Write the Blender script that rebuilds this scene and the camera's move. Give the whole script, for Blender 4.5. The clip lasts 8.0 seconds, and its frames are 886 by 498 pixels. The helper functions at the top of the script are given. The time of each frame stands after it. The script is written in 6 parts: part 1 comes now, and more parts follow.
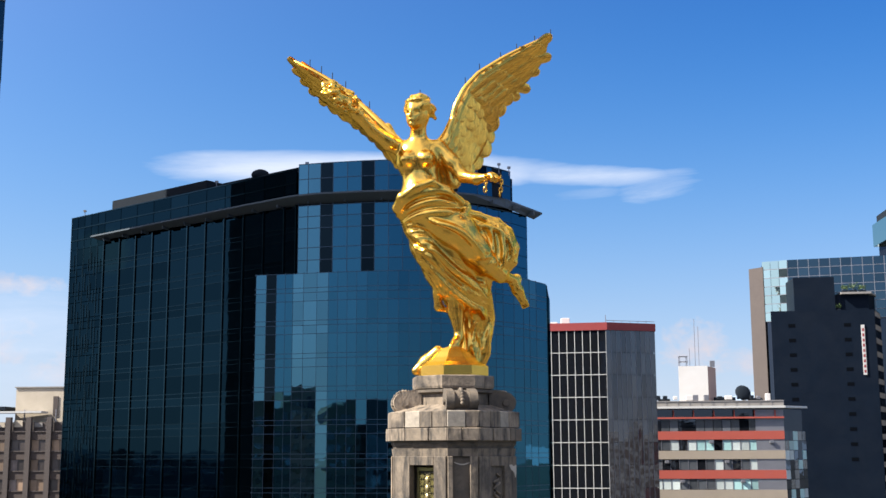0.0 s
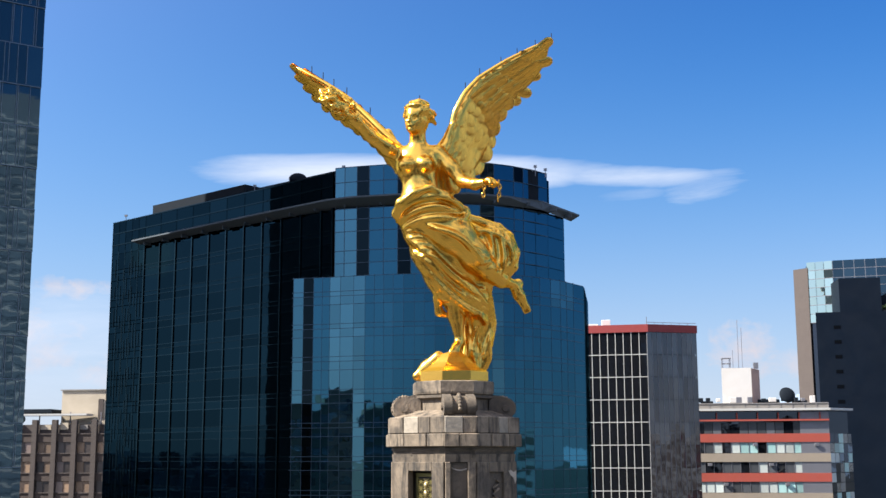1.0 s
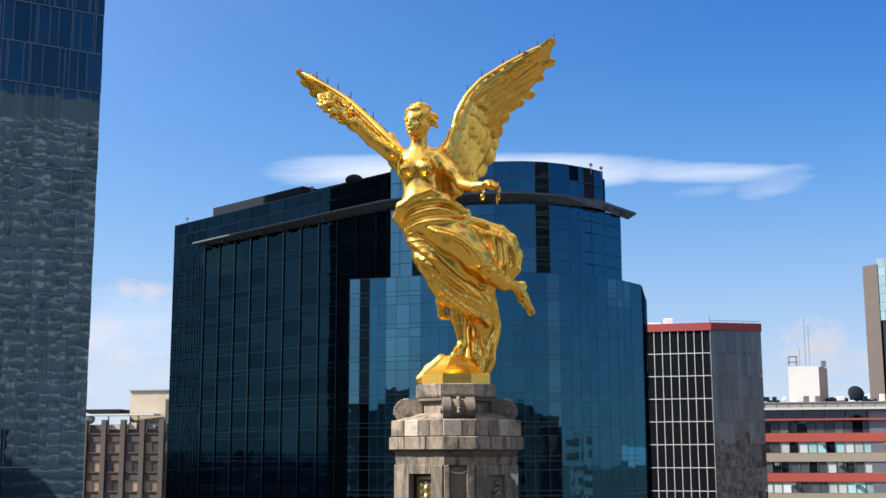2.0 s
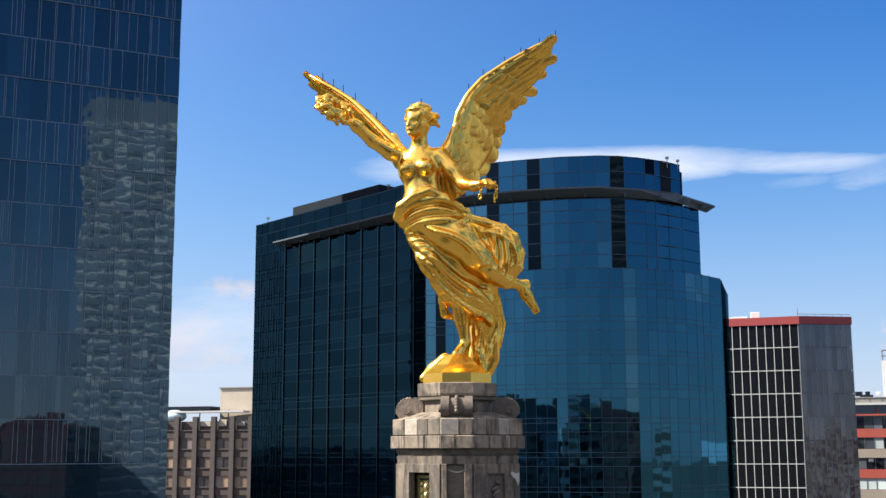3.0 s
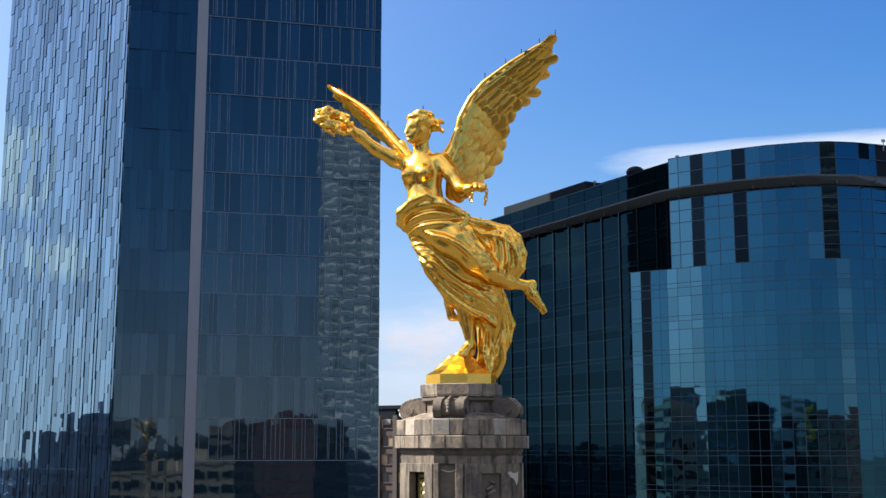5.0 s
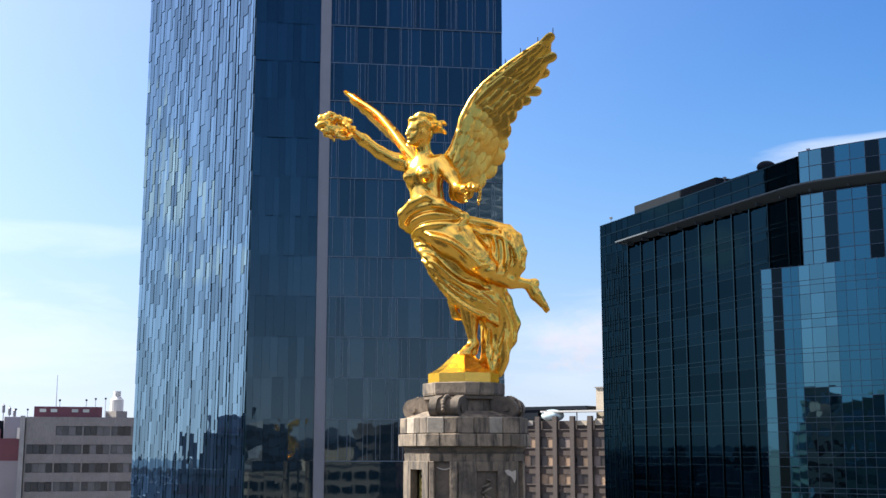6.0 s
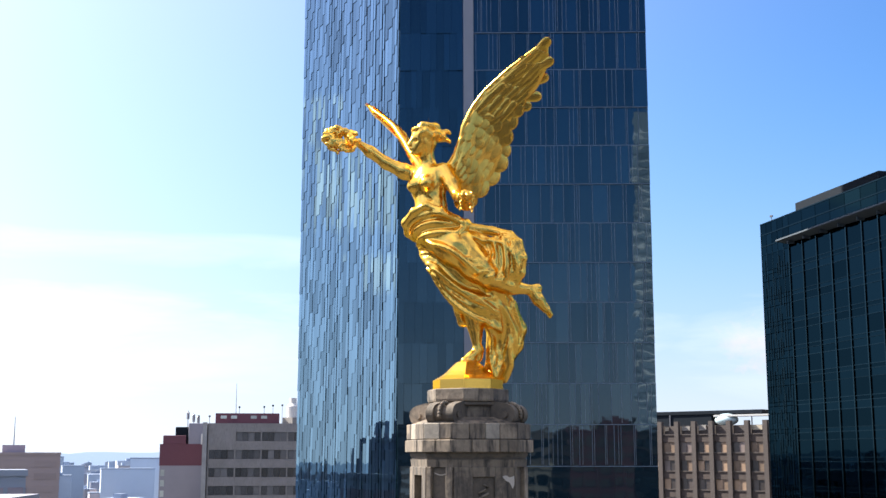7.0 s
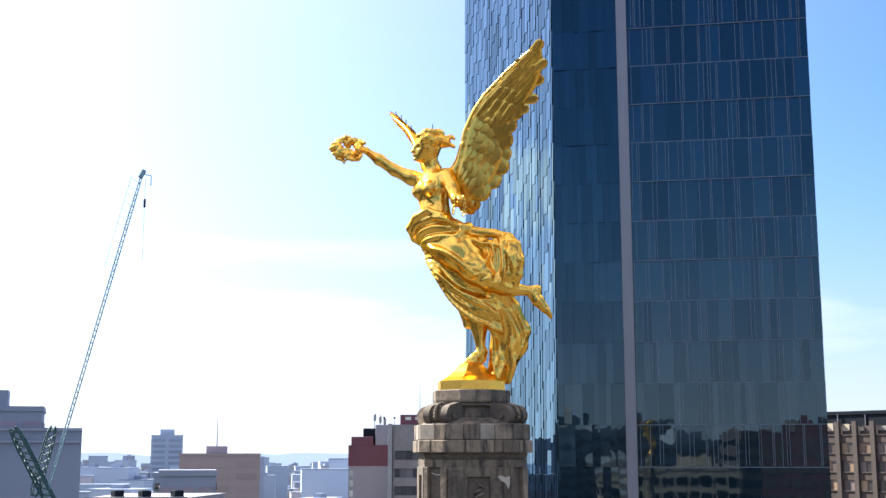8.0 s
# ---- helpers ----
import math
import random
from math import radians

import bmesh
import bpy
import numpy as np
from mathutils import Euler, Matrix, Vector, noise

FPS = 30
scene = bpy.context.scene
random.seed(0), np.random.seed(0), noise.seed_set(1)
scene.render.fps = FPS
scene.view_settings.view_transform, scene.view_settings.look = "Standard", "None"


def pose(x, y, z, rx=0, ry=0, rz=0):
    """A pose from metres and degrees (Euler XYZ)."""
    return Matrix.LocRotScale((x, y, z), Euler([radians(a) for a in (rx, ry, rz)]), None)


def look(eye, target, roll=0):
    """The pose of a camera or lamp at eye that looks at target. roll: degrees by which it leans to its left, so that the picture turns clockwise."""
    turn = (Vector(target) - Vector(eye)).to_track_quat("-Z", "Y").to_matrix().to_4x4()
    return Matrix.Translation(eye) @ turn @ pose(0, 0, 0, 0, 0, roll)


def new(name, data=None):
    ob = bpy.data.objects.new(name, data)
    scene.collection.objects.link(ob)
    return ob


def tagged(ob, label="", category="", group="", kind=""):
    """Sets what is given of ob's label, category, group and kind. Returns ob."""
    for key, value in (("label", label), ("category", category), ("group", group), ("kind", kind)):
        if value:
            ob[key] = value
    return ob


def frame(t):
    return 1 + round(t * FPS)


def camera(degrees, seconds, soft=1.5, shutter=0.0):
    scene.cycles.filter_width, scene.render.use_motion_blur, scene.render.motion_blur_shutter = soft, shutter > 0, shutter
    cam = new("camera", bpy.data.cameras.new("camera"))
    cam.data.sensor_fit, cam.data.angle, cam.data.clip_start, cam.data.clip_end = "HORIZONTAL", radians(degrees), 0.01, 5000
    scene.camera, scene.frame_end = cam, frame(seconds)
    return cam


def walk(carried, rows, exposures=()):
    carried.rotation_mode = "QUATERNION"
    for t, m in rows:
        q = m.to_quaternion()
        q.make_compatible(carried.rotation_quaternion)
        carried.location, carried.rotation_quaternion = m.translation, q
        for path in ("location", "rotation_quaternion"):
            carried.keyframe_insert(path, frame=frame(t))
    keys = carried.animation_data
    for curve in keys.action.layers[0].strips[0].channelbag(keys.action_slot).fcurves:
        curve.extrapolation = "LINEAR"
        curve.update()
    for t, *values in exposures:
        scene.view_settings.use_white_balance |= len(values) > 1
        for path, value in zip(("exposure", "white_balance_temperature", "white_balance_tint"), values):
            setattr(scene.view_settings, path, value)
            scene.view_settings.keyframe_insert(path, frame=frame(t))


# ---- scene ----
cam = camera(40.00, 8.0)
PATH = [
    (0, 1.009, -23.156, 35.568, 2.937, 9.544, -0.253),
    (0.5, 1.380, -23.112, 35.597, 3.848, 9.614, -0.230),
    (1, 1.859, -23.096, 35.629, 5.052, 9.649, -0.193),
    (2.5, 3.889, -22.857, 35.719, 10.275, 9.544, -0.180),
    (3, 4.805, -22.722, 35.741, 12.598, 9.445, -0.200),
    (3.5, 5.825, -22.558, 35.772, 15.149, 9.406, -0.214),
    (4, 6.907, -22.324, 35.794, 17.899, 9.362, -0.207),
    (4.5, 8.126, -22.010, 35.800, 21.030, 9.354, -0.154),
    (6, 12.107, -20.477, 35.709, 31.566, 9.425, 0.033),
    (6.5, 13.580, -19.613, 35.707, 35.669, 9.566, 0.024),
    (7, 15.086, -18.640, 35.726, 40.148, 9.649, 0.012),
    (7.5, 16.620, -17.509, 35.728, 44.744, 9.680, -0.003),
    (8, 18.089, -16.252, 35.716, 49.377, 9.684, 0.002),
]
walk(cam, [(t, pose(x, y, z, 90, 0, yaw) @ pose(0, 0, 0, pitch) @ pose(0, 0, 0, 0, 0, roll)) for t, x, y, z, yaw, pitch, roll in PATH],
     exposures=((0, 1.52), (4.5, 1.52), (6.0, 1.64), (7.0, 1.79), (8.0, 1.88)))


# ---- light ----
SUN_AZ, SUN_EL = 197.0, 41.0     # degrees from +x towards +y, and above the horizon
sun_dir = Vector((math.cos(radians(SUN_AZ)) * math.cos(radians(SUN_EL)), math.sin(radians(SUN_AZ)) * math.cos(radians(SUN_EL)), math.sin(radians(SUN_EL))))
sun = new("sun", bpy.data.lights.new("sun", "SUN"))
sun.data.energy, sun.data.angle, sun.data.color = 5.0, radians(0.53), (1.0, 0.94, 0.84)
sun.matrix_world = look(sun_dir * 300, (0, 0, 0))


def node(nt, kind, **inputs):
    n = nt.nodes.new(kind)
    for key, value in inputs.items():
        n.inputs[key.replace("_", " ")].default_value = value
    return n


def math_node(nt, op, a, b=None, c=None):
    n = nt.nodes.new("ShaderNodeMath")
    n.operation = op
    for i, v in enumerate((a, b, c)):
        if v is None:
            continue
        if isinstance(v, (int, float)):
            n.inputs[i].default_value = v
        else:
            nt.links.new(v, n.inputs[i])
    return n.outputs[0]


def ramp(nt, fac, stops):
    n = nt.nodes.new("ShaderNodeValToRGB")
    els = n.color_ramp.elements
    while len(els) < len(stops):
        els.new(0.5)
    for e, (p, c) in zip(els, stops):
        e.position, e.color = p, (*c, 1) if len(c) == 3 else c
    nt.links.new(fac, n.inputs[0])
    return n.outputs[0]


def mix_colour(nt, fac, a, b, blend="MIX"):
    n = nt.nodes.new("ShaderNodeMix")
    n.data_type, n.blend_type = "RGBA", blend
    for sock, v in ((n.inputs[0], fac), (n.inputs[6], a), (n.inputs[7], b)):
        if isinstance(v, (int, float)):
            sock.default_value = v
        elif isinstance(v, tuple):
            sock.default_value = (*v, 1)
        else:
            nt.links.new(v, sock)
    return n.outputs[2]


def build_sky():
    world = bpy.data.worlds.new("sky")
    scene.world = world
    world.use_nodes = True
    nt = world.node_tree
    nt.nodes.clear()
    sky = nt.nodes.new("ShaderNodeTexSky")
    sky.sky_type, sky.sun_disc = "NISHITA", False
    sky.sun_elevation, sky.sun_rotation = radians(SUN_EL), radians(90 - SUN_AZ)
    sky.altitude, sky.air_density, sky.dust_density, sky.ozone_density = 1500, 1.2, 0.5, 3.0
    co = nt.nodes.new("ShaderNodeTexCoord").outputs["Generated"]
    sep = nt.nodes.new("ShaderNodeSeparateXYZ")
    nt.links.new(co, sep.inputs[0])
    x, y, z = sep.outputs
    azim = math_node(nt, "ARCTAN2", y, x)             # radians from +x
    elev = math_node(nt, "ARCSINE", z)
    # streaky high cloud: noise stretched along the horizon
    comb = nt.nodes.new("ShaderNodeCombineXYZ")
    nt.links.new(math_node(nt, "MULTIPLY", azim, 6.0), comb.inputs[0])
    nt.links.new(math_node(nt, "MULTIPLY", elev, 34.0), comb.inputs[1])
    noise_n = node(nt, "ShaderNodeTexNoise", Scale=1.0, Detail=7.0, Roughness=0.6, Distortion=0.4)
    nt.links.new(comb.outputs[0], noise_n.inputs["Vector"])
    # heaped low cloud: the same with rounder cells
    heap = nt.nodes.new("ShaderNodeCombineXYZ")
    nt.links.new(math_node(nt, "MULTIPLY", azim, 46.0), heap.inputs[0])
    nt.links.new(math_node(nt, "MULTIPLY", elev, 62.0), heap.inputs[1])
    noise_h = node(nt, "ShaderNodeTexNoise", Scale=1.0, Detail=7.0, Roughness=0.62, Distortion=0.2)
    nt.links.new(heap.outputs[0], noise_h.inputs["Vector"])

    def bank(az, el, wide, tall, tilt, gain, ragged, fringe=noise_n):
        u = math_node(nt, "DIVIDE", math_node(nt, "SUBTRACT", azim, radians(az)), radians(wide))
        v0 = math_node(nt, "SUBTRACT", elev, radians(el))
        v = math_node(nt, "DIVIDE", math_node(nt, "ADD", v0, math_node(nt, "MULTIPLY", u, radians(tilt))), radians(tall))
        r2 = math_node(nt, "ADD", math_node(nt, "POWER", math_node(nt, "ABSOLUTE", u), 2.4), math_node(nt, "POWER", math_node(nt, "ABSOLUTE", v), 2.0))
        body = math_node(nt, "SUBTRACT", 1.0, r2)
        soft = math_node(nt, "ADD", body, math_node(nt, "MULTIPLY", math_node(nt, "SUBTRACT", fringe.outputs["Fac"], 0.5), ragged))
        m = nt.nodes.new("ShaderNodeClamp")
        nt.links.new(math_node(nt, "MULTIPLY", soft, gain), m.inputs[0])
        return m.outputs[0]

    cover = None
    for b in CLOUD_BANKS:
        m = bank(*b)
        cover = m if cover is None else math_node(nt, "MAXIMUM", cover, m)
    heaps = None
    for b in HEAPED_BANKS:
        m = bank(*b, noise_h)
        heaps = m if heaps is None else math_node(nt, "MAXIMUM", heaps, m)
    # clear-air blue, the bright aureole of haze round the sun, and a pale haze along the horizon
    blue = mix_colour(nt, 1.0, sky.outputs[0], BLUE, "MULTIPLY")
    dot = nt.nodes.new("ShaderNodeVectorMath")
    dot.operation = "DOT_PRODUCT"
    nt.links.new(co, dot.inputs[0])
    dot.inputs[1].default_value = sun_dir
    lit = blue
    for tone, power, reach in AUREOLE:
        lobe = math_node(nt, "DIVIDE", math_node(nt, "ADD", dot.outputs["Value"], reach), 1 + reach)
        near = math_node(nt, "POWER", math_node(nt, "MAXIMUM", lobe, 0.0), power)
        glow = nt.nodes.new("ShaderNodeVectorMath")
        glow.operation = "SCALE"
        glow.inputs[0].default_value = tone
        nt.links.new(near, glow.inputs[3])
        lit = mix_colour(nt, 1.0, lit, glow.outputs[0], "ADD")
    haze_tone = nt.nodes.new("ShaderNodeVectorMath")
    haze_tone.operation = "SCALE"
    haze_tone.inputs[0].default_value = HAZE
    nt.links.new(math_node(nt, "ADD", math_node(nt, "MULTIPLY", near, 2.2), 1.0), haze_tone.inputs[3])
    spread = math_node(nt, "ADD", math_node(nt, "MULTIPLY", near, 1.4), 1.0)
    # the haze thins out with height, red first and blue last
    rise = math_node(nt, "DIVIDE", math_node(nt, "MAXIMUM", elev, 0.0), spread)
    veil = nt.nodes.new("ShaderNodeCombineXYZ")
    for k, depth in enumerate(HAZE_DEPTH):
        fall = math_node(nt, "POWER", math_node(nt, "DIVIDE", rise, radians(depth)), 1.5)
        nt.links.new(math_node(nt, "MULTIPLY", math_node(nt, "POWER", 2.718, math_node(nt, "MULTIPLY", fall, -1.0)), 0.88), veil.inputs[k])
    lack = mix_colour(nt, 1.0, haze_tone.outputs[0], lit, "SUBTRACT")
    hazy = mix_colour(nt, 1.0, lit, mix_colour(nt, 1.0, lack, veil.outputs[0], "MULTIPLY"), "ADD")
    # unseen cloud added above the view, fading downwards, to warm the gold's reflections
    flat = nt.nodes.new("ShaderNodeVectorMath")
    flat.operation = "SCALE"
    nt.links.new(co, flat.inputs[0])
    nt.links.new(math_node(nt, "DIVIDE", 1.0, math_node(nt, "MAXIMUM", z, 0.12)), flat.inputs[3])
    field = node(nt, "ShaderNodeTexNoise", Scale=1.7, Detail=6.0, Roughness=0.55, Distortion=0.3)
    nt.links.new(flat.outputs[0], field.inputs["Vector"])
    puffs = ramp(nt, field.outputs["Fac"], ((0.40, (0, 0, 0)), (0.54, (1, 1, 1))))
    high = ramp(nt, elev, ((0.39, (0, 0, 0)), (0.52, (0.9, 0.9, 0.9))))
    white = mix_colour(nt, near, (CLOUD * 0.9, CLOUD, CLOUD * 1.2), (CLOUD * 3.4, CLOUD * 3.4, CLOUD * 3.5))
    col = mix_colour(nt, cover, mix_colour(nt, heaps, hazy, (6.9, 6.45, 7.0)), white)
    col = mix_colour(nt, math_node(nt, "MULTIPLY", puffs, high), col, (FILL_CLOUD, FILL_CLOUD, FILL_CLOUD * 1.06))
    bg = node(nt, "ShaderNodeBackground", Strength=SKY)
    nt.links.new(col, bg.inputs[0])
    out = nt.nodes.new("ShaderNodeOutputWorld")
    nt.links.new(bg.outputs[0], out.inputs[0])


SKY, CLOUD, FILL_CLOUD = 0.039, 8.0, 14.0
BLUE, HAZE = (0.14, 0.605, 1.36), (6.9, 7.15, 7.9)
HAZE_DEPTH = (8.9, 11.6, 14.4)     # degrees, for red, green and blue
AUREOLE = (((3.5, 4.85, 5.25), 2.0, 0.35), ((7.7, 3.3, 4.4), 3.1, 0.0))     # a broad and a narrow glow: colour, power, reach past a right angle
# azimuth, elevation, half width, half height, tilt, gain, raggedness
CLOUD_BANKS = ((97.2, 13.2, 10.4, 0.95, 0.05, 1.1, 1.5), (85.8, 12.85, 4.4, 0.5, -0.3, 0.5, 3.6), (82.6, 12.1, 2.2, 0.75, 0.3, 0.34, 6.5), (86.0, 12.0, 1.8, 0.3, 0.1, 0.2, 5.0),
               (125, 6.0, 7, 1.8, 0, 0.45, 3.0), (113, 5.0, 7, 2.6, 0, 0.4, 3.0),
               (144, 9.5, 16, 0.9, 0, 0.2, 3.6), (150, 5.0, 16, 2.6, 0, 0.35, 3.0),
               (174.4, 13.0, 1.7, 2.6, 0.3, 1.6, 1.6), (177, 9.2, 1.3, 1.2, 0, 1.4, 1.6), (171.6, 16.2, 1.3, 1.3, -0.4, 1.4, 1.6))
HEAPED_BANKS = ((81.3, 4.7, 1.7, 1.25, 0, 0.62, 4.2), (78.6, 4.0, 1.4, 0.8, 0, 0.5, 4.2), (91.4, 8.0, 0.8, 0.5, 0, 0.55, 3.6),
                (114.6, 5.0, 2.8, 1.5, 0, 0.55, 4.6), (112.2, 7.5, 1.6, 0.6, 0, 0.5, 4.6), (109.5, 3.6, 2.4, 0.9, 0, 0.5, 4.6))
build_sky()


# ---- materials ----
def material(name, base, rough=0.6, metal=0.0, grain=0.08, scale=3.0, bump=0.0, spread=0.0, island=False, stain=None, ior=1.5, bump_scale=None, streak=None):
    """A painted, stone or metal surface: base colour with variation at two scales, fine relief and a spread between pieces."""
    m = bpy.data.materials.new(name)
    m.use_nodes = True
    nt = m.node_tree
    p = nt.nodes["Principled BSDF"]
    co = nt.nodes.new("ShaderNodeTexCoord").outputs["Object"]
    geo = nt.nodes.new("ShaderNodeNewGeometry")
    pos = geo.outputs["Position"]
    big = node(nt, "ShaderNodeTexNoise", Scale=scale, Detail=5.0, Roughness=0.6)
    fine = node(nt, "ShaderNodeTexNoise", Scale=scale * 9, Detail=4.0, Roughness=0.65)
    for n in (big, fine):
        nt.links.new(pos, n.inputs["Vector"])
    v = math_node(nt, "ADD", math_node(nt, "MULTIPLY", math_node(nt, "SUBTRACT", big.outputs["Fac"], 0.5), 2.2 * grain),
                  math_node(nt, "MULTIPLY", math_node(nt, "SUBTRACT", fine.outputs["Fac"], 0.5), 1.2 * grain))
    if spread:
        rnd = geo.outputs["Random Per Island"] if island else nt.nodes.new("ShaderNodeObjectInfo").outputs["Random"]
        v = math_node(nt, "ADD", v, math_node(nt, "MULTIPLY", math_node(nt, "SUBTRACT", rnd, 0.5), 2 * spread))
    k = math_node(nt, "ADD", v, 1.0)
    vm = nt.nodes.new("ShaderNodeVectorMath")
    vm.operation = "SCALE"
    vm.inputs[0].default_value = base
    nt.links.new(k, vm.inputs[3])
    colour = vm.outputs[0]
    if stain:
        tone, amount, size = stain
        sn = node(nt, "ShaderNodeTexNoise", Scale=size, Detail=6.0, Roughness=0.7, Distortion=0.6)
        nt.links.new(pos, sn.inputs["Vector"])
        mask = ramp(nt, sn.outputs["Fac"], ((0.42, (0, 0, 0)), (0.68, (amount,) * 3)))
        colour = mix_colour(nt, mask, colour, tone)
    if streak:
        tone, amount = streak
        tall = node(nt, "ShaderNodeMapping", Scale=(7.0, 7.0, 0.9))
        nt.links.new(pos, tall.inputs["Vector"])
        kn = node(nt, "ShaderNodeTexNoise", Scale=1.0, Detail=4.0, Roughness=0.65)
        nt.links.new(tall.outputs[0], kn.inputs["Vector"])
        colour = mix_colour(nt, ramp(nt, kn.outputs["Fac"], ((0.50, (0, 0, 0)), (0.66, (amount,) * 3))), colour, tone)
    nt.links.new(colour, p.inputs["Base Color"])
    p.inputs["Metallic"].default_value = metal
    p.inputs["IOR"].default_value = ior
    rr = math_node(nt, "ADD", math_node(nt, "MULTIPLY", math_node(nt, "SUBTRACT", fine.outputs["Fac"], 0.5), rough * 0.5), rough)
    nt.links.new(rr, p.inputs["Roughness"])
    if bump:
        bn = node(nt, "ShaderNodeTexNoise", Scale=bump_scale or scale * 6, Detail=5.0, Roughness=0.6)
        nt.links.new(pos, bn.inputs["Vector"])
        b = node(nt, "ShaderNodeBump", Strength=0.8, Distance=bump)
        nt.links.new(bn.outputs["Fac"], b.inputs["Height"])
        nt.links.new(b.outputs[0], p.inputs["Normal"])
    return m


def glass(name, tint, spread=0.1, wave=0.004, rough=0.02, body=(0.004, 0.007, 0.011), gloss=0.9, island=False, wave_size=0.35):
    """Coated facade glass: a tinted mirror over a dark interior, gently warped from pane to pane."""
    m = bpy.data.materials.new(name)
    m.use_nodes = True
    nt = m.node_tree
    nt.nodes.clear()
    geo = nt.nodes.new("ShaderNodeNewGeometry")
    rnd = geo.outputs["Random Per Island"] if island else nt.nodes.new("ShaderNodeObjectInfo").outputs["Random"]
    k = math_node(nt, "ADD", math_node(nt, "MULTIPLY", math_node(nt, "SUBTRACT", rnd, 0.5), 2 * spread), 1.0)
    vm = nt.nodes.new("ShaderNodeVectorMath")
    vm.operation = "SCALE"
    vm.inputs[0].default_value = tint
    nt.links.new(k, vm.inputs[3])
    wn = node(nt, "ShaderNodeTexNoise", Scale=wave_size, Detail=2.0, Roughness=0.4)
    shift = nt.nodes.new("ShaderNodeVectorMath")
    shift.operation = "ADD"
    nt.links.new(geo.outputs["Position"], shift.inputs[0])
    nt.links.new(math_node(nt, "MULTIPLY", rnd, 37.0), shift.inputs[1])
    nt.links.new(shift.outputs[0], wn.inputs["Vector"])
    b = node(nt, "ShaderNodeBump", Strength=1.0, Distance=wave)
    nt.links.new(wn.outputs["Fac"], b.inputs["Height"])
    mirror = node(nt, "ShaderNodeBsdfGlossy", Roughness=rough)
    nt.links.new(vm.outputs[0], mirror.inputs["Color"])
    nt.links.new(b.outputs[0], mirror.inputs["Normal"])
    inside = node(nt, "ShaderNodeBsdfDiffuse", Color=(*body, 1))
    lw = node(nt, "ShaderNodeLayerWeight", Blend=0.25)
    fac = math_node(nt, "ADD", math_node(nt, "MULTIPLY", lw.outputs["Facing"], 0.1), gloss)
    c = nt.nodes.new("ShaderNodeClamp")
    nt.links.new(fac, c.inputs[0])
    mx = nt.nodes.new("ShaderNodeMixShader")
    nt.links.new(c.outputs[0], mx.inputs[0])
    nt.links.new(inside.outputs[0], mx.inputs[1])
    nt.links.new(mirror.outputs[0], mx.inputs[2])
    out = nt.nodes.new("ShaderNodeOutputMaterial")
    nt.links.new(mx.outputs[0], out.inputs[0])
    return m


def gild(m):
    """Gold keeps its colour towards grazing angles."""
    m.node_tree.nodes["Principled BSDF"].inputs["Specular Tint"].default_value = (1.0, 0.70, 0.28, 1)
    return m


GOLD = gild(material("gilded_bronze", (0.85, 0.497, 0.094), 0.245, 0.97, grain=0.06, scale=2.5, stain=((0.62, 0.36, 0.07), 0.45, 1.6)))
STONE = material("weathered_stone", (0.22, 0.172, 0.122), 0.85, grain=0.32, scale=2.2, bump=0.014, spread=0.42, stain=((0.035, 0.03, 0.026), 0.95, 1.7), streak=((0.024, 0.021, 0.018), 0.95))
STONE_PALE = material("patched_pale_stone", (0.30, 0.26, 0.205), 0.85, grain=0.25, scale=4, bump=0.008, stain=((0.13, 0.11, 0.09), 0.7, 5))
# Soot tone that also paints the shade of recesses, undersides and two brackets.
STONE_DARK = material("sooty_shade_stone", (0.11, 0.086, 0.062), 0.85, grain=0.2, scale=3, bump=0.012, stain=((0.03, 0.028, 0.025), 0.7, 4))
PLASTER = material("flaked_pale_plaster", (0.42, 0.37, 0.31), 0.9, grain=0.2, scale=9, bump=0.004)
BRONZE = material("old_bronze", (0.20, 0.17, 0.06), 0.45, 0.8, grain=0.2, scale=8, bump=0.004)
# Lighter bronze for the middle of the grille and the bosses.
BRONZE_PALE = material("lighter_bronze", (0.62, 0.50, 0.24), 0.35, 0.9, grain=0.2, scale=9)
BLACK = material("black_iron", (0.02, 0.02, 0.022), 0.5, 0.5)
GLASS_BLUE = glass("blue_mirror_glass", (0.027, 0.100, 0.152), 0.07, 0.006, body=(0.005, 0.018, 0.024), gloss=0.87)
# Pale and dark panes: some columns' own tint, others a painted reflection.
GLASS_PALE = glass("pale_reflection_glass", (0.051, 0.136, 0.182), 0.12, 0.016, body=(0.005, 0.018, 0.024), gloss=0.87)
# Almost no diffuse colour, so the tower's shadow edge stays off the wing.
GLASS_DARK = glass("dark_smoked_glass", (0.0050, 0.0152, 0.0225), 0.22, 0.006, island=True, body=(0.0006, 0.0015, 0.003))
GLASS_DARK_PANE = glass("dark_reflection_pane", (0.008, 0.014, 0.018), 0.25, 0.006, body=(0.002, 0.003, 0.005))
GLASS_NAVY = glass("navy_mirror_glass", (0.073, 0.096, 0.108), 0.2, 0.012, body=(0.021, 0.058, 0.088), gloss=0.76)
GLASS_SILVER = glass("silver_blue_mirror_glass", (0.142, 0.222, 0.278), 0.3, 0.012)
GLASS_SILVER_ISL = glass("silver_blue_mirror_glass_far", (0.142, 0.222, 0.278), 0.3, 0.012, island=True)
GLASS_SIDE = glass("smoky_mirror_glass", (0.14, 0.142, 0.152), 0.22, 0.02, island=True, body=(0.055, 0.053, 0.058), gloss=0.6)
GLASS_SLATE = glass("slate_mirror_glass", (0.075, 0.115, 0.14), 0.2, 0.01)
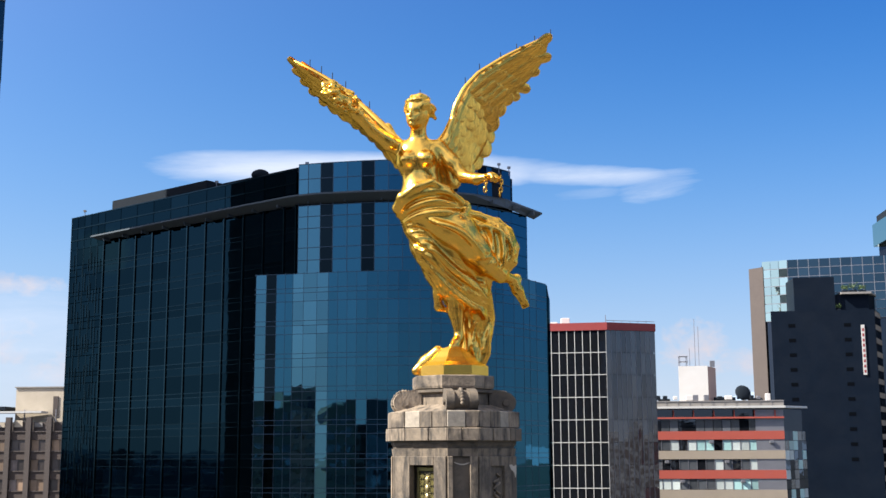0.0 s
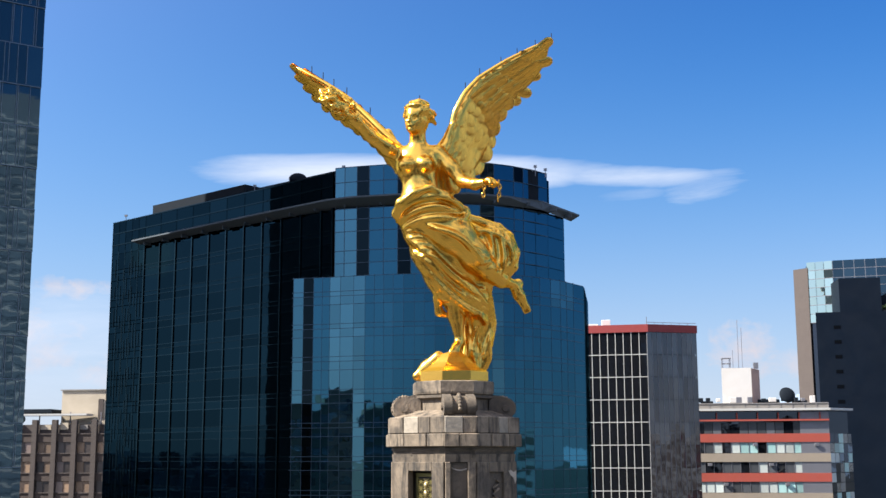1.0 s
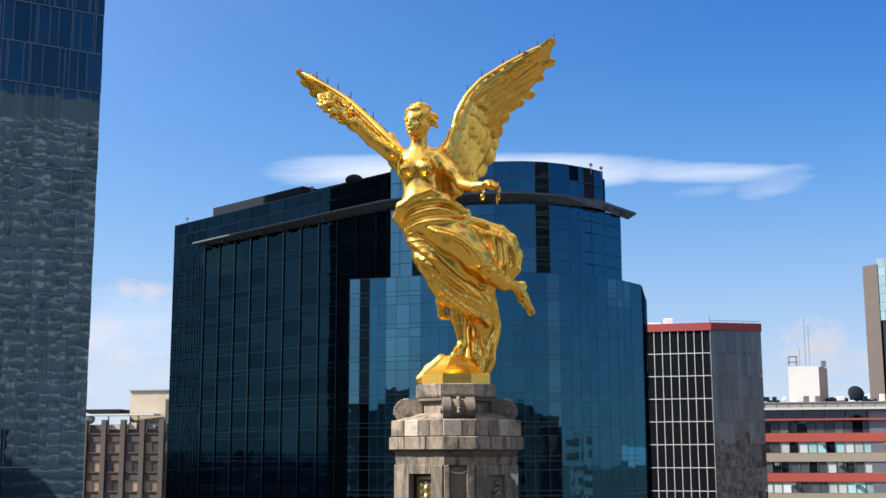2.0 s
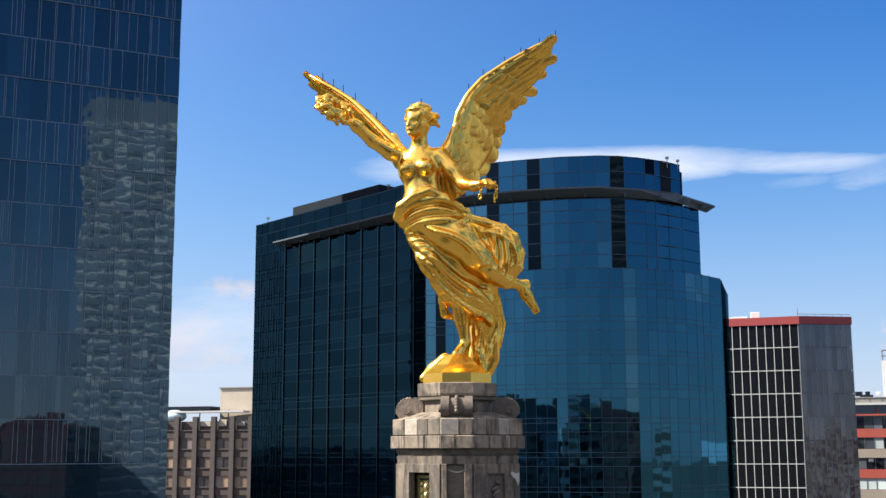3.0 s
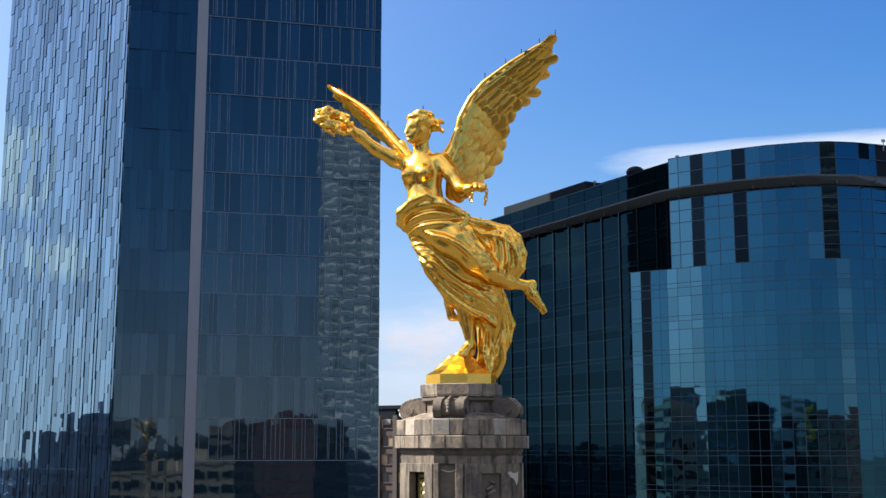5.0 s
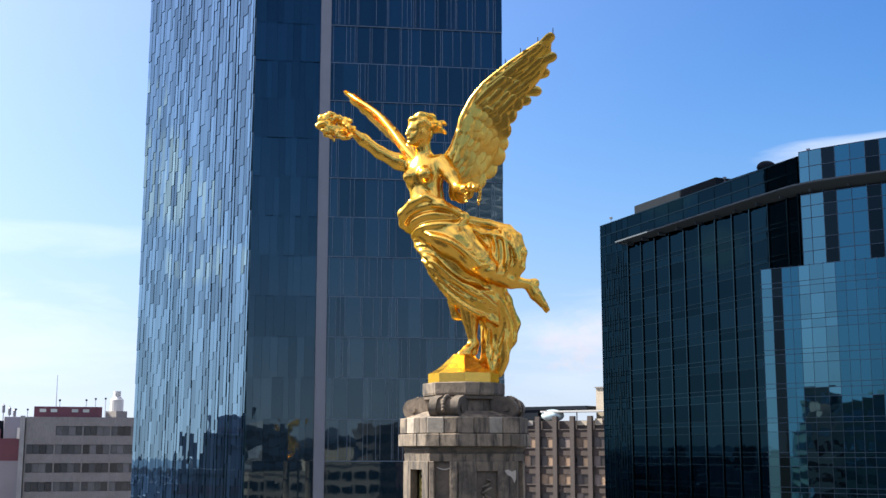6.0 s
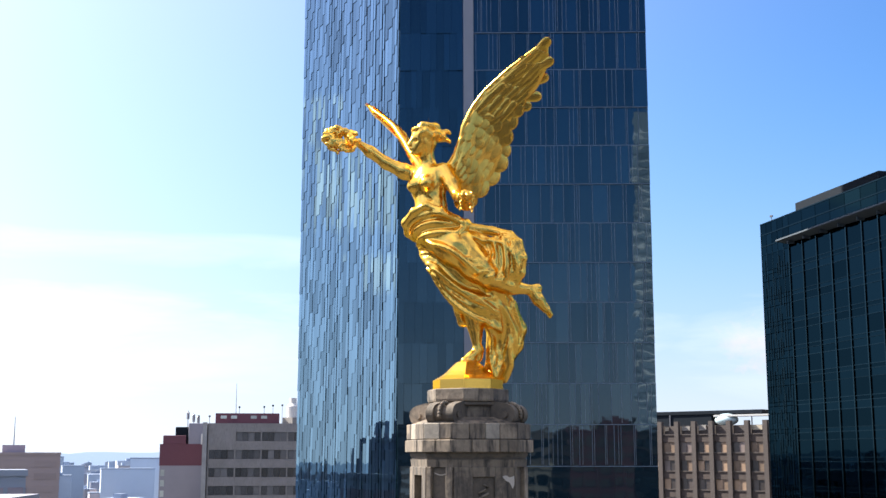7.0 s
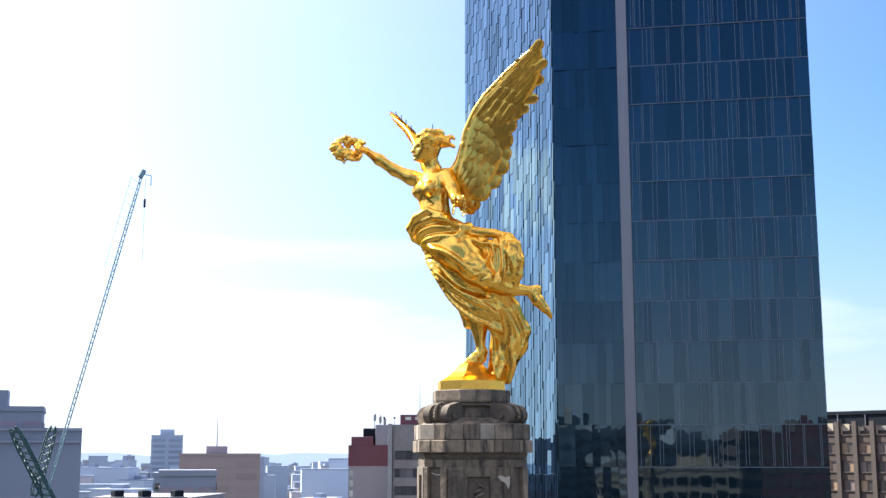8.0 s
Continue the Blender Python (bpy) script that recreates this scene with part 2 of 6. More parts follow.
GLASS_NAVY_ISL = glass("navy_mirror_glass_high", (0.063, 0.081, 0.093), 0.12, 0.006, island=True, body=(0.021, 0.058, 0.088), gloss=0.76)
GLASS_BLACK = glass("black_office_glass", (0.06, 0.072, 0.092), 0.3, 0.01, island=True, body=(0.03, 0.034, 0.044), gloss=0.78)
GLASS_GREY = glass("grey_mirror_glass", (0.22, 0.24, 0.27), 0.1, 0.02, island=True)
# Wing bars with little diffuse: even shade put into the material.
MULLION_GLOSS = glass("evenly_shaded_mullion", (0.021, 0.043, 0.054), 0.25, 0.0, 0.12, body=(0.006, 0.014, 0.018), gloss=0.85)
TRANSOM_GLOSS = glass("evenly_shaded_transom", (0.015, 0.031, 0.040), 0.25, 0.0, 0.12, body=(0.004, 0.009, 0.012), gloss=0.85)
MULLION = material("dark_grey_mullion", (0.011, 0.021, 0.029), 0.7, 0.0, ior=1.12)
MULLION_BLUE = material("blue_grey_mullion", (0.03, 0.055, 0.085), 0.45, 0.4)
FIN_EDGE = material("light_blue_grey_edge", (0.095, 0.13, 0.17), 0.45, 0.3)
RIB = material("pale_blue_grey_rib", (0.16, 0.20, 0.24), 0.45, 0.3)
METAL_GREY = material("brushed_grey_metal", (0.20, 0.20, 0.22), 0.45, 0.6, grain=0.1, scale=0.4)
SOFFIT = material("canopy_grey_metal", (0.058, 0.074, 0.090), 0.6, 0.0, ior=1.3, grain=0.08, scale=0.3)
PENT = material("roof_plant_grey_cladding", (0.011, 0.015, 0.021), 0.8, grain=0.08, scale=0.3, ior=1.15)
WHITE_METAL = material("white_painted_frame", (0.44, 0.44, 0.43), 0.5, grain=0.05, scale=0.4)
RED = material("red_painted_parapet", (0.22, 0.026, 0.026), 0.6, grain=0.12, scale=0.4, stain=((0.2, 0.03, 0.03), 0.4, 0.5))
# Maroon with the haze and shade over these far walls put into it.
RED_DARK = material("haze_dulled_red_render", (0.105, 0.034, 0.052), 0.7, grain=0.12, scale=0.4)
RED_BAND = material("brick_red_spandrel", (0.30, 0.055, 0.036), 0.65, grain=0.1, scale=0.5, stain=((0.28, 0.06, 0.05), 0.5, 0.4))
BEIGE = material("beige_spandrel_concrete", (0.25, 0.21, 0.165), 0.8, grain=0.12, scale=0.4, stain=((0.24, 0.2, 0.17), 0.5, 0.5))
CREAM = material("cream_render", (0.36, 0.31, 0.24), 0.85, grain=0.1, scale=0.3, stain=((0.42, 0.36, 0.29), 0.5, 0.3))
WHITE_WALL = material("white_render", (0.55, 0.535, 0.52), 0.85, grain=0.06, scale=0.3, stain=((0.5, 0.46, 0.42), 0.35, 0.25))
PINKISH = material("pinkish_render", (0.42, 0.28, 0.23), 0.85, grain=0.12, scale=0.5)
CONCRETE = material("grey_concrete", (0.22, 0.205, 0.19), 0.85, grain=0.14, scale=0.35, bump=0.01, stain=((0.15, 0.14, 0.13), 0.6, 0.22))
BROWN_CONC = material("brown_grey_concrete", (0.059, 0.047, 0.043), 0.85, grain=0.15, scale=0.35, stain=((0.068, 0.054, 0.048), 0.6, 0.3))
STRIP_CONC = material("warm_grey_concrete", (0.25, 0.23, 0.22), 0.85, grain=0.14, scale=0.35, bump=0.01, stain=((0.19, 0.17, 0.155), 0.6, 0.22), streak=((0.16, 0.145, 0.14), 0.7))
# Lighter copy of the strip concrete: sunlight put into the end wall.
STRIP_PALE = material("lightened_concrete", (0.33, 0.32, 0.315), 0.85, grain=0.14, scale=0.35, stain=((0.22, 0.21, 0.2), 0.6, 0.3))
DULL_GLASS = material("dull_dark_window", (0.045, 0.045, 0.048), 0.28, grain=0.3, scale=0.8, spread=0.5)
GREY_BLIND = material("grey_blind_window", (0.12, 0.115, 0.115), 0.5, grain=0.25, scale=0.8, spread=0.4)
BROWN_SPAN = material("stained_brown_concrete", (0.058, 0.042, 0.036), 0.85, grain=0.2, scale=0.5, stain=((0.035, 0.026, 0.023), 0.8, 0.5))
ROSE_PANE = material("pale_curtained_window", (0.13, 0.10, 0.088), 0.4, grain=0.35, scale=0.9, spread=0.5)
BROWN_PANE = material("dusky_brown_window", (0.05, 0.04, 0.036), 0.3, grain=0.3, scale=0.8, spread=0.5)
SKYLIGHT = material("pale_skylight", (0.42, 0.53, 0.55), 0.25, grain=0.1, scale=0.5)
BLIND = material("amber_blind_window", (0.21, 0.14, 0.09), 0.5, grain=0.2, scale=0.5, spread=0.5)
DUSK_PANE = material("dim_grey_window", (0.06, 0.066, 0.075), 0.25, grain=0.3, scale=0.8, spread=0.6)
BLIND_WHITE = material("white_blind_window", (0.42, 0.47, 0.46), 0.5, grain=0.15, scale=0.5, spread=0.35)
CYAN_BLIND = material("pale_cyan_window", (0.26, 0.42, 0.42), 0.35, grain=0.15, scale=0.5, spread=0.35)
ASPHALT = material("asphalt_city_ground", (0.085, 0.08, 0.075), 0.9, grain=0.3, scale=0.02, stain=((0.03, 0.045, 0.022), 0.85, 0.012))


# ---- mesh helpers ----
def link(name, bm, mat, parent=None, label="", smooth=False):
    me = bpy.data.meshes.new(name)
    bm.to_mesh(me)
    bm.free()
    if smooth:
        me.polygons.foreach_set("use_smooth", [True] * len(me.polygons))
    if mat is not None:
        me.materials.append(mat)
    ob = new(name, me)
    if parent is not None:
        ob.parent = parent
    if label:
        ob["label"] = label
    return ob


def part(name, bm, mat, parent, label="", smooth=False):
    return link(name, bm, mat, parent, label, smooth)


def thing(name, label, category, group="", kind=""):
    return tagged(new(name), label, category, group, kind)


def piece(name, mesh, m, parent):
    ob = new(name, mesh)
    ob.parent = parent
    ob.matrix_local = m
    return ob


def add_box(bm, size, m, bevel=0.0):
    vs = bmesh.ops.create_cube(bm, size=1, matrix=m @ Matrix.Diagonal((*size, 1)))["verts"]
    if bevel:
        edges = list({e for v in vs for e in v.link_edges})
        bmesh.ops.bevel(bm, geom=edges, offset=bevel, segments=1, affect="EDGES", profile=0.5)
    return vs


def box_bm(size, m=Matrix(), bevel=0.0):
    bm = bmesh.new()
    add_box(bm, size, m, bevel)
    return bm


def add_prism(bm, outline, z0, z1):
    lo = [bm.verts.new((x, y, z0)) for x, y in outline]
    hi = [bm.verts.new((x, y, z1)) for x, y in outline]
    n = len(outline)
    for i in range(n):
        bm.faces.new((lo[i], lo[(i + 1) % n], hi[(i + 1) % n], hi[i]))
    bm.faces.new(hi)
    bm.faces.new(lo[::-1])


def prism_bm(outline, z0, z1):
    bm = bmesh.new()
    add_prism(bm, outline, z0, z1)
    bmesh.ops.recalc_face_normals(bm, faces=bm.faces)
    return bm


def add_tube(bm, pts, radius, sides=6):
    pts = [Vector(p) for p in pts]
    rings = []
    for i, p in enumerate(pts):
        d = (pts[min(i + 1, len(pts) - 1)] - pts[max(i - 1, 0)]).normalized()
        q = d.to_track_quat("Z", "Y")
        r = radius[i] if isinstance(radius, (list, tuple)) else radius
        rings.append([bm.verts.new(p + q @ Vector((r * math.cos(2 * math.pi * k / sides), r * math.sin(2 * math.pi * k / sides), 0))) for k in range(sides)])
    for a, b in zip(rings, rings[1:]):
        for k in range(sides):
            bm.faces.new((a[k], a[(k + 1) % sides], b[(k + 1) % sides], b[k]))
    bm.faces.new(rings[0][::-1])
    bm.faces.new(rings[-1])


def tube_bm(pts, radius, sides=6):
    bm = bmesh.new()
    add_tube(bm, pts, radius, sides)
    return bm


def unit_box(name, mat):
    me = bpy.data.meshes.new(name)
    bm = box_bm((1, 1, 1))
    bm.to_mesh(me)
    bm.free()
    me.materials.append(mat)
    return me


class Wall:
    """A wall line in plan, walked by arc length, with the outside on the right-hand side of the walk."""
    def __init__(self, pts):
        self.p = [Vector(q) for q in pts]
        self.s = [0.0]
        for a, b in zip(self.p, self.p[1:]):
            self.s.append(self.s[-1] + (b - a).length)
        self.length = self.s[-1]

    def at(self, s, out=0.0):
        s = min(max(s, 0), self.length)
        i = max(k for k in range(len(self.s) - 1) if self.s[k] <= s + 1e-9)
        d = (self.p[i + 1] - self.p[i]).normalized()
        q = self.p[i] + d * (s - self.s[i])
        return q + Vector((d.y, -d.x)) * out

    def box(self, s0, s1, z0, z1, thick, out=0.0, yaw=0.0, lean=0.0):
        """The matrix that lays a unit cube on the wall from s0 to s1 and z0 to z1; its outer face stands 'out' before the line."""
        a, b = self.at(s0), self.at(s1)
        d = b - a
        ang = math.atan2(d.y, d.x)
        n = Vector((math.sin(ang), -math.cos(ang)))
        c = (a + b) / 2 + n * (out - thick / 2)
        return Matrix.Translation((c.x, c.y, (z0 + z1) / 2)) @ Matrix.Rotation(ang + radians(yaw), 4, "Z") @ Matrix.Rotation(radians(lean), 4, "X") @ Matrix.Diagonal((d.length, thick, z1 - z0, 1))


def wall_boxes(wall, cells, thick, out):
    """Many cells (s0, s1, z0, z1) of one wall in one mesh."""
    bm = bmesh.new()
    for s0, s1, z0, z1 in cells:
        bmesh.ops.create_cube(bm, size=1, matrix=wall.box(s0, s1, z0, z1, thick, out))
    return bm


def rail_bm(pts, z0, z1, inside, outside):
    """One continuous bar that follows a wall line in plan."""
    bm = bmesh.new()
    pts = [Vector(p) for p in pts]
    rows = []
    for i, p in enumerate(pts):
        d = (pts[min(i + 1, len(pts) - 1)] - pts[max(i - 1, 0)]).normalized()
        n = Vector((d.y, -d.x))
        a, b = p + n * outside, p - n * inside
        rows.append([bm.verts.new(v) for v in ((a.x, a.y, z1), (a.x, a.y, z0), (b.x, b.y, z0), (b.x, b.y, z1))])
    for r, q in zip(rows, rows[1:]):
        for k in range(4):
            bm.faces.new((r[k], q[k], q[(k + 1) % 4], r[(k + 1) % 4]))
    bm.faces.new(rows[0])
    bm.faces.new(rows[-1][::-1])
    bmesh.ops.recalc_face_normals(bm, faces=bm.faces)
    return bm


# ---- ground ----
bm = bmesh.new()
bmesh.ops.create_grid(bm, x_segments=1, y_segments=1, size=4500)
tagged(link("ground", bm, ASPHALT), "dark asphalt city ground reaching the hazy horizon", "ground", kind="structure")


# ---- the gilded statue: one plain mesh ----
class Clay:
    """A block of clay on a grid: forms are pressed together smoothly, then skinned."""
    def __init__(self, lo, hi, step):
        self.lo, self.h = np.array(lo, float), step
        self.n = np.ceil((np.array(hi) - self.lo) / step).astype(int) + 1
        self.v = np.full(self.n, 9.0, dtype=np.float32)

    def region(self, lo, hi, pad):
        a = np.maximum(((np.array(lo) - pad - self.lo) / self.h).astype(int), 0)
        b = np.minimum(((np.array(hi) + pad - self.lo) / self.h).astype(int) + 2, self.n)
        sl = tuple(slice(i, j) for i, j in zip(a, b))
        ax = [(self.lo[k] + self.h * np.arange(a[k], b[k])).astype(np.float32) for k in range(3)]
        return sl, np.meshgrid(*ax, indexing="ij")

    def press(self, sl, d, k, cut=False):
        old = self.v[sl]
        if cut:
            old, d = -old, d
        hh = np.clip(0.5 + 0.5 * (old - d) / k, 0, 1)
        res = old * (1 - hh) + d * hh - k * hh * (1 - hh)
        self.v[sl] = -res if cut else res

    def limb(self, pts, radii, k=0.06, cut=False):
        for p, q, r0, r1 in zip(pts, pts[1:], radii, radii[1:]):
            p, q = np.array(p, float), np.array(q, float)
            m = max(r0, r1)
            sl, (x, y, z) = self.region(np.minimum(p, q) - m, np.maximum(p, q) + m, 0.22)
            d = q - p
            t = np.clip(((x - p[0]) * d[0] + (y - p[1]) * d[1] + (z - p[2]) * d[2]) / max(d @ d, 1e-9), 0, 1)
            dist = np.sqrt((x - p[0] - t * d[0]) ** 2 + (y - p[1] - t * d[1]) ** 2 + (z - p[2] - t * d[2]) ** 2)
            self.press(sl, dist - (r0 + (r1 - r0) * t), k, cut)

    def blob(self, c, radii, k=0.06, turn=(0, 0, 0), cut=False, ripple=None):
        m = max(radii)
        sl, (x, y, z) = self.region(np.array(c) - m, np.array(c) + m, 0.22)
        rot = Euler([radians(a) for a in turn]).to_matrix().transposed()
        dx, dy, dz = x - c[0], y - c[1], z - c[2]
        l = [(rot[i][0] * dx + rot[i][1] * dy + rot[i][2] * dz) for i in range(3)]
        k0 = np.sqrt(sum((l[i] / radii[i]) ** 2 for i in range(3))) + 1e-6
        k1 = np.sqrt(sum((l[i] / radii[i] ** 2) ** 2 for i in range(3))) + 1e-6
        d = k0 * (k0 - 1) / k1
        if ripple:
            d = d + ripple(*l)
        self.press(sl, d, k, cut)

    def robe(self, rows, folds, k=0.06, hem=(0, 0)):
        """Cloth round an axis that rises with z: rows of z, centre x, y, radius x, y; folds(angle, z) adds to the radius; hem tilts the lower edge."""
        rows = np.array(rows, float)
        lo = (rows[:, 1] - rows[:, 3]).min(), (rows[:, 2] - rows[:, 4]).min(), rows[:, 0].min()
        hi = (rows[:, 1] + rows[:, 3]).max(), (rows[:, 2] + rows[:, 4]).max(), rows[:, 0].max()
        sl, (x, y, z) = self.region(lo, hi, 0.2)
        col = lambda i: np.interp(z, rows[:, 0], rows[:, i]).astype(np.float32)
        u, w = (x - col(1)) / col(3), (y - col(2)) / col(4)
        ang = np.arctan2(w, u)
        rad = np.sqrt(u * u + w * w)
        d = (rad - 1) * np.minimum(col(3), col(4)) * 0.85 - folds(ang, z)
        d = np.maximum(d, np.maximum(rows[0, 0] - hem[0] * (x - rows[0, 1]) - hem[1] * (y - rows[0, 2]) - z, z - rows[-1, 0]))
        self.press(sl, d, k)

    def lay(self, pts, azimuth, depth=0.0):
        """Points (across, height) drawn as seen from this azimuth along the camera's slope, laid on the clay's surface
        and sunk by depth.
        """
        a = radians(azimuth)
        toward = np.array((math.cos(a), math.sin(a), -0.16))
        across = np.array((-math.sin(a), math.cos(a), 0.0))
        steps = np.arange(1.6, -1.2, -self.h / 2)
        laid = []
        for h, z in pts:
            line = across * h + np.array((0, 0, z)) + steps[:, None] * toward
            cell = np.clip(np.rint((line - self.lo) / self.h).astype(int), 0, self.n - 1)
            v = self.v[tuple(cell.T)]
            hit = np.nonzero(v < 0)[0]
            if len(hit):
                laid.append(line[hit[0]] - toward * depth)
        return laid

    def fold(self, pts, azimuth, radius, k=0.05, cut=False, depth=0.0):
        """A crease or a ridge of cloth drawn on the surface: it swells in the middle and runs out at both ends."""
        dense = []
        for i in range(4 * (len(pts) - 1) + 1):
            j = min(i // 4, len(pts) - 2)
            p0, p1, p2, p3 = (np.array(pts[min(max(j + o, 0), len(pts) - 1)], float) for o in (-1, 0, 1, 2))
            t = i / 4 - j
            dense.append(0.5 * (2 * p1 + (p2 - p0) * t + (2 * p0 - 5 * p1 + 4 * p2 - p3) * t * t + (3 * p1 - p0 - 3 * p2 + p3) * t ** 3))
        laid = self.lay(dense, azimuth, depth)
        for _ in range(5):
            laid = [laid[0]] + [(a + 2 * b + c) / 4 for a, b, c in zip(laid, laid[1:], laid[2:])] + [laid[-1]]
        n = len(laid) - 1
        radii = [radius * (0.30 + 0.70 * math.sin(math.pi * min(1.0, 0.08 + 0.9 * i / n)) ** 0.7) for i in range(n + 1)]
        self.limb(laid, radii, k, cut)

    def skin(self):
        v, inside = self.v, self.v < 0
        c = np.zeros(np.array(v.shape) - 1, dtype=np.int8)
        for i in (0, 1):
            for j in (0, 1):
                for k in (0, 1):
                    c += inside[i:i + c.shape[0], j:j + c.shape[1], k:k + c.shape[2]]
        cells = np.argwhere((c > 0) & (c < 8))
        index = np.full(c.shape, -1, dtype=np.int64)
        index[tuple(cells.T)] = np.arange(len(cells))
        total, count = np.zeros((len(cells), 3)), np.zeros(len(cells))
        corners = [(i, j, k) for i in (0, 1) for j in (0, 1) for k in (0, 1)]
        for a in corners:
            for ax in range(3):
                if a[ax]:
                    continue
                b = list(a)
                b[ax] = 1
                va = v[tuple((cells + a).T)]
                vb = v[tuple((cells + b).T)]
                hit = (va < 0) != (vb < 0)
                t = np.where(hit, va / np.where(hit, va - vb, 1), 0)
                p = np.array(a, float)[None] + t[:, None] * (np.array(b) - np.array(a))[None]
                total += np.where(hit[:, None], p, 0)
                count += hit
        verts = self.lo + self.h * (cells + total / count[:, None])
        faces = []
        for ax in range(3):
            s0 = [slice(1, -1)] * 3
            s1 = [slice(1, -1)] * 3
            s0[ax], s1[ax] = slice(0, -1), slice(1, None)
            e = np.argwhere(inside[tuple(s0)] != inside[tuple(s1)])
            off = np.ones(3, int)
            off[ax] = 0
            e = e + off
            u, w = (ax + 1) % 3, (ax + 2) % 3
            du, dw = np.zeros(3, int), np.zeros(3, int)
            du[u], dw[w] = 1, 1
            q = np.stack([index[tuple((e - du - dw).T)], index[tuple((e - dw).T)], index[tuple(e.T)], index[tuple((e - du).T)]], 1)
            flip = inside[tuple(e.T)]
            q[~flip] = q[~flip][:, ::-1]
            faces.append(q)
        return verts, np.concatenate(faces)


def ridge(a):
    """A rounded ridge with sharp valleys between, -1 to 1."""
    return 2 * np.abs(np.sin(a / 2)) - 1


VIEW_MID, VIEW_END = -76.0, -42.0     # azimuths towards the camera, midway and at the end, for drawing folds


def drape(cloth):
    """The folds of the robe: long diagonals from the hip to the knee and hem, short ripples, the hollow and seams of the blown cloth."""
    # twisted strands of the roll round the hips
    cloth.fold([(-1.10, 3.06), (-1.06, 3.26), (-0.88, 3.44), (-0.60, 3.55), (-0.30, 3.56), (-0.05, 3.46), (0.16, 3.27)], VIEW_MID, 0.060, 0.03)
    cloth.fold([(-1.06, 3.00), (-0.98, 3.16), (-0.76, 3.30), (-0.44, 3.37), (-0.12, 3.34), (0.15, 3.22)], VIEW_MID, 0.050, 0.03)
    cloth.fold([(-0.98, 2.93), (-0.84, 3.05), (-0.58, 3.13), (-0.24, 3.16), (0.12, 3.14)], VIEW_MID, 0.038, 0.04)
    cloth.fold([(-1.00, 3.22), (-0.80, 3.38), (-0.50, 3.46), (-0.20, 3.44)], VIEW_MID, 0.026, 0.03, cut=True, depth=-0.01)
    cloth.fold([(-0.96, 3.06), (-0.74, 3.20), (-0.40, 3.26), (0.0, 3.24)], VIEW_MID, 0.026, 0.03, cut=True, depth=-0.01)
    cloth.fold([(0.16, 3.34), (0.19, 3.24), (0.10, 3.14)], VIEW_MID, 0.085, 0.04)
    # the deep seam under the thigh
    cloth.fold([(-0.90, 2.90), (-0.48, 2.64), (-0.12, 2.31), (0.22, 2.02), (0.56, 1.90)], VIEW_MID, 0.060, 0.08, cut=True, depth=-0.015)
    # long folds over the standing leg, with the creases between
    for pts, r in (([(-0.98, 2.80), (-0.62, 2.52), (-0.22, 2.13), (0.20, 1.87), (0.62, 1.78)], 0.048),
                   ([(-0.90, 2.64), (-0.57, 2.32), (-0.18, 1.91), (0.26, 1.60), (0.68, 1.38)], 0.052),
                   ([(-0.76, 2.46), (-0.44, 2.06), (-0.10, 1.69), (0.30, 1.38), (0.54, 1.26)], 0.050),
                   ([(-0.62, 2.20), (-0.32, 1.76), (-0.04, 1.43), (0.22, 1.30)], 0.046),
                   ([(-0.10, 2.12), (0.20, 1.86), (0.50, 1.60), (0.74, 1.48)], 0.036)):
        cloth.fold(pts, VIEW_MID, r, 0.035)
    for pts, r in (([(-0.86, 2.58), (-0.50, 2.38), (-0.20, 2.02), (0.22, 1.74), (0.60, 1.56)], 0.034),
                   ([(-0.72, 2.36), (-0.50, 2.18), (-0.14, 1.80), (0.28, 1.49), (0.58, 1.34)], 0.036),
                   ([(-0.60, 2.08), (-0.38, 1.90), (-0.06, 1.55), (0.26, 1.34)], 0.034)):
        cloth.fold(pts, VIEW_MID, r, 0.04, cut=True, depth=-0.01)
    # ripples gathered at the hip and drawn across the thigh
    for i in range(5):
        z = 2.88 - 0.115 * i
        x = -0.93 + 0.075 * i
        cloth.fold([(x, z), (x + 0.16, z + 0.035), (x + 0.36, z - 0.06 - 0.02 * i)], VIEW_MID, 0.030, 0.02)
    for i in range(4):
        t = i / 3
        cloth.fold([(-0.62 + 0.2 * t, 3.02 - 0.03 * i), (-0.18 + 0.18 * t, 2.92 - 0.10 * t), (0.16 + 0.18 * t, 2.66 - 0.14 * t), (0.40 + 0.1 * t, 2.30)], VIEW_MID, 0.020, 0.07)
    for x, z, dx, dz in ((0.30, 2.62, 0.16, -0.10), (0.46, 2.44, 0.14, -0.05), (0.50, 2.30, 0.20, 0.02), (0.56, 2.16, 0.22, 0.06)):
        cloth.fold([(x, z), (x + dx / 2, z + dz / 2 + 0.02), (x + dx, z + dz)], VIEW_MID, 0.022, 0.025)
    # blown cloth: the hollow behind the thigh, its lip, and long seams down the bulge
    cloth.fold([(0.36, 2.98), (0.58, 2.84), (0.68, 2.58)], VIEW_MID, 0.075, 0.05, cut=True, depth=0.0)
    cloth.fold([(0.76, 2.98), (0.84, 2.70), (0.86, 2.40), (0.80, 2.18)], VIEW_MID, 0.050, 0.05, cut=True)
    cloth.fold([(0.98, 2.92), (1.06, 2.60), (1.06, 2.28)], VIEW_MID, 0.034, 0.04, cut=True)
    cloth.fold([(0.30, 3.05), (0.52, 2.86), (0.64, 2.60), (0.60, 2.42)], VIEW_MID, 0.035, 0.03)
    cloth.fold([(0.86, 3.00), (0.95, 2.68), (0.98, 2.38), (0.92, 2.12)], VIEW_MID, 0.042, 0.03)
    cloth.fold([(1.04, 2.90), (1.14, 2.52), (1.12, 2.20)], VIEW_MID, 0.036, 0.03)
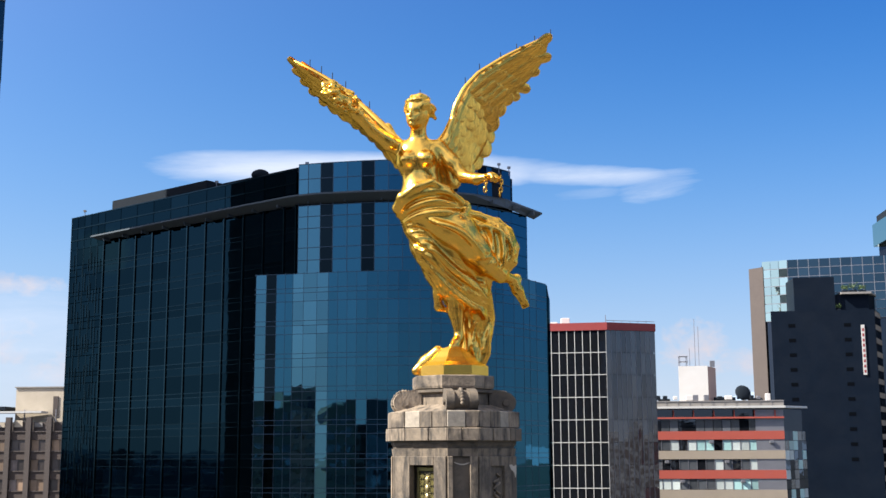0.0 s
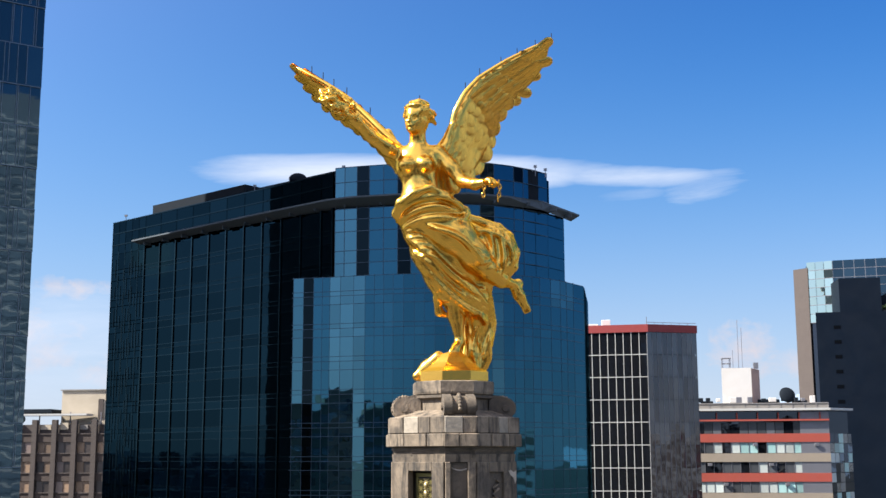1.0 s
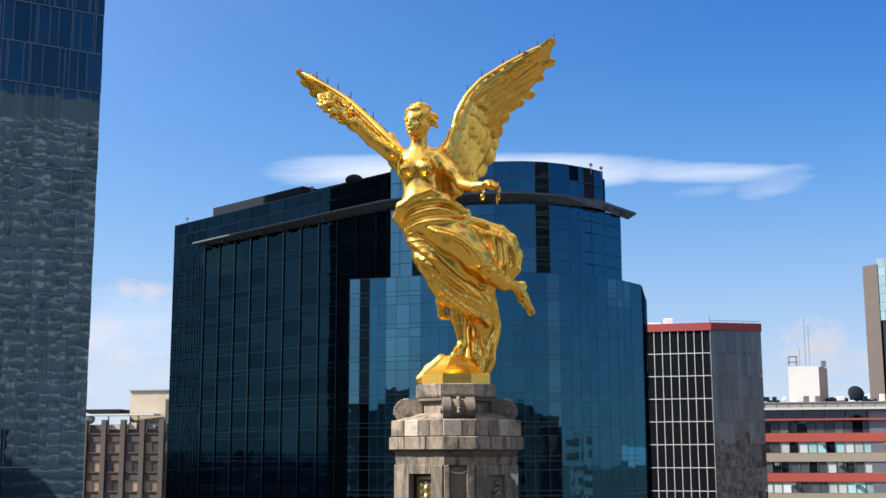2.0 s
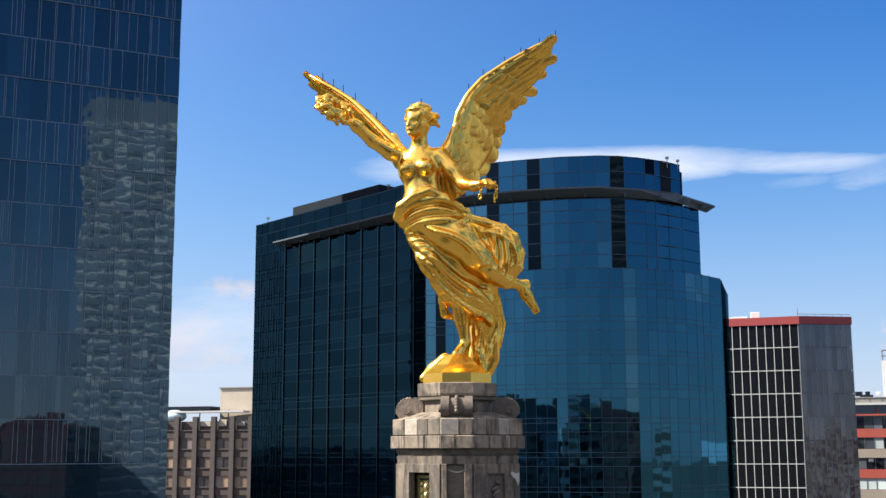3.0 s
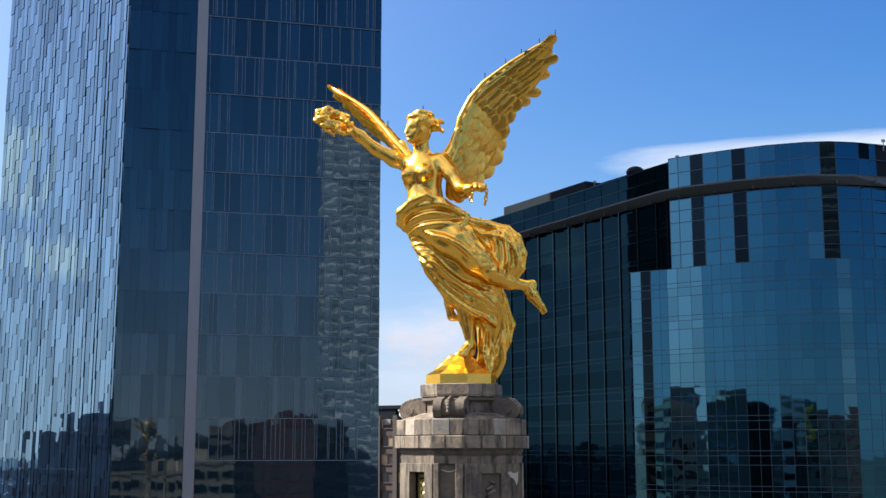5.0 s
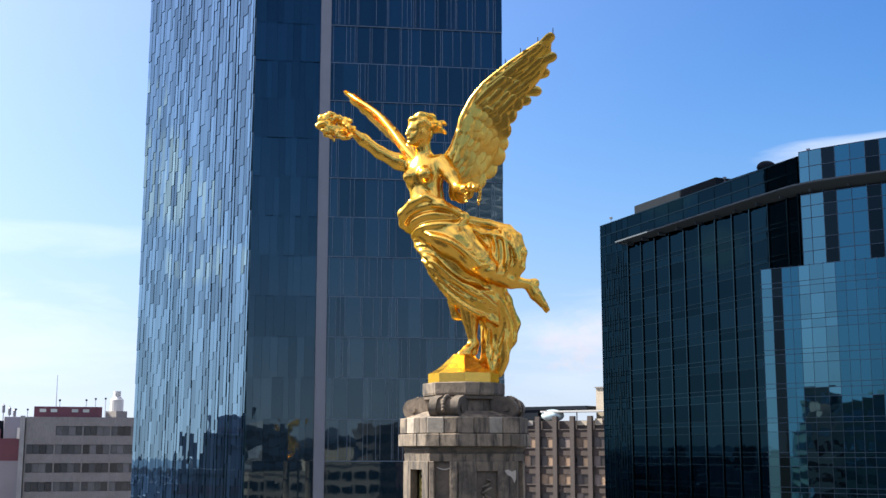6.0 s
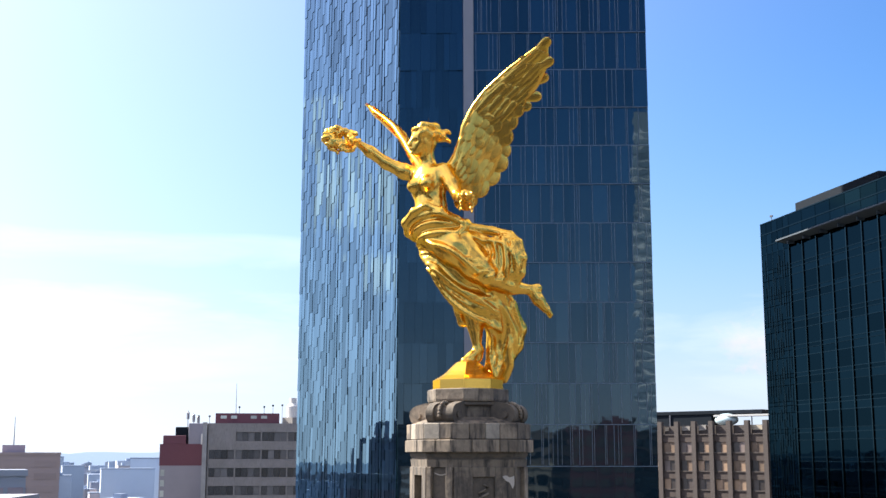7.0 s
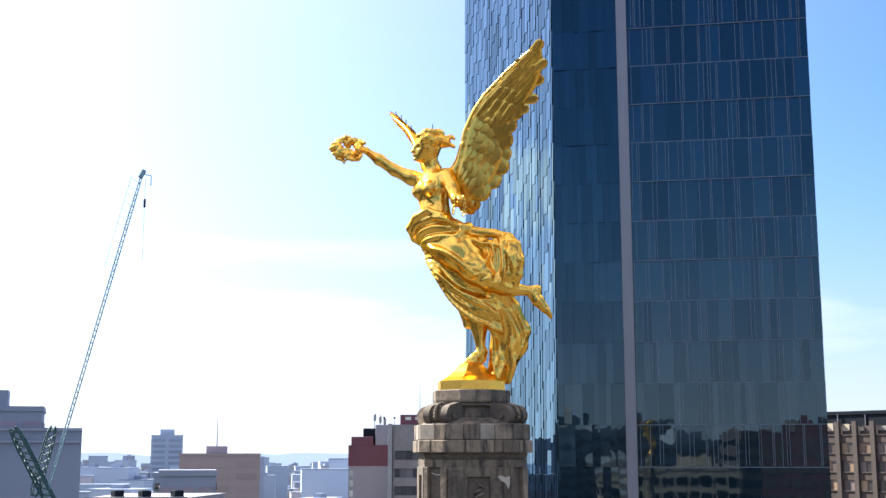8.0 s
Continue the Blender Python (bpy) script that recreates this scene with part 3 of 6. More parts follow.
    cloth.fold([(0.30, 3.10), (0.56, 3.10), (0.82, 3.04)], VIEW_END, 0.04, 0.04, cut=True)
    cloth.fold([(0.20, 2.96), (0.44, 2.98), (0.70, 2.86), (0.82, 2.56)], VIEW_END, 0.030, 0.04)
    # the tail: two strong edges and the hollow between them
    cloth.fold([(0.86, 1.84), (0.94, 1.56), (1.10, 1.16), (0.98, 0.80), (0.68, 0.26)], VIEW_END, 0.040, 0.03)
    cloth.fold([(0.62, 1.60), (0.74, 1.22), (0.66, 0.84), (0.54, 0.36)], VIEW_END, 0.060, 0.05, cut=True)
    cloth.fold([(0.30, 1.42), (0.50, 1.06), (0.42, 0.66), (0.50, 0.26)], VIEW_END, 0.036, 0.03)
    cloth.fold([(0.78, 1.46), (0.92, 1.18), (0.84, 0.86), (0.66, 0.50)], VIEW_END, 0.030, 0.03)
    cloth.fold([(0.44, 1.30), (0.60, 1.02), (0.54, 0.70)], VIEW_MID, 0.050, 0.05, cut=True)


def sculpt_figure():
    c = Clay((-2.6, -2.1, 0.02), (1.75, 1.35, 5.62), 0.022)
    # trunk
    c.blob((-0.62, -0.47, 4.12), (0.43, 0.29, 0.42), 0.1)
    c.blob((-0.60, -0.44, 4.36), (0.46, 0.20, 0.17), 0.1)
    c.blob((-0.55, -0.48, 3.62), (0.37, 0.27, 0.46), 0.12)
    c.blob((-0.81, -0.71, 4.09), (0.145, 0.125, 0.145), 0.08)
    c.blob((-0.45, -0.73, 4.09), (0.145, 0.125, 0.145), 0.08)
    c.blob((-0.50, -0.30, 3.15), (0.46, 0.38, 0.42), 0.1)
    c.blob((-0.55, -0.52, 3.42), (0.38, 0.27, 0.30), 0.1)
    c.limb([(-0.63, -0.80, 4.06), (-0.60, -0.765, 3.85), (-0.57, -0.775, 3.62)], [0.02, 0.022, 0.018], 0.06, cut=True)
    for sgn in (-1, 1):
        c.limb([(-0.61 + sgn * 0.04, -0.79, 3.90), (-0.61 + sgn * 0.17, -0.73, 3.80), (-0.60 + sgn * 0.27, -0.63, 3.70)], [0.018, 0.02, 0.012], 0.05, cut=True)
    # neck and head, turned to the figure's right
    c.limb([(-0.62, -0.46, 4.38), (-0.615, -0.56, 4.78)], [0.17, 0.15], 0.1)
    c.blob((-0.62, -0.62, 5.02), (0.225, 0.275, 0.32), 0.05, (0, 0, -25))
    c.blob((-0.695, -0.755, 4.83), (0.125, 0.125, 0.15), 0.08, (0, 0, -25))
    c.limb([(-0.728, -0.875, 5.02), (-0.752, -0.925, 4.885)], [0.024, 0.034], 0.03)
    c.limb([(-0.715, -0.84, 4.725), (-0.735, -0.875, 4.73)], [0.045, 0.034], 0.04)
    c.limb([(-0.775, -0.855, 4.815), (-0.745, -0.885, 4.815), (-0.70, -0.885, 4.815)], [0.018, 0.024, 0.018], 0.02)
    for sgn in (-1, 1):
        e = np.array((-0.715, -0.835, 4.965)) + sgn * 0.095 * np.array((0.9, -0.42, 0))
        c.blob(tuple(e), (0.045, 0.04, 0.03), 0.025, cut=True)
    # hair: waves round the crown and a knot behind
    for i in range(12):
        a = radians(-118 + 50 + i * 260 / 11)
        p = np.array((-0.60, -0.575, 5.12)) + np.array((math.cos(a) * 0.225, math.sin(a) * 0.255, 0.04 * math.sin(i * 2.1)))
        c.blob(tuple(p), (0.075, 0.075, 0.10), 0.035)
    for i in range(5):
        a = radians(-118 - 44 + i * 22)
        c.blob((-0.61 + math.cos(a) * 0.21, -0.60 + math.sin(a) * 0.245, 5.22), (0.06, 0.06, 0.05), 0.03)
    for i in range(9):
        a = radians(i * 40)
        c.blob((-0.59 + 0.13 * math.cos(a), -0.55 + 0.15 * math.sin(a), 5.30 + 0.02 * (i % 2)), (0.08, 0.08, 0.07), 0.03)
    c.blob((-0.52, -0.42, 5.30), (0.13, 0.14, 0.11), 0.03)
    c.blob((-0.43, -0.32, 5.12), (0.13, 0.13, 0.10), 0.04)
    for dz in (-0.05, 0.07):
        c.limb([(-0.42, -0.32, 5.12 + dz), (-0.35, -0.22, 5.14 + dz * 1.5), (-0.31, -0.17, 5.10 + dz * 1.5)], [0.07, 0.045, 0.04], 0.02)
    # arms
    c.limb([(-0.98, -0.42, 4.38), (-1.18, -0.58, 4.46), (-1.48, -0.80, 4.64), (-1.72, -1.03, 4.88), (-1.90, -1.22, 5.06)], [0.16, 0.155, 0.118, 0.115, 0.07], 0.07)
    c.blob((-1.93, -1.28, 5.09), (0.09, 0.11, 0.07), 0.04)
    c.limb([(-0.24, -0.44, 4.36), (0.02, -0.50, 4.06), (0.24, -0.58, 3.76)], [0.165, 0.148, 0.115], 0.08)
    c.limb([(0.24, -0.58, 3.76), (0.50, -0.78, 3.66), (0.72, -0.95, 3.66)], [0.118, 0.108, 0.065], 0.05)
    c.blob((0.77, -1.0, 3.67), (0.10, 0.10, 0.075), 0.04)
    for dx, dy in ((0.0, -0.08), (0.05, -0.04), (0.08, 0.0), (0.07, 0.05)):
        c.limb([(0.78 + dx, -1.0 + dy, 3.68), (0.80 + dx * 1.5, -1.02 + dy * 1.5, 3.60), (0.77 + dx, -1.0 + dy, 3.55)], [0.035, 0.032, 0.028], 0.015)
    # laurel wreath: a thick ring of leaf clusters
    rng = random.Random(17)
    centre, nrm = Vector((-1.96, -1.65, 5.05)), Vector((0.6, -0.4, 0.69)).normalized()
    ax = nrm.orthogonal().normalized()
    ay = nrm.cross(ax)
    for i in range(170):
        t = i * 2.39996
        off = rng.uniform(0, 6.283)
        w = rng.uniform(0.03, 0.13)
        rad = 0.275 + w * math.cos(off)
        q = centre + (ax * math.cos(t) + ay * math.sin(t)) * rad + nrm * (w * math.sin(off))
        c.blob(tuple(q), (rng.uniform(0.035, 0.06), rng.uniform(0.05, 0.085), rng.uniform(0.03, 0.05)), 0.012, (rng.uniform(0, 180), rng.uniform(0, 180), rng.uniform(0, 180)))
    # wing roots
    c.limb([(-0.35, -0.28, 4.30), (-0.12, -0.20, 4.55), (0.05, -0.22, 5.0)], [0.16, 0.12, 0.08], 0.1)
    c.limb([(-0.85, -0.28, 4.30), (-1.08, -0.14, 4.50), (-1.25, -0.08, 4.9)], [0.16, 0.12, 0.08], 0.1)
    # standing leg and foot
    c.limb([(0.0, 0.0, 1.85), (0.06, 0.17, 1.28), (0.11, 0.16, 0.86)], [0.19, 0.165, 0.085], 0.05)
    c.limb([(0.12, 0.20, 0.80), (0.05, 0.05, 0.66), (-0.02, -0.10, 0.575)], [0.10, 0.085, 0.055], 0.05)
    c.limb([(0.13, 0.24, 0.78), (0.12, 0.2, 0.62)], [0.075, 0.07], 0.04)
    c.blob((0.02, 0.04, 0.30), (0.24, 0.24, 0.30), 0.08)
    # lifted leg and foot
    c.limb([(0.62, -0.08, 2.16), (0.92, 0.26, 1.98), (1.12, 0.48, 1.94)], [0.18, 0.145, 0.095], 0.06)
    c.limb([(1.15, 0.55, 1.93), (1.25, 0.66, 1.74), (1.35, 0.78, 1.56)], [0.105, 0.115, 0.085], 0.05)
    c.blob((1.24, 0.64, 1.96), (0.10, 0.105, 0.10), 0.06)
    for i in range(4):
        q = np.array((1.37, 0.80, 1.53)) + (i - 1.5) * 0.04 * np.array((0.75, -0.6, 0.25))
        c.limb([tuple(q), tuple(q + np.array((0.04, 0.05, -0.10)))], [0.042, 0.034], 0.012)
    # robe
    cloth = Clay((-2.6, -2.1, 0.02), (1.75, 1.35, 5.62), 0.022)

    def skirt_folds(a, z):
        tw = a + 1.9 * (z - 2.4)
        w = 0.8 * np.sin(2.6 * z + 2 * a) + 0.5 * np.sin(6.1 * z - 3 * a + 1)
        env = np.clip((3.3 - z) / 0.9, 0.25, 1)
        return env * (0.034 * ridge(tw * 5 + w) + 0.014 * ridge(tw * 9 - 1.4 * w + 2))

    cloth.robe([(1.25, 0.30, 0.32, 0.38, 0.36), (1.50, 0.21, 0.24, 0.45, 0.43), (1.80, 0.05, 0.06, 0.45, 0.43), (2.20, -0.18, -0.10, 0.48, 0.44), (2.70, -0.35, -0.22, 0.52, 0.46),
                (3.10, -0.43, -0.34, 0.58, 0.50), (3.35, -0.50, -0.44, 0.50, 0.43), (3.50, -0.54, -0.48, 0.41, 0.33), (3.66, -0.55, -0.48, 0.33, 0.24)], skirt_folds, 0.05, (0.45, 0.25))
    # thigh under the cloth
    cloth.limb([(-0.25, -0.42, 3.10), (0.10, -0.38, 2.76), (0.42, -0.27, 2.40), (0.66, -0.12, 2.16)], [0.37, 0.35, 0.285, 0.215], 0.10)
    cloth.limb([(0.66, -0.10, 2.15), (0.90, 0.20, 1.99)], [0.20, 0.155], 0.07)
    # rolled hem round the hips
    cloth.limb([(-0.98, -0.42, 3.10), (-1.0, -0.62, 3.16), (-0.90, -0.82, 3.32), (-0.62, -0.90, 3.50), (-0.34, -0.86, 3.60), (-0.06, -0.74, 3.46), (0.16, -0.52, 3.30), (0.28, -0.36, 3.20)],
               [0.07, 0.10, 0.10, 0.085, 0.07, 0.085, 0.08, 0.05], 0.05)
    cloth.limb([(0.2, -0.45, 3.24), (0.05, -0.1, 3.3), (-0.45, 0.0, 3.4), (-0.92, -0.22, 3.25), (-0.98, -0.42, 3.10)], [0.08, 0.09, 0.08, 0.08, 0.07], 0.06)

    # cloth blown out behind
    def bag_folds(x, y, z):
        q = x * 0.8 - z * 0.45 + 0.9 * z * z
        return 0.016 * ridge(q * 15 + 1.8 * np.sin(4 * z)) + 0.008 * ridge(q * 27 - 2 * np.sin(5 * z + 1))

    cloth.blob((0.84, 0.10, 2.56), (0.40, 0.21, 0.50), 0.06, (0, -12, 12), ripple=bag_folds)
    cloth.limb([(0.12, -0.10, 3.20), (0.50, 0.18, 3.13), (0.88, 0.24, 3.02), (1.10, 0.24, 2.84), (1.22, 0.22, 2.52), (1.18, 0.22, 2.22), (0.98, 0.24, 1.96)], [0.11, 0.09, 0.08, 0.075, 0.075, 0.07, 0.06], 0.05)
    cloth.limb([(0.10, -0.16, 3.02), (0.46, 0.02, 2.96), (0.80, 0.02, 2.78), (0.98, 0.02, 2.40), (0.92, 0.10, 2.05)], [0.10, 0.07, 0.06, 0.055, 0.04], 0.045)
    cloth.limb([(0.15, -0.1, 2.85), (0.5, -0.02, 2.75), (0.72, -0.06, 2.52)], [0.10, 0.06, 0.04], 0.045)
    cloth.limb([(0.30, -0.10, 2.85), (0.58, 0.02, 2.62), (0.72, 0.10, 2.30)], [0.2, 0.17, 0.15], 0.1)
    cloth.blob((0.95, -0.14, 2.62), (0.19, 0.11, 0.26), 0.06, (0, -10, 25), cut=True)
    for dx, dz, r in ((0.10, -0.02, 0.05), (0.26, -0.16, 0.045), (0.40, -0.36, 0.05), (0.44, -0.62, 0.045)):
        cloth.limb([(0.18, -0.14, 3.08), (0.38 + dx * 0.5, -0.06, 3.0 + dz * 0.4), (0.52 + dx, -0.07 + 0.1 * dx, 2.92 + dz), (0.66 + dx * 0.8, -0.02, 2.42 + dz * 0.5)], [0.05, r, r, 0.02], 0.035)

    # tail of the robe falling to the rock
    def tail_folds(a, z):
        w = 0.9 * np.sin(2.7 * z + a) + 0.5 * np.sin(5.3 * z - 2 * a)
        tw = a + 1.1 * z
        return 0.060 * ridge(tw * 3 + w) + 0.022 * ridge(tw * 7 - 1.5 * w + 1)

    cloth.robe([(0.14, 0.30, 0.46, 0.17, 0.15), (0.45, 0.40, 0.52, 0.21, 0.20), (0.80, 0.42, 0.56, 0.245, 0.24), (1.15, 0.42, 0.62, 0.27, 0.28), (1.45, 0.38, 0.52, 0.30, 0.30), (1.75, 0.36, 0.36, 0.32, 0.32), (2.05, 0.42, 0.22, 0.30, 0.28)], tail_folds, 0.06)
    cloth.limb([(0.50, 0.34, 2.0), (0.60, 0.62, 1.66), (0.65, 0.84, 1.22), (0.58, 0.84, 0.90), (0.42, 0.64, 0.40)], [0.10, 0.12, 0.135, 0.12, 0.08], 0.09)
    cloth.limb([(0.10, -0.05, 1.75), (0.28, 0.10, 1.45), (0.42, 0.30, 1.15), (0.36, 0.34, 0.75), (0.22, 0.30, 0.42)], [0.09, 0.09, 0.085, 0.07, 0.05], 0.07)
    cloth.limb([(0.30, 0.36, 1.45), (0.26, 0.42, 1.0), (0.24, 0.38, 0.6), (0.14, 0.34, 0.3)], [0.07, 0.06, 0.05, 0.04], 0.04)
    cloth.limb([(-0.32, 0.05, 1.62), (-0.27, 0.16, 1.36), (-0.14, 0.22, 1.30)], [0.07, 0.085, 0.05], 0.05)
    cloth.limb([(-0.30, 0.24, 0.50), (-0.52, 0.30, 0.30), (-0.72, 0.26, 0.14)], [0.12, 0.14, 0.09], 0.08)
    drape(cloth)
    hh = np.clip(0.5 + 0.5 * (c.v - cloth.v) / 0.015, 0, 1)
    c.v = c.v * (1 - hh) + cloth.v * hh - 0.015 * hh * (1 - hh)
    return c.skin()


def add_feather(bm, root, tip, normal, width, thick, curl, narrow=0.75):
    """A rounded blade with a raised shaft, thick at its edges, from root to tip."""
    root, tip = Vector(root), Vector(tip)
    d = tip - root
    length = d.length
    d.normalize()
    side = d.cross(normal).normalized()
    up = side.cross(d).normalized()
    n, across = 10, 7
    s0 = max(0.35, 1 - 0.55 * width / length)
    for face in (1, -1):
        grid = []
        for i in range(n + 1):
            s = 1 - (1 - i / n) ** 1.7
            w = width * (narrow + (1 - narrow) * min(1, s / s0)) * math.sqrt(max(0.004, 1 - (max(0.0, s - s0) / (1 - s0)) ** 2))
            row = []
            for j in range(across):
                q = (j / (across - 1) - 0.5) * 2
                h = thick * (0.72 + 0.55 * q * q - 0.95 * q ** 6) * (1 - 0.4 * s ** 8)
                if face > 0:
                    h += 0.25 * thick * max(0, 1 - abs(q) * 4)
                row.append(bm.verts.new(root + d * (length * s) + side * (q * w / 2) + up * (face * h * 0.5 + curl * length * s * s)))
            grid.append(row)
        for a, b in zip(grid, grid[1:]):
            for j in range(across - 1):
                f = (a[j], a[j + 1], b[j + 1], b[j])
                bm.faces.new(f if face > 0 else f[::-1])


def along(pts, u):
    u = min(max(u, 0), 1) * (len(pts) - 1)
    i = min(int(u), len(pts) - 2)
    return Vector(pts[i]).lerp(Vector(pts[i + 1]), u - i)


def add_wing(bm, lead, trail, tips, seed):
    """A moulded wing: a smooth body, long outer quills, round inner feathers and low scales in relief on both faces."""
    rng = random.Random(seed)
    out = Vector((0, -1, 0))
    nu, nv = 32, 9

    def surface(u, v):
        return along(lead, u * 0.93).lerp(along(trail, u), v)

    def normal(u, v):
        n = (surface(min(u + 0.03, 1), v) - surface(max(u - 0.03, 0), v)).cross(surface(u, min(v + 0.1, 1)) - surface(u, max(v - 0.1, 0)))
        n.normalize()
        return n if n.dot(out) > 0 else -n

    def thick(u, v):
        return (0.085 * (1 - u) + 0.035) * (1 - v) ** 0.6 + 0.018

    sheets = []
    for face in (1, -1):
        grid = []
        for i in range(nu + 1):
            u = i / nu
            grid.append([bm.verts.new(surface(u, 0.84 * j / nv) + normal(u, 0.84 * j / nv) * (face * thick(u, 0.84 * j / nv) * (0.35 if j == 0 else 1))) for j in range(nv + 1)])
        for a, b in zip(grid, grid[1:]):
            for j in range(nv):
                f = (a[j], b[j], b[j + 1], a[j + 1])
                bm.faces.new(f if face > 0 else f[::-1])
        sheets.append(grid)
    front, back = sheets
    for a, b, c, d in zip(front, front[1:], back, back[1:]):
        bm.faces.new((a[0], c[0], d[0], b[0]))
        bm.faces.new((a[nv], b[nv], d[nv], c[nv]))
    add_tube(bm, [along(lead, i / 24 * 0.97) for i in range(25)], [0.075 - 0.045 * (i / 24) for i in range(25)], 10)
    # quills
    for i, (u, tip, w) in enumerate(tips):
        root = surface(u, 0.22 + 0.06 * i)
        nrm = normal(u, 0.5)
        for face in (1, -1):
            off = nrm * (face * (0.014 - 0.004 * i))
            add_feather(bm, root + off, Vector(tip) + off, nrm * face, w, 0.06, 0.0, 0.6)
    # inner feathers along the trailing edge
    last = 0.66
    n = 8
    for i in range(n):
        u = last * i / (n - 1)
        nrm = normal(u, 0.6)
        tip = along(trail, u)
        gap = (along(trail, min(1, u + last / n)) - along(trail, max(0, u - last / n))).length / 2
        for face in (1, -1):
            off = nrm * (face * (0.012 + 0.008 * (i % 2)))
            add_feather(bm, surface(u * 0.97 + 0.01, 0.4) + off, tip + off, nrm * face, gap * 1.45 + 0.03, 0.055, 0.02, 0.8)
    # scales in low relief
    for v0, v1, count, u1, w in ((0.54, 0.88, 8, 0.72, 0.27), (0.40, 0.72, 9, 0.76, 0.25), (0.27, 0.57, 10, 0.80, 0.22), (0.15, 0.42, 11, 0.84, 0.20), (0.04, 0.28, 12, 0.88, 0.17)):
        for i in range(count):
            u = u1 * (i + rng.uniform(0.2, 0.8)) / count
            vv = v1 + rng.uniform(-0.09, 0.05)
            nrm = normal(u, v0)
            for face in (1, -1):
                a = surface(u, v0) + nrm * (face * thick(u, v0) * 0.75)
                b = surface(min(1, u * 1.02 + rng.uniform(-0.01, 0.03)), vv) + nrm * (face * (thick(u, vv) + 0.004))
                add_feather(bm, a, b, nrm * face, w * rng.uniform(1.3, 1.8) * (1.1 - 0.35 * u), rng.uniform(0.020, 0.028), rng.uniform(0.0, 0.022), 0.85)
    # long coverts that run towards the quills
    for row in range(4):
        for i in range(6):
            u, v = 0.44 + 0.075 * i + 0.02 * row, 0.10 + 0.17 * row + rng.uniform(-0.03, 0.03)
            nrm = normal(u, v)
            u1, v1 = min(0.97, u + 0.20), min(0.86, v + 0.10)
            for face in (1, -1):
                a = surface(u, v) + nrm * (face * thick(u, v) * 0.8)
                b = surface(u1, v1) + nrm * (face * (thick(u1, v1) + 0.012))
                add_feather(bm, a, b, nrm * face, rng.uniform(0.12, 0.17), 0.028, 0.01, 0.7)
    # short barbs towards the wrist
    for i in range(16):
        u, v = rng.uniform(0.45, 0.93), rng.uniform(0.05, 0.42)
        nrm = normal(u, v)
        for face in (1, -1):
            a = surface(u, v) + nrm * (face * thick(u, v) * 0.8)
            b = surface(min(1, u + 0.05), v + 0.16) + nrm * (face * (thick(u, v) + 0.004))
            add_feather(bm, a, b, nrm * face, 0.13, 0.026, 0.03, 0.8)


def statue():
    verts, faces = sculpt_figure()
    me = bpy.data.meshes.new("winged_statue")
    me.from_pydata([tuple(v) for v in verts.tolist()], [], [tuple(f) for f in faces.tolist()])
    bm = bmesh.new()
    bm.from_mesh(me)
    for _ in range(2):
        bmesh.ops.smooth_vert(bm, verts=bm.verts, factor=0.5, use_axis_x=True, use_axis_y=True, use_axis_z=True)
    add_wing(bm, [(-0.15, -0.20, 4.42), (0.0, -0.21, 4.86), (0.09, -0.21, 5.26), (0.27, -0.14, 5.64), (0.54, -0.07, 5.96), (1.05, 0.0, 6.30), (1.55, 0.07, 6.57), (1.99, 0.12, 6.77)],
             [(0.06, -0.04, 3.70), (0.34, 0.14, 3.86), (0.55, 0.30, 4.14), (0.74, 0.37, 4.44), (0.80, 0.36, 4.72), (0.89, 0.31, 4.97), (1.08, 0.30, 5.32), (1.22, 0.32, 5.50), (1.56, 0.42, 5.80), (1.86, 0.34, 6.2), (1.97, 0.16, 6.66)],
             ((0.80, (2.0, 0.12, 6.78), 0.20), (0.74, (1.99, 0.25, 6.39), 0.20), (0.68, (1.76, 0.40, 6.13), 0.20), (0.64, (1.57, 0.42, 5.76), 0.21), (0.60, (1.36, 0.37, 5.58), 0.22)), 2)
    add_wing(bm, [(-0.92, -0.22, 4.46), (-1.20, -0.18, 4.76), (-1.45, -0.10, 5.02), (-1.65, -0.01, 5.24), (-1.90, 0.08, 5.49), (-2.15, 0.17, 5.74), (-2.40, 0.24, 5.93), (-2.63, 0.29, 6.09), (-2.87, 0.33, 6.24), (-3.10, 0.43, 6.40), (-3.36, 0.56, 6.55)],
             [(-1.10, 0.15, 4.12), (-1.32, 0.42, 4.42), (-1.52, 0.58, 4.68), (-1.70, 0.70, 4.88), (-1.88, 0.79, 5.04), (-2.05, 0.85, 5.18), (-2.35, 0.92, 5.40), (-2.55, 1.0, 5.58), (-2.76, 1.04, 5.76), (-3.0, 1.0, 6.02), (-3.30, 0.66, 6.44)],
             ((0.80, (-3.37, 0.56, 6.56), 0.20), (0.74, (-3.30, 0.70, 6.36), 0.20), (0.70, (-3.16, 0.88, 6.17), 0.20), (0.66, (-3.0, 1.03, 5.98), 0.20), (0.62, (-2.78, 1.05, 5.75), 0.21)), 3)
    # short feathers under the shoulder, hanging beside the waist
    for face in (1, -1):
        for (x, y, z), w in (((-0.22, 0.06, 3.66), 0.24), ((-0.06, 0.08, 3.60), 0.26), ((0.08, 0.10, 3.68), 0.26), ((-0.12, 0.0, 3.86), 0.22)):
            add_feather(bm, (-0.10 + 0.3 * x, -0.10, 4.35), (x, y - 0.02 * face, z), Vector((0.2, -1.0, 0.0)) * face, w, 0.09, 0.02, 0.7)
    # broken chain hanging from the fist
    for x, y, n in ((0.66, -1.04, 4), (0.95, -1.02, 5)):
        for i in range(n):
            p = Vector((x + 0.02 * math.sin(i), y, 3.62 - i * 0.075))
            link_pts = []
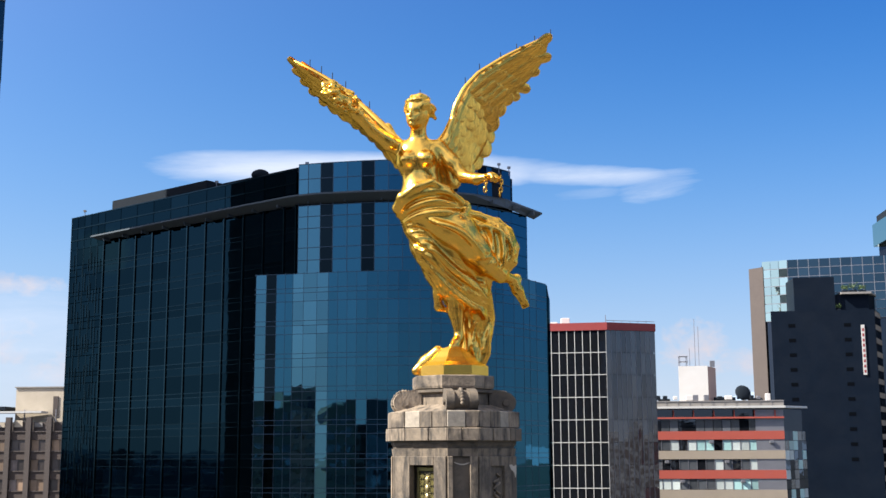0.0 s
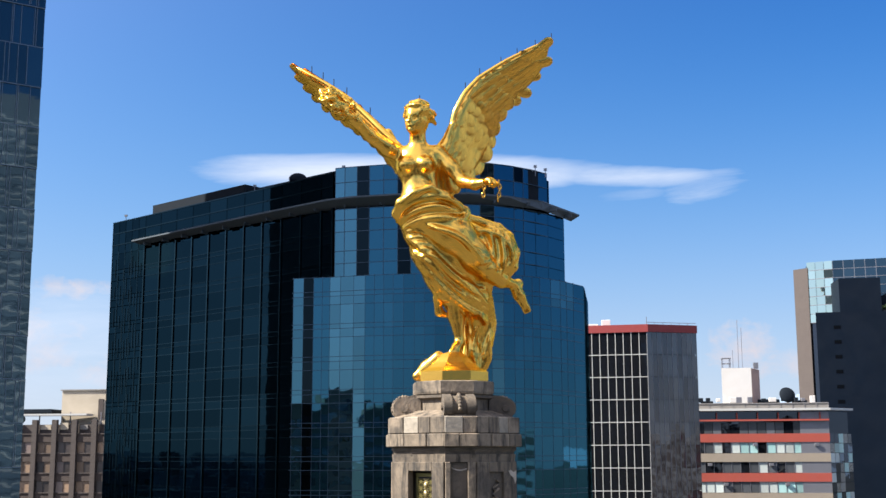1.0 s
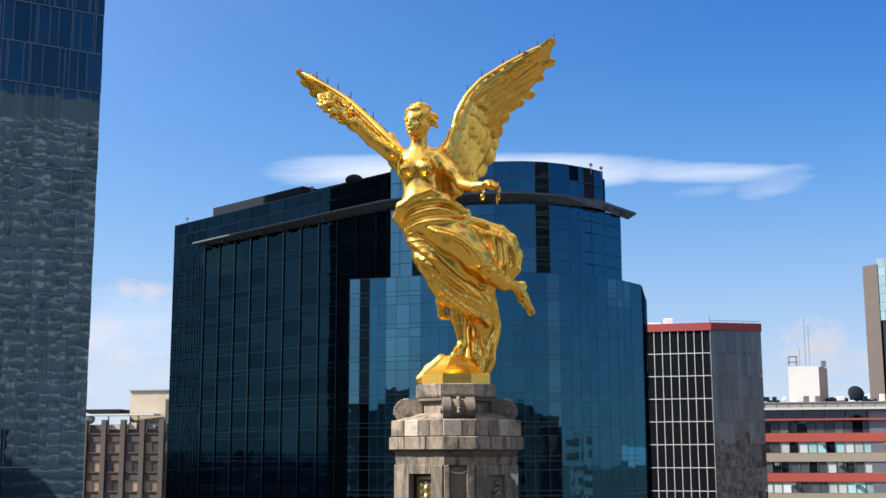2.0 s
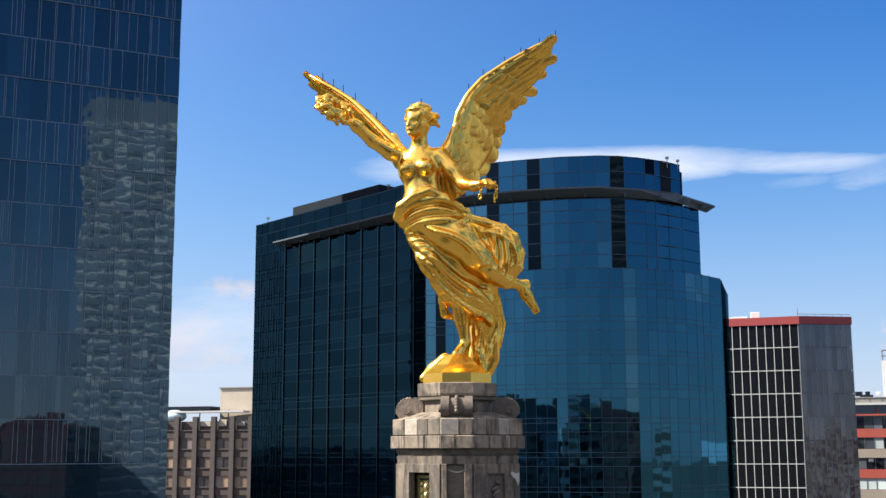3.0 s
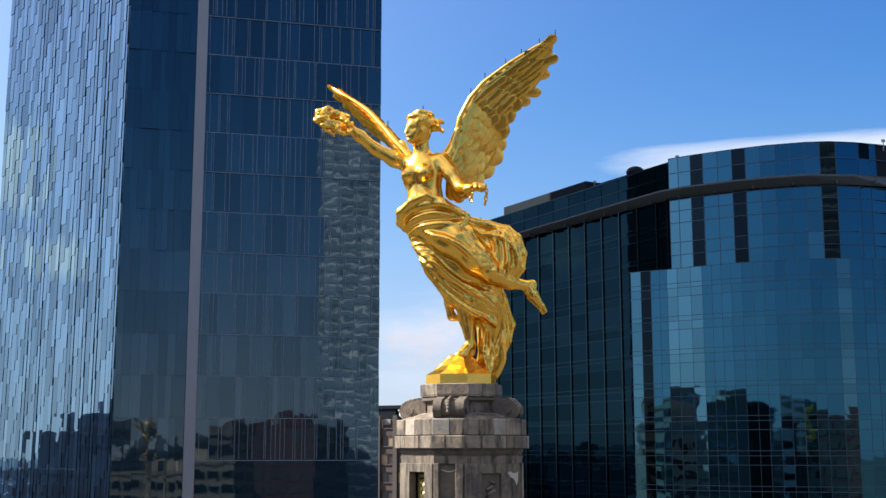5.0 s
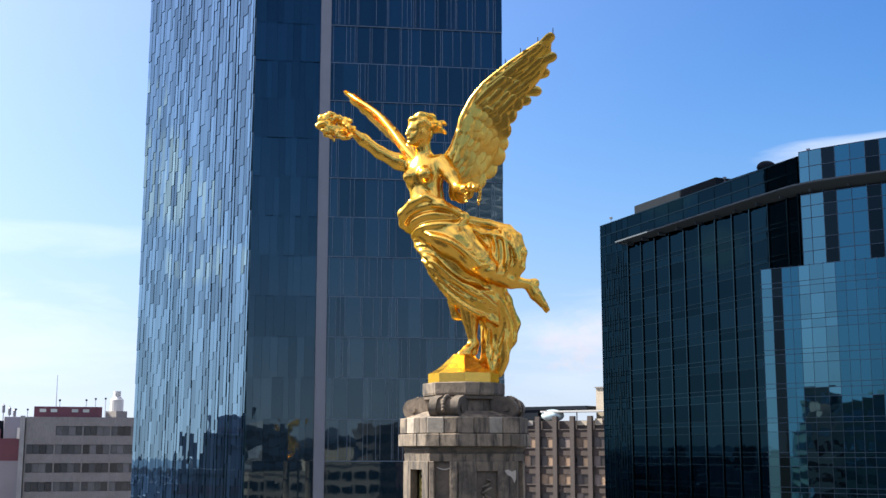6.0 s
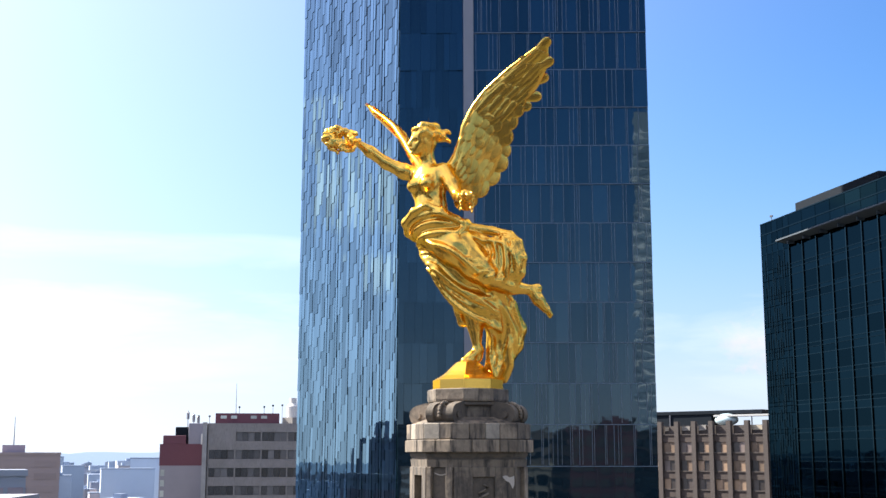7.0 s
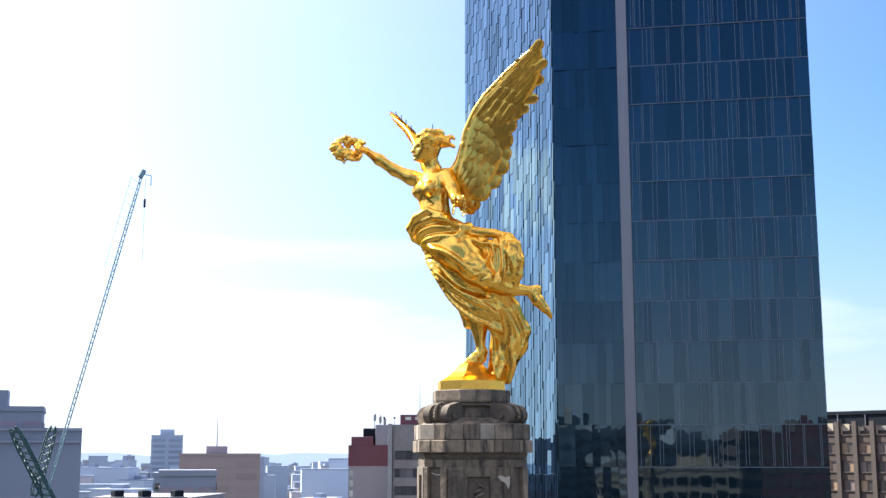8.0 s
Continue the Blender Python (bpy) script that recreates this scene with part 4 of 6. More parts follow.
            for k in range(9):
                a = 2 * math.pi * k / 8
                link_pts.append(p + (Vector((0.028 * math.cos(a), 0, 0.05 * math.sin(a))) if i % 2 else Vector((0, 0.028 * math.cos(a), 0.05 * math.sin(a)))))
            add_tube(bm, link_pts, 0.016, 5)
    for f in bm.faces:
        f.smooth = True
    # faceted plinth and rock
    prof = ((0.69, 0.0), (0.69, 0.185), (0.665, 0.20), (0.53, 0.27), (0.41, 0.36), (0.31, 0.46), (0.22, 0.54), (0.10, 0.58))
    rings = []
    for r, z in prof:
        rings.append([bm.verts.new((r * math.cos(radians(-102 + 45 * k)), r * math.sin(radians(-102 + 45 * k)), z)) for k in range(8)])
    for a, b in zip(rings, rings[1:]):
        for k in range(8):
            bm.faces.new((a[k], a[(k + 1) % 8], b[(k + 1) % 8], b[k]))
    bm.faces.new(rings[-1])
    bm.faces.new(rings[0][::-1])
    ob = link("winged_statue", bm, GOLD)
    ob.location = (0, 0, 37.0)
    tagged(ob, "gilded winged victory statue holding a laurel wreath and broken chain", "statue")
    bpy.data.meshes.remove(me)


statue()


# ---- small rods against birds and lightning on the statue ----
for x, y, z in ((-0.58, -0.52, 42.36), (0.28, -0.12, 42.72), (0.56, -0.06, 43.02), (0.98, 0.0, 43.26), (1.3, 0.04, 43.44), (1.66, 0.09, 43.62), (1.98, 0.12, 43.76),
                (-2.87, 0.32, 43.30), (-2.63, 0.29, 43.15), (-2.4, 0.24, 42.99), (-2.12, 0.16, 42.78), (-1.62, -0.01, 42.30)):
    rod = thing("lightning_rod", "thin black iron rod on the gilded statue", "rod", "rods on the statue")
    part("rod", tube_bm([(x, y, z - 0.06), (x, y, z + 0.14)], 0.009, 5), BLACK, rod)


# ---- the stone head of the column ----
AXIS = -79.0


def plan(radius, half=13.7):
    """Square with cut corners: four narrow and four broad sides."""
    return [(radius * math.cos(radians(AXIS + 90 * k + s * half)), radius * math.sin(radians(AXIS + 90 * k + s * half))) for k in range(4) for s in (-1, 1)]


def octagon(radius):
    return [(radius * math.cos(radians(-102 + 45 * k)), radius * math.sin(radians(-102 + 45 * k))) for k in range(8)]


def add_loft(bm, sections):
    rings = [[bm.verts.new((x, y, z)) for x, y in outline] for outline, z in sections]
    n = len(rings[0])
    for a, b in zip(rings, rings[1:]):
        for k in range(n):
            bm.faces.new((a[k], a[(k + 1) % n], b[(k + 1) % n], b[k]))
    bm.faces.new(rings[0][::-1])
    bm.faces.new(rings[-1])
    bmesh.ops.recalc_face_normals(bm, faces=bm.faces)


def loft_bm(sections):
    bm = bmesh.new()
    add_loft(bm, sections)
    return bm


def stone_course(parent, radius, z0, z1, counts, depth, rng, pale=()):
    ring = plan(radius)
    for k in range(8):
        a, b = Vector(ring[k]), Vector(ring[(k + 1) % 8])
        wide = k % 2 == 1
        n = counts[0] if wide else counts[1]
        cuts = [0.0] + sorted((i + rng.uniform(-0.16, 0.16)) / n for i in range(1, n)) + [1.0]
        d = b - a
        ang = math.atan2(d.y, d.x)
        nrm = Vector((math.sin(ang), -math.cos(ang)))
        for i, (s, e) in enumerate(zip(cuts, cuts[1:])):
            o = rng.uniform(-0.008, 0.008)
            p, q = a + d * s, a + d * e
            m = (p + q) / 2 + nrm * (o - depth / 2)
            bm = box_bm((((q - p).length - 0.008), depth, z1 - z0 - 0.008), pose(m.x, m.y, (z0 + z1) / 2, 0, 0, math.degrees(ang)), 0.012)
            part("stone", bm, STONE_PALE if (k, i) in pale or rng.random() < 0.07 else STONE, parent)


def column_head():
    top = thing("monument_column", "weathered stone column head with scroll brackets and a bronze door", "column")
    rng = random.Random(2)
    part("slab", loft_bm([(octagon(0.72), 36.74), (octagon(0.785), 36.76), (octagon(0.80), 36.80), (octagon(0.80), 36.985), (octagon(0.78), 37.0)]), STONE, top, "octagonal top slab")
    part("moulding", loft_bm([(octagon(0.70), 36.66), (octagon(0.77), 36.69), (octagon(0.77), 36.74)]), STONE_DARK, top)
    part("neck", loft_bm([(octagon(0.72), 36.3), (octagon(0.68), 36.45), (octagon(0.68), 36.67)]), STONE, top)
    part("weathering", loft_bm([(plan(1.20), 36.30), (plan(1.18), 36.33), (plan(0.80), 36.46)]), STONE, top, "sloping stone top of the block")
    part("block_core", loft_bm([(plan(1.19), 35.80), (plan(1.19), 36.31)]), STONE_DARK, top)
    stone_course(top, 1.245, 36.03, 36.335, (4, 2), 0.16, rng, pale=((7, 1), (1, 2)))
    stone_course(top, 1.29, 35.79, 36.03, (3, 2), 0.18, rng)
    # Cornice and drum in the dark stone: undercut shade put into the colour.
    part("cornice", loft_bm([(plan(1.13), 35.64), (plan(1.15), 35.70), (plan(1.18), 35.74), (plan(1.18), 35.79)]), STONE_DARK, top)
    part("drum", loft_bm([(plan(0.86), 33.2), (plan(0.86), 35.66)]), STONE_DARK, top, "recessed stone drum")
    part("frieze", loft_bm([(plan(1.15), 35.52), (plan(1.17), 35.66)]), STONE, top)
    ring = plan(1.15)
    for k in range(8):
        a, b = Vector(ring[k]), Vector(ring[(k + 1) % 8])
        d = b - a
        ln, ang = d.length, math.atan2(d.y, d.x)
        nrm = Vector((math.sin(ang), -math.cos(ang)))
        frame_m = Matrix.Translation(((a.x + b.x) / 2, (a.y + b.y) / 2, 0)) @ Matrix.Rotation(ang, 4, "Z")

        def slab(name, x0, x1, z0, z1, y0, y1, mat, label="", bevel=0.008):
            m = frame_m @ Matrix.Translation(((x0 + x1) / 2, -(y0 + y1) / 2, (z0 + z1) / 2))
            return part(name, box_bm((x1 - x0, y1 - y0, z1 - z0), m, bevel), mat, top, label)

        h = ln / 2
        if k % 2:      # broad side: jambs, lintel and a door or a blind panel
            if k == 7 or k == 3:
                slab("jamb", -h, -0.25, 33.2, 35.52, -0.12, 0.03, STONE)
                slab("jamb", 0.30, h - 0.02, 33.2, 35.52, -0.12, 0.03, STONE)
                slab("lintel", -0.25, 0.30, 35.36, 35.52, -0.12, 0.03, STONE)
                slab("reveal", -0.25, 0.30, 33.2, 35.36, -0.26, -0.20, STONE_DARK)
                door = part("bronze_door", box_bm((0.40, 0.03, 2.1), frame_m @ Matrix.Translation((0.04, 0.17, 34.28)), 0.004), BLACK, top, "dark bronze door with an ornamental grille")
                for sx in (-0.17, 0.25):
                    part("door_frame", box_bm((0.05, 0.05, 2.1), frame_m @ Matrix.Translation((sx - 0.0, 0.15, 34.28)), 0.006), BRONZE, door)
                part("door_frame", box_bm((0.44, 0.05, 0.07), frame_m @ Matrix.Translation((0.04, 0.15, 35.29)), 0.006), BRONZE, door)
                for j in range(8):
                    for i in range(3):
                        cx, cz = -0.075 + i * 0.115, 35.17 - j * 0.125
                        bm = bmesh.new()
                        for ra in (0, 45, 90, 135):
                            add_box(bm, (0.115 if ra in (0, 90) else 0.15, 0.016, 0.013), frame_m @ Matrix.Translation((cx, 0.135, cz)) @ Matrix.Rotation(radians(ra), 4, "Y"))
                        part("grille", bm, BRONZE_PALE if i == 1 else BRONZE, door)
                for j in range(6):
                    bm = bmesh.new()
                    bmesh.ops.create_uvsphere(bm, u_segments=10, v_segments=6, radius=0.045, matrix=frame_m @ Matrix.Translation((0.04, 0.12, 35.10 - 0.15 * j)) @ Matrix.Diagonal((1, .6, 1.35, 1)))
                    part("boss", bm, BRONZE_PALE, door, "", True)
            else:
                slab("jamb", -h + 0.02, -0.22, 33.2, 35.52, -0.12, 0.03, STONE)
                slab("jamb", 0.22, h, 33.2, 35.52, -0.12, 0.03, STONE)
                slab("lintel", -0.22, 0.22, 35.34, 35.52, -0.12, 0.03, STONE)
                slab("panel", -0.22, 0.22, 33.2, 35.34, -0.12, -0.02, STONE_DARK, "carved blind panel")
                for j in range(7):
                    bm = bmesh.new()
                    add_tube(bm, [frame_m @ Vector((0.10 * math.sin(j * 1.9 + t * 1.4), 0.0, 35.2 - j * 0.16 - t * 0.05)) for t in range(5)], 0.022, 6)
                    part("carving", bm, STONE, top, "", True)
        else:          # narrow side: a sunk field between strips, soot and recess shade in one tone
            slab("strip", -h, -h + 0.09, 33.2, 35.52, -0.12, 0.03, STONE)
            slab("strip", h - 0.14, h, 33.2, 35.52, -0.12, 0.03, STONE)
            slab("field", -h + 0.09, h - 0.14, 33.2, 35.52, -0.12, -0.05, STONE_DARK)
        if k == 1:     # flaked pale plaster by the corner of the broad side
            outline = [(0.36, 35.35), (0.43, 35.37), (0.50, 35.33), (0.545, 35.34), (0.592, 35.36), (0.592, 35.20), (0.56, 35.12), (0.53, 35.19), (0.49, 35.24), (0.42, 35.27)]
            bm = bmesh.new()
            faces = [[bm.verts.new(frame_m @ Vector((x, y, z))) for x, z in outline] for y in (-0.037, -0.02)]
            bm.faces.new(faces[0])
            for i in range(len(outline)):
                j = (i + 1) % len(outline)
                bm.faces.new((faces[0][i], faces[1][i], faces[1][j], faces[0][j]))
            bmesh.ops.recalc_face_normals(bm, faces=bm.faces)
            part("plaster", bm, PLASTER, top, "patch of flaked pale plaster")
        if k == 0:     # a pale curved scar across the sunk field
            part("scar", tube_bm([frame_m @ Vector((-0.16 + 0.035 * i, 0.05, 35.42 - 0.045 * math.sin(math.pi * i / 9))) for i in range(10)], [0.004, 0.008, 0.01, 0.011, 0.012, 0.012, 0.011, 0.01, 0.008, 0.004], 6), PLASTER, top)
    # scroll brackets on the narrow sides; two take darker stone, shade in the colour
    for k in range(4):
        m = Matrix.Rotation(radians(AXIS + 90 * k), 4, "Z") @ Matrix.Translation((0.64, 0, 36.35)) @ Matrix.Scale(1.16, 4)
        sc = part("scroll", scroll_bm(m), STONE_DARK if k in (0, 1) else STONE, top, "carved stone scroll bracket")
        for i in range(9):
            t = -0.35 + i * 0.26
            bm = bmesh.new()
            bmesh.ops.create_uvsphere(bm, u_segments=8, v_segments=5, radius=0.034, matrix=m @ Matrix.Translation((0.24 + 0.19 * math.sin(t), 0, 0.13 + 0.19 * math.cos(t))))
            part("bead", bm, STONE, sc, "", True)
    # shaft under the head
    sh = thing("column_shaft", "tall fluted stone column shaft under the head", "column")
    n = 48
    part("shaft", prism_bm([((0.93 - 0.03 * (i % 2)) * math.cos(2 * math.pi * i / n), (0.93 - 0.03 * (i % 2)) * math.sin(2 * math.pi * i / n)) for i in range(n)], 0, 32.6), STONE, sh)
    part("capital", loft_bm([(plan(0.95, 20), 32.4), (plan(1.3, 13.7), 32.9), (plan(1.3, 13.7), 33.25)]), STONE, sh)


def scroll_bm(m):
    """A bracket that springs from the neck and rolls over in a volute; x outwards, y along its width."""
    bm = bmesh.new()
    side = [(0.0, -0.02), (0.0, 0.33)] + [(0.06 + 0.06 * i, 0.345 - 0.004 * i * i) for i in range(3)]
    for i in range(21):
        a = radians(80 - i * 9.5)
        side.append((0.26 + 0.185 * math.cos(a), 0.135 + 0.17 * math.sin(a)))
    side.append((0.15, -0.02))
    for y0, y1, grow in ((-0.25, -0.12, 1.0), (-0.12, 0.12, 0.88), (0.12, 0.25, 1.0)):
        a = [bm.verts.new(m @ Vector((0.1 + (x - 0.1) * grow, y0, 0.1 + (z - 0.1) * grow))) for x, z in side]
        b = [bm.verts.new(m @ Vector((0.1 + (x - 0.1) * grow, y1, 0.1 + (z - 0.1) * grow))) for x, z in side]
        for i in range(len(side)):
            j = (i + 1) % len(side)
            bm.faces.new((a[i], a[j], b[j], b[i]))
        bm.faces.new(a[::-1])
        bm.faces.new(b)
    for y in (-0.26, 0.26):
        bmesh.ops.create_cone(bm, cap_ends=True, segments=14, radius1=0.06, radius2=0.05, depth=0.05, matrix=m @ Matrix.Translation((0.27, y, 0.13)) @ Matrix.Rotation(radians(90), 4, "X"))
    bmesh.ops.recalc_face_normals(bm, faces=bm.faces)
    return bm


column_head()


# ---- the glass office block with the curved front ----
def office_block():
    top = thing("office_building", "dark blue glass office block with curved front and projecting canopy", "building")
    left = [(-55.6, 131.0), (-21.2, 104.9)]
    curve = [(-21.2, 104.9), (-18.4, 104.2), (-14.0, 103.5), (-10.5, 103.2), (-6.8, 103.5), (-4.5, 104.2), (-2.3, 105.6), (0.2, 107.9), (1.75, 110.0)]
    back = [(0.5, 132.0), (-8.0, 150.0), (-38.0, 158.0)]
    flat, front = Wall(left), Wall(curve)
    inner = [(x + 0.2, y + 0.5) for x, y in left + curve[1:]]
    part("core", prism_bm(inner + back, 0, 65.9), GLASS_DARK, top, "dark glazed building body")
    # parapet volume, canopy ring and the taller wing of the front
    ROOF, RIM, LOW = 66.2, 62.9, 54.5
    part("roof", prism_bm([(x + 0.1, y + 0.9) for x, y in left + curve[1:]] + back, 65.9, 66.05), PENT, top)
    # Height set to meet the roofline in the camera's view.
    part("front_parapet", rail_bm(curve, 63.2, 66.55, 0.5, -0.1), PENT, top, "parapet behind the curved front, raised to fit the camera's view")
    rim_out = [(-51.3, 126.0), (-42.7, 119.4), (-34.2, 112.9), (-27.4, 107.7), (-21.8, 103.6), (-19.0, 102.5), (-14.3, 101.7), (-10.4, 101.5), (-6.4, 101.9), (-2.2, 104.2), (1.9, 109.0), (5.4, 115.2)]
    rim_in = [(-50.4, 127.2), (-42.0, 120.8), (-33.0, 114.2), (-27.0, 109.6), (-20.8, 105.3), (-18.2, 104.6), (-14.0, 104.0), (-10.4, 103.7), (-6.9, 103.8), (-2.4, 105.2), (1.2, 108.0), (4.4, 114.9)]
    bm = bmesh.new()
    rows = []
    for i, ((a, b), (c, d)) in enumerate(zip(rim_out, rim_in)):
        drop = 0.38 + 0.08 * min(i, 5)      # thinned along the dark wing so its sunlit band looks slimmer
        rows.append([bm.verts.new(v) for v in ((a, b, RIM + 0.06), (a, b, RIM - 0.12), (c, d, RIM - drop), (c, d, RIM + 0.25))])
    for r, q in zip(rows, rows[1:]):
        for k in range(4):
            bm.faces.new((r[k], q[k], q[(k + 1) % 4], r[(k + 1) % 4]))
    bm.faces.new(rows[0])
    bm.faces.new(rows[-1][::-1])
    bmesh.ops.recalc_face_normals(bm, faces=bm.faces)
    canopy = part("canopy", bm, SOFFIT, top, "projecting grey metal roof canopy")
    bracket = unit_box("bracket", SOFFIT)
    ring = Wall(rim_in)
    for i in range(17):
        s = 2 + i * (ring.length - 4) / 16
        piece("bracket", bracket, ring.box(s - 0.09, s + 0.09, RIM - 0.72, RIM - 0.3, 1.0, 0.95), canopy)
    # flat dark wing: columns of 3.35 m, storeys of 3.45 m, each with a pair of transoms and a single one
    cols = [0, 1.5, 3.0, 4.5, 6.0, 7.5] + [7.5 + 3.35 * i for i in range(1, 11)] + [42.9]
    levels = sorted(59.75 - 3.45 * i - o for i in range(11) for o in (0.0, 0.5, 1.4))
    levels = [z for z in levels if 24 < z < 61.4]
    edges = [23.5] + levels + [61.9]
    cells = [(a + 0.05, b - 0.05, lo + 0.04, hi - 0.04) for a, b in zip(cols, cols[1:]) for lo, hi in zip(edges, edges[1:])]
    cells += [(a + 0.05, b - 0.05, lo, hi) for a, b in zip(cols, cols[1:]) for lo, hi in ((63.2, 64.6), (64.7, 66.1))]
    cells += [(a + 0.05, b - 0.05, 61.9, 63.16) for a, b in zip(cols[:5], cols[1:6])]
    fin = unit_box("fin", TRANSOM_GLOSS)
    frng = random.Random(14)
    for i in range(11):
        s = 0.9 + i * 0.64
        z = 24 + frng.uniform(0, 3)
        while z < 59:
            h = frng.choice((1.6, 2.4, 3.3))
            piece("fin", fin, flat.box(s, s + 0.10, z, z + h, 0.12, 0.08), top)
            z += h + frng.uniform(0.8, 2.2)
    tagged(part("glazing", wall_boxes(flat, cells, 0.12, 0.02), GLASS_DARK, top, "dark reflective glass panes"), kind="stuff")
    bar, rung = unit_box("mullion", MULLION_GLOSS), unit_box("transom", TRANSOM_GLOSS)
    for s in cols[5:]:
        piece("mullion", bar, flat.box(s - 0.075, s + 0.075, 20, 62.2, 0.3, 0.16), top)
    piece("corner_post", rung, flat.box(0, 0.12, 20, 66.1, 0.6, 0.06), top)
    for s in cols[1:5]:
        piece("mullion", bar, flat.box(s - 0.03, s + 0.03, 20, 62.2, 0.2, 0.05), top)
    for z in levels:
        piece("transom", rung, flat.box(7.5, 42.8, z - 0.035, z + 0.035, 0.22, 0.09), top)
    for z in (63.1, 64.65, 66.15):
        piece("transom", rung, flat.box(0, 42.9, z - 0.07, z + 0.07, 0.22, 0.09), top)
    # curved front: panes column by column
    panes = {k: unit_box("pane", m) for k, m in (("b", GLASS_BLUE), ("p", GLASS_PALE), ("d", GLASS_DARK_PANE))}
    look_of = "ppdbbdbbbbpdbbb"
    joints = [0.0, 1.13, 2.58, 3.98, 5.58, 7.16, 8.58, 10.1, 11.6, 13.05, 14.54, 16.04, 17.65, 20.2, 21.55, front.length]
    rng = random.Random(4)
    frame_bar = unit_box("mullion", MULLION_BLUE)
    floors = [54.5, 56.05, 57.4, 59.5, 60.8, 62.0]
    for kind, s, e in zip(look_of, joints, joints[1:]):
        for lo, hi in zip(floors[:-1] + [63.25, 64.95], floors[1:] + [64.93, 66.6]):
            k = "d" if lo > 64.9 and s == 20.2 else kind
            piece("pane", panes[k], front.box(s + 0.012, e - 0.012, lo + 0.012, hi - 0.012, 0.12, 0.0, rng.uniform(-0.25, 0.25), rng.uniform(-0.2, 0.2)), top)
        piece("mullion", frame_bar, front.box(max(s - 0.03, 0), s + 0.03, 54, 66.6, 0.2, 0.03), top)
    for z in floors + [63.2, 64.94, 66.62]:
        part("transom", rail_bm(curve, z - 0.03, z + 0.03, 0.15, 0.05), MULLION_BLUE, top)
    # recessed bay at the far end of the front
    bay = Wall([(1.75, 110.0), (3.7, 113.4), (3.1, 124.0)])
    part("bay_body", prism_bm([(2.0, 111.0), (3.55, 113.6), (2.95, 124.0), (0.9, 124.0)], 0, 62.3), GLASS_DARK, top, "glazed end bay")
    for i in range(4):
        s0 = bay.length * i / 4
        for lo, hi in zip(floors, floors[1:]):
            piece("pane", panes["p" if i == 1 and lo in (56.05, 59.5) else "b"], bay.box(s0 + 0.04, bay.length * (i + 1) / 4 - 0.04, lo + 0.03, hi - 0.03, 0.12, 0.0, rng.uniform(-0.3, 0.3)), top)
    # lower block, a little proud of the front
    low_line = [(-25.9, 109.2), (-25.6, 104.1), (-21.4, 103.5), (-18.0, 102.6), (-14.0, 102.0), (-10.5, 101.8), (-6.8, 102.1), (-3.0, 103.4), (0.4, 105.8), (3.0, 108.9), (5.6, 113.6)]
    low = Wall(low_line)
    part("lower_body", prism_bm([(x + 0.15, y + 0.4) for x, y in low_line] + [(6.5, 128.0), (-20.0, 125.0)], 0, 54.3), GLASS_DARK, top, "lower glazed block of the building")
    flank = Wall([(5.6, 113.6), (6.5, 128.0)])
    for i in range(6):
        for k, (lo, hi) in enumerate(zip(range(24, 54, 3), range(27, 57, 3))):
            piece("pane", panes["p" if rng.random() < 0.3 else "b"], flank.box(flank.length * i / 6 + 0.03, flank.length * (i + 1) / 6 - 0.03, lo + 0.4, hi + 0.35, 0.12, 0.05, rng.uniform(-0.5, 0.5)), top)
    # Pale and dark columns here paint in reflections; the glass itself is alike.
    lows = "pdbbpppbbbbbbbbbbbbpbbbbbbbbb"
    joints = [0.15, 1.30, 2.42, 3.40, 4.25, 5.47, 7.0, 8.28, 9.30, 10.32, 11.35, 12.47, 13.6, 14.65, 15.75, 16.85, 18.0, 19.15, 20.2, 21.75, 23.05, 24.4, 25.55, 26.7, 27.8, 29.6, 31.2, 32.6, 34.2, low.length - 5.11]
    zs = [23.5] + [z for i, z in enumerate(levels) if z < 54 and i % 3 != 1] + [54.4]
    for kind, s, e in zip(lows, joints, joints[1:]):
        s, e = s + 5.11, e + 5.11
        for lo, hi in zip(zs, zs[1:]):
            k = kind
            if kind == "b" and 29.6 < s - 5.1 < 34 and lo in zs[-3:-1]:
                k = "p"
            m = low.box(s + 0.012, e - 0.012, lo + 0.012, hi - 0.012, 0.12, 0.0, rng.uniform(-0.25, 0.25), rng.uniform(-0.15, 0.15))
            piece("pane", panes[k], m, top)
        piece("mullion", frame_bar, low.box(s - 0.016, s + 0.016, 20, 54.5, 0.16, 0.02), top)
    for z in [z for z in levels if z < 54] + [54.4]:
        part("transom", rail_bm(low_line, z - 0.025, z + 0.025, 0.14, 0.03), MULLION_BLUE, top)
    # roof plant
    part("plant_room", prism_bm([(-49.6, 128.8), (-34.5, 117.6), (-31.0, 122.5), (-46.0, 134.0)], 66.0, 68.0), PENT, top, "grey clad roof plant room")
    part("plant_room", prism_bm([(-36.5, 119.5), (-21.0, 108.2), (-18.0, 113.0), (-33.0, 124.0)], 66.0, 67.3), PENT, top, "low grey roof plant room")
    bm = bmesh.new()
    bmesh.ops.create_uvsphere(bm, u_segments=18, v_segments=9, radius=0.85, matrix=Matrix.Translation((-27.2, 113.5, 67.55)) @ Matrix.Diagonal((1.25, 1.0, 0.8, 1)))
    part("dome", bm, PENT, top, "grey roof dome", True)
    for x, y, h in ((-53.8, 130.6, 0.9), (-20.6, 106.6, 1.0), (0.5, 107.8, 0.8), (1.6, 108.6, 0.6), (-33.0, 116.4, 1.3)):
        bm = tube_bm([(x, y, 65.9), (x, y, 66.2 + h)], 0.05)
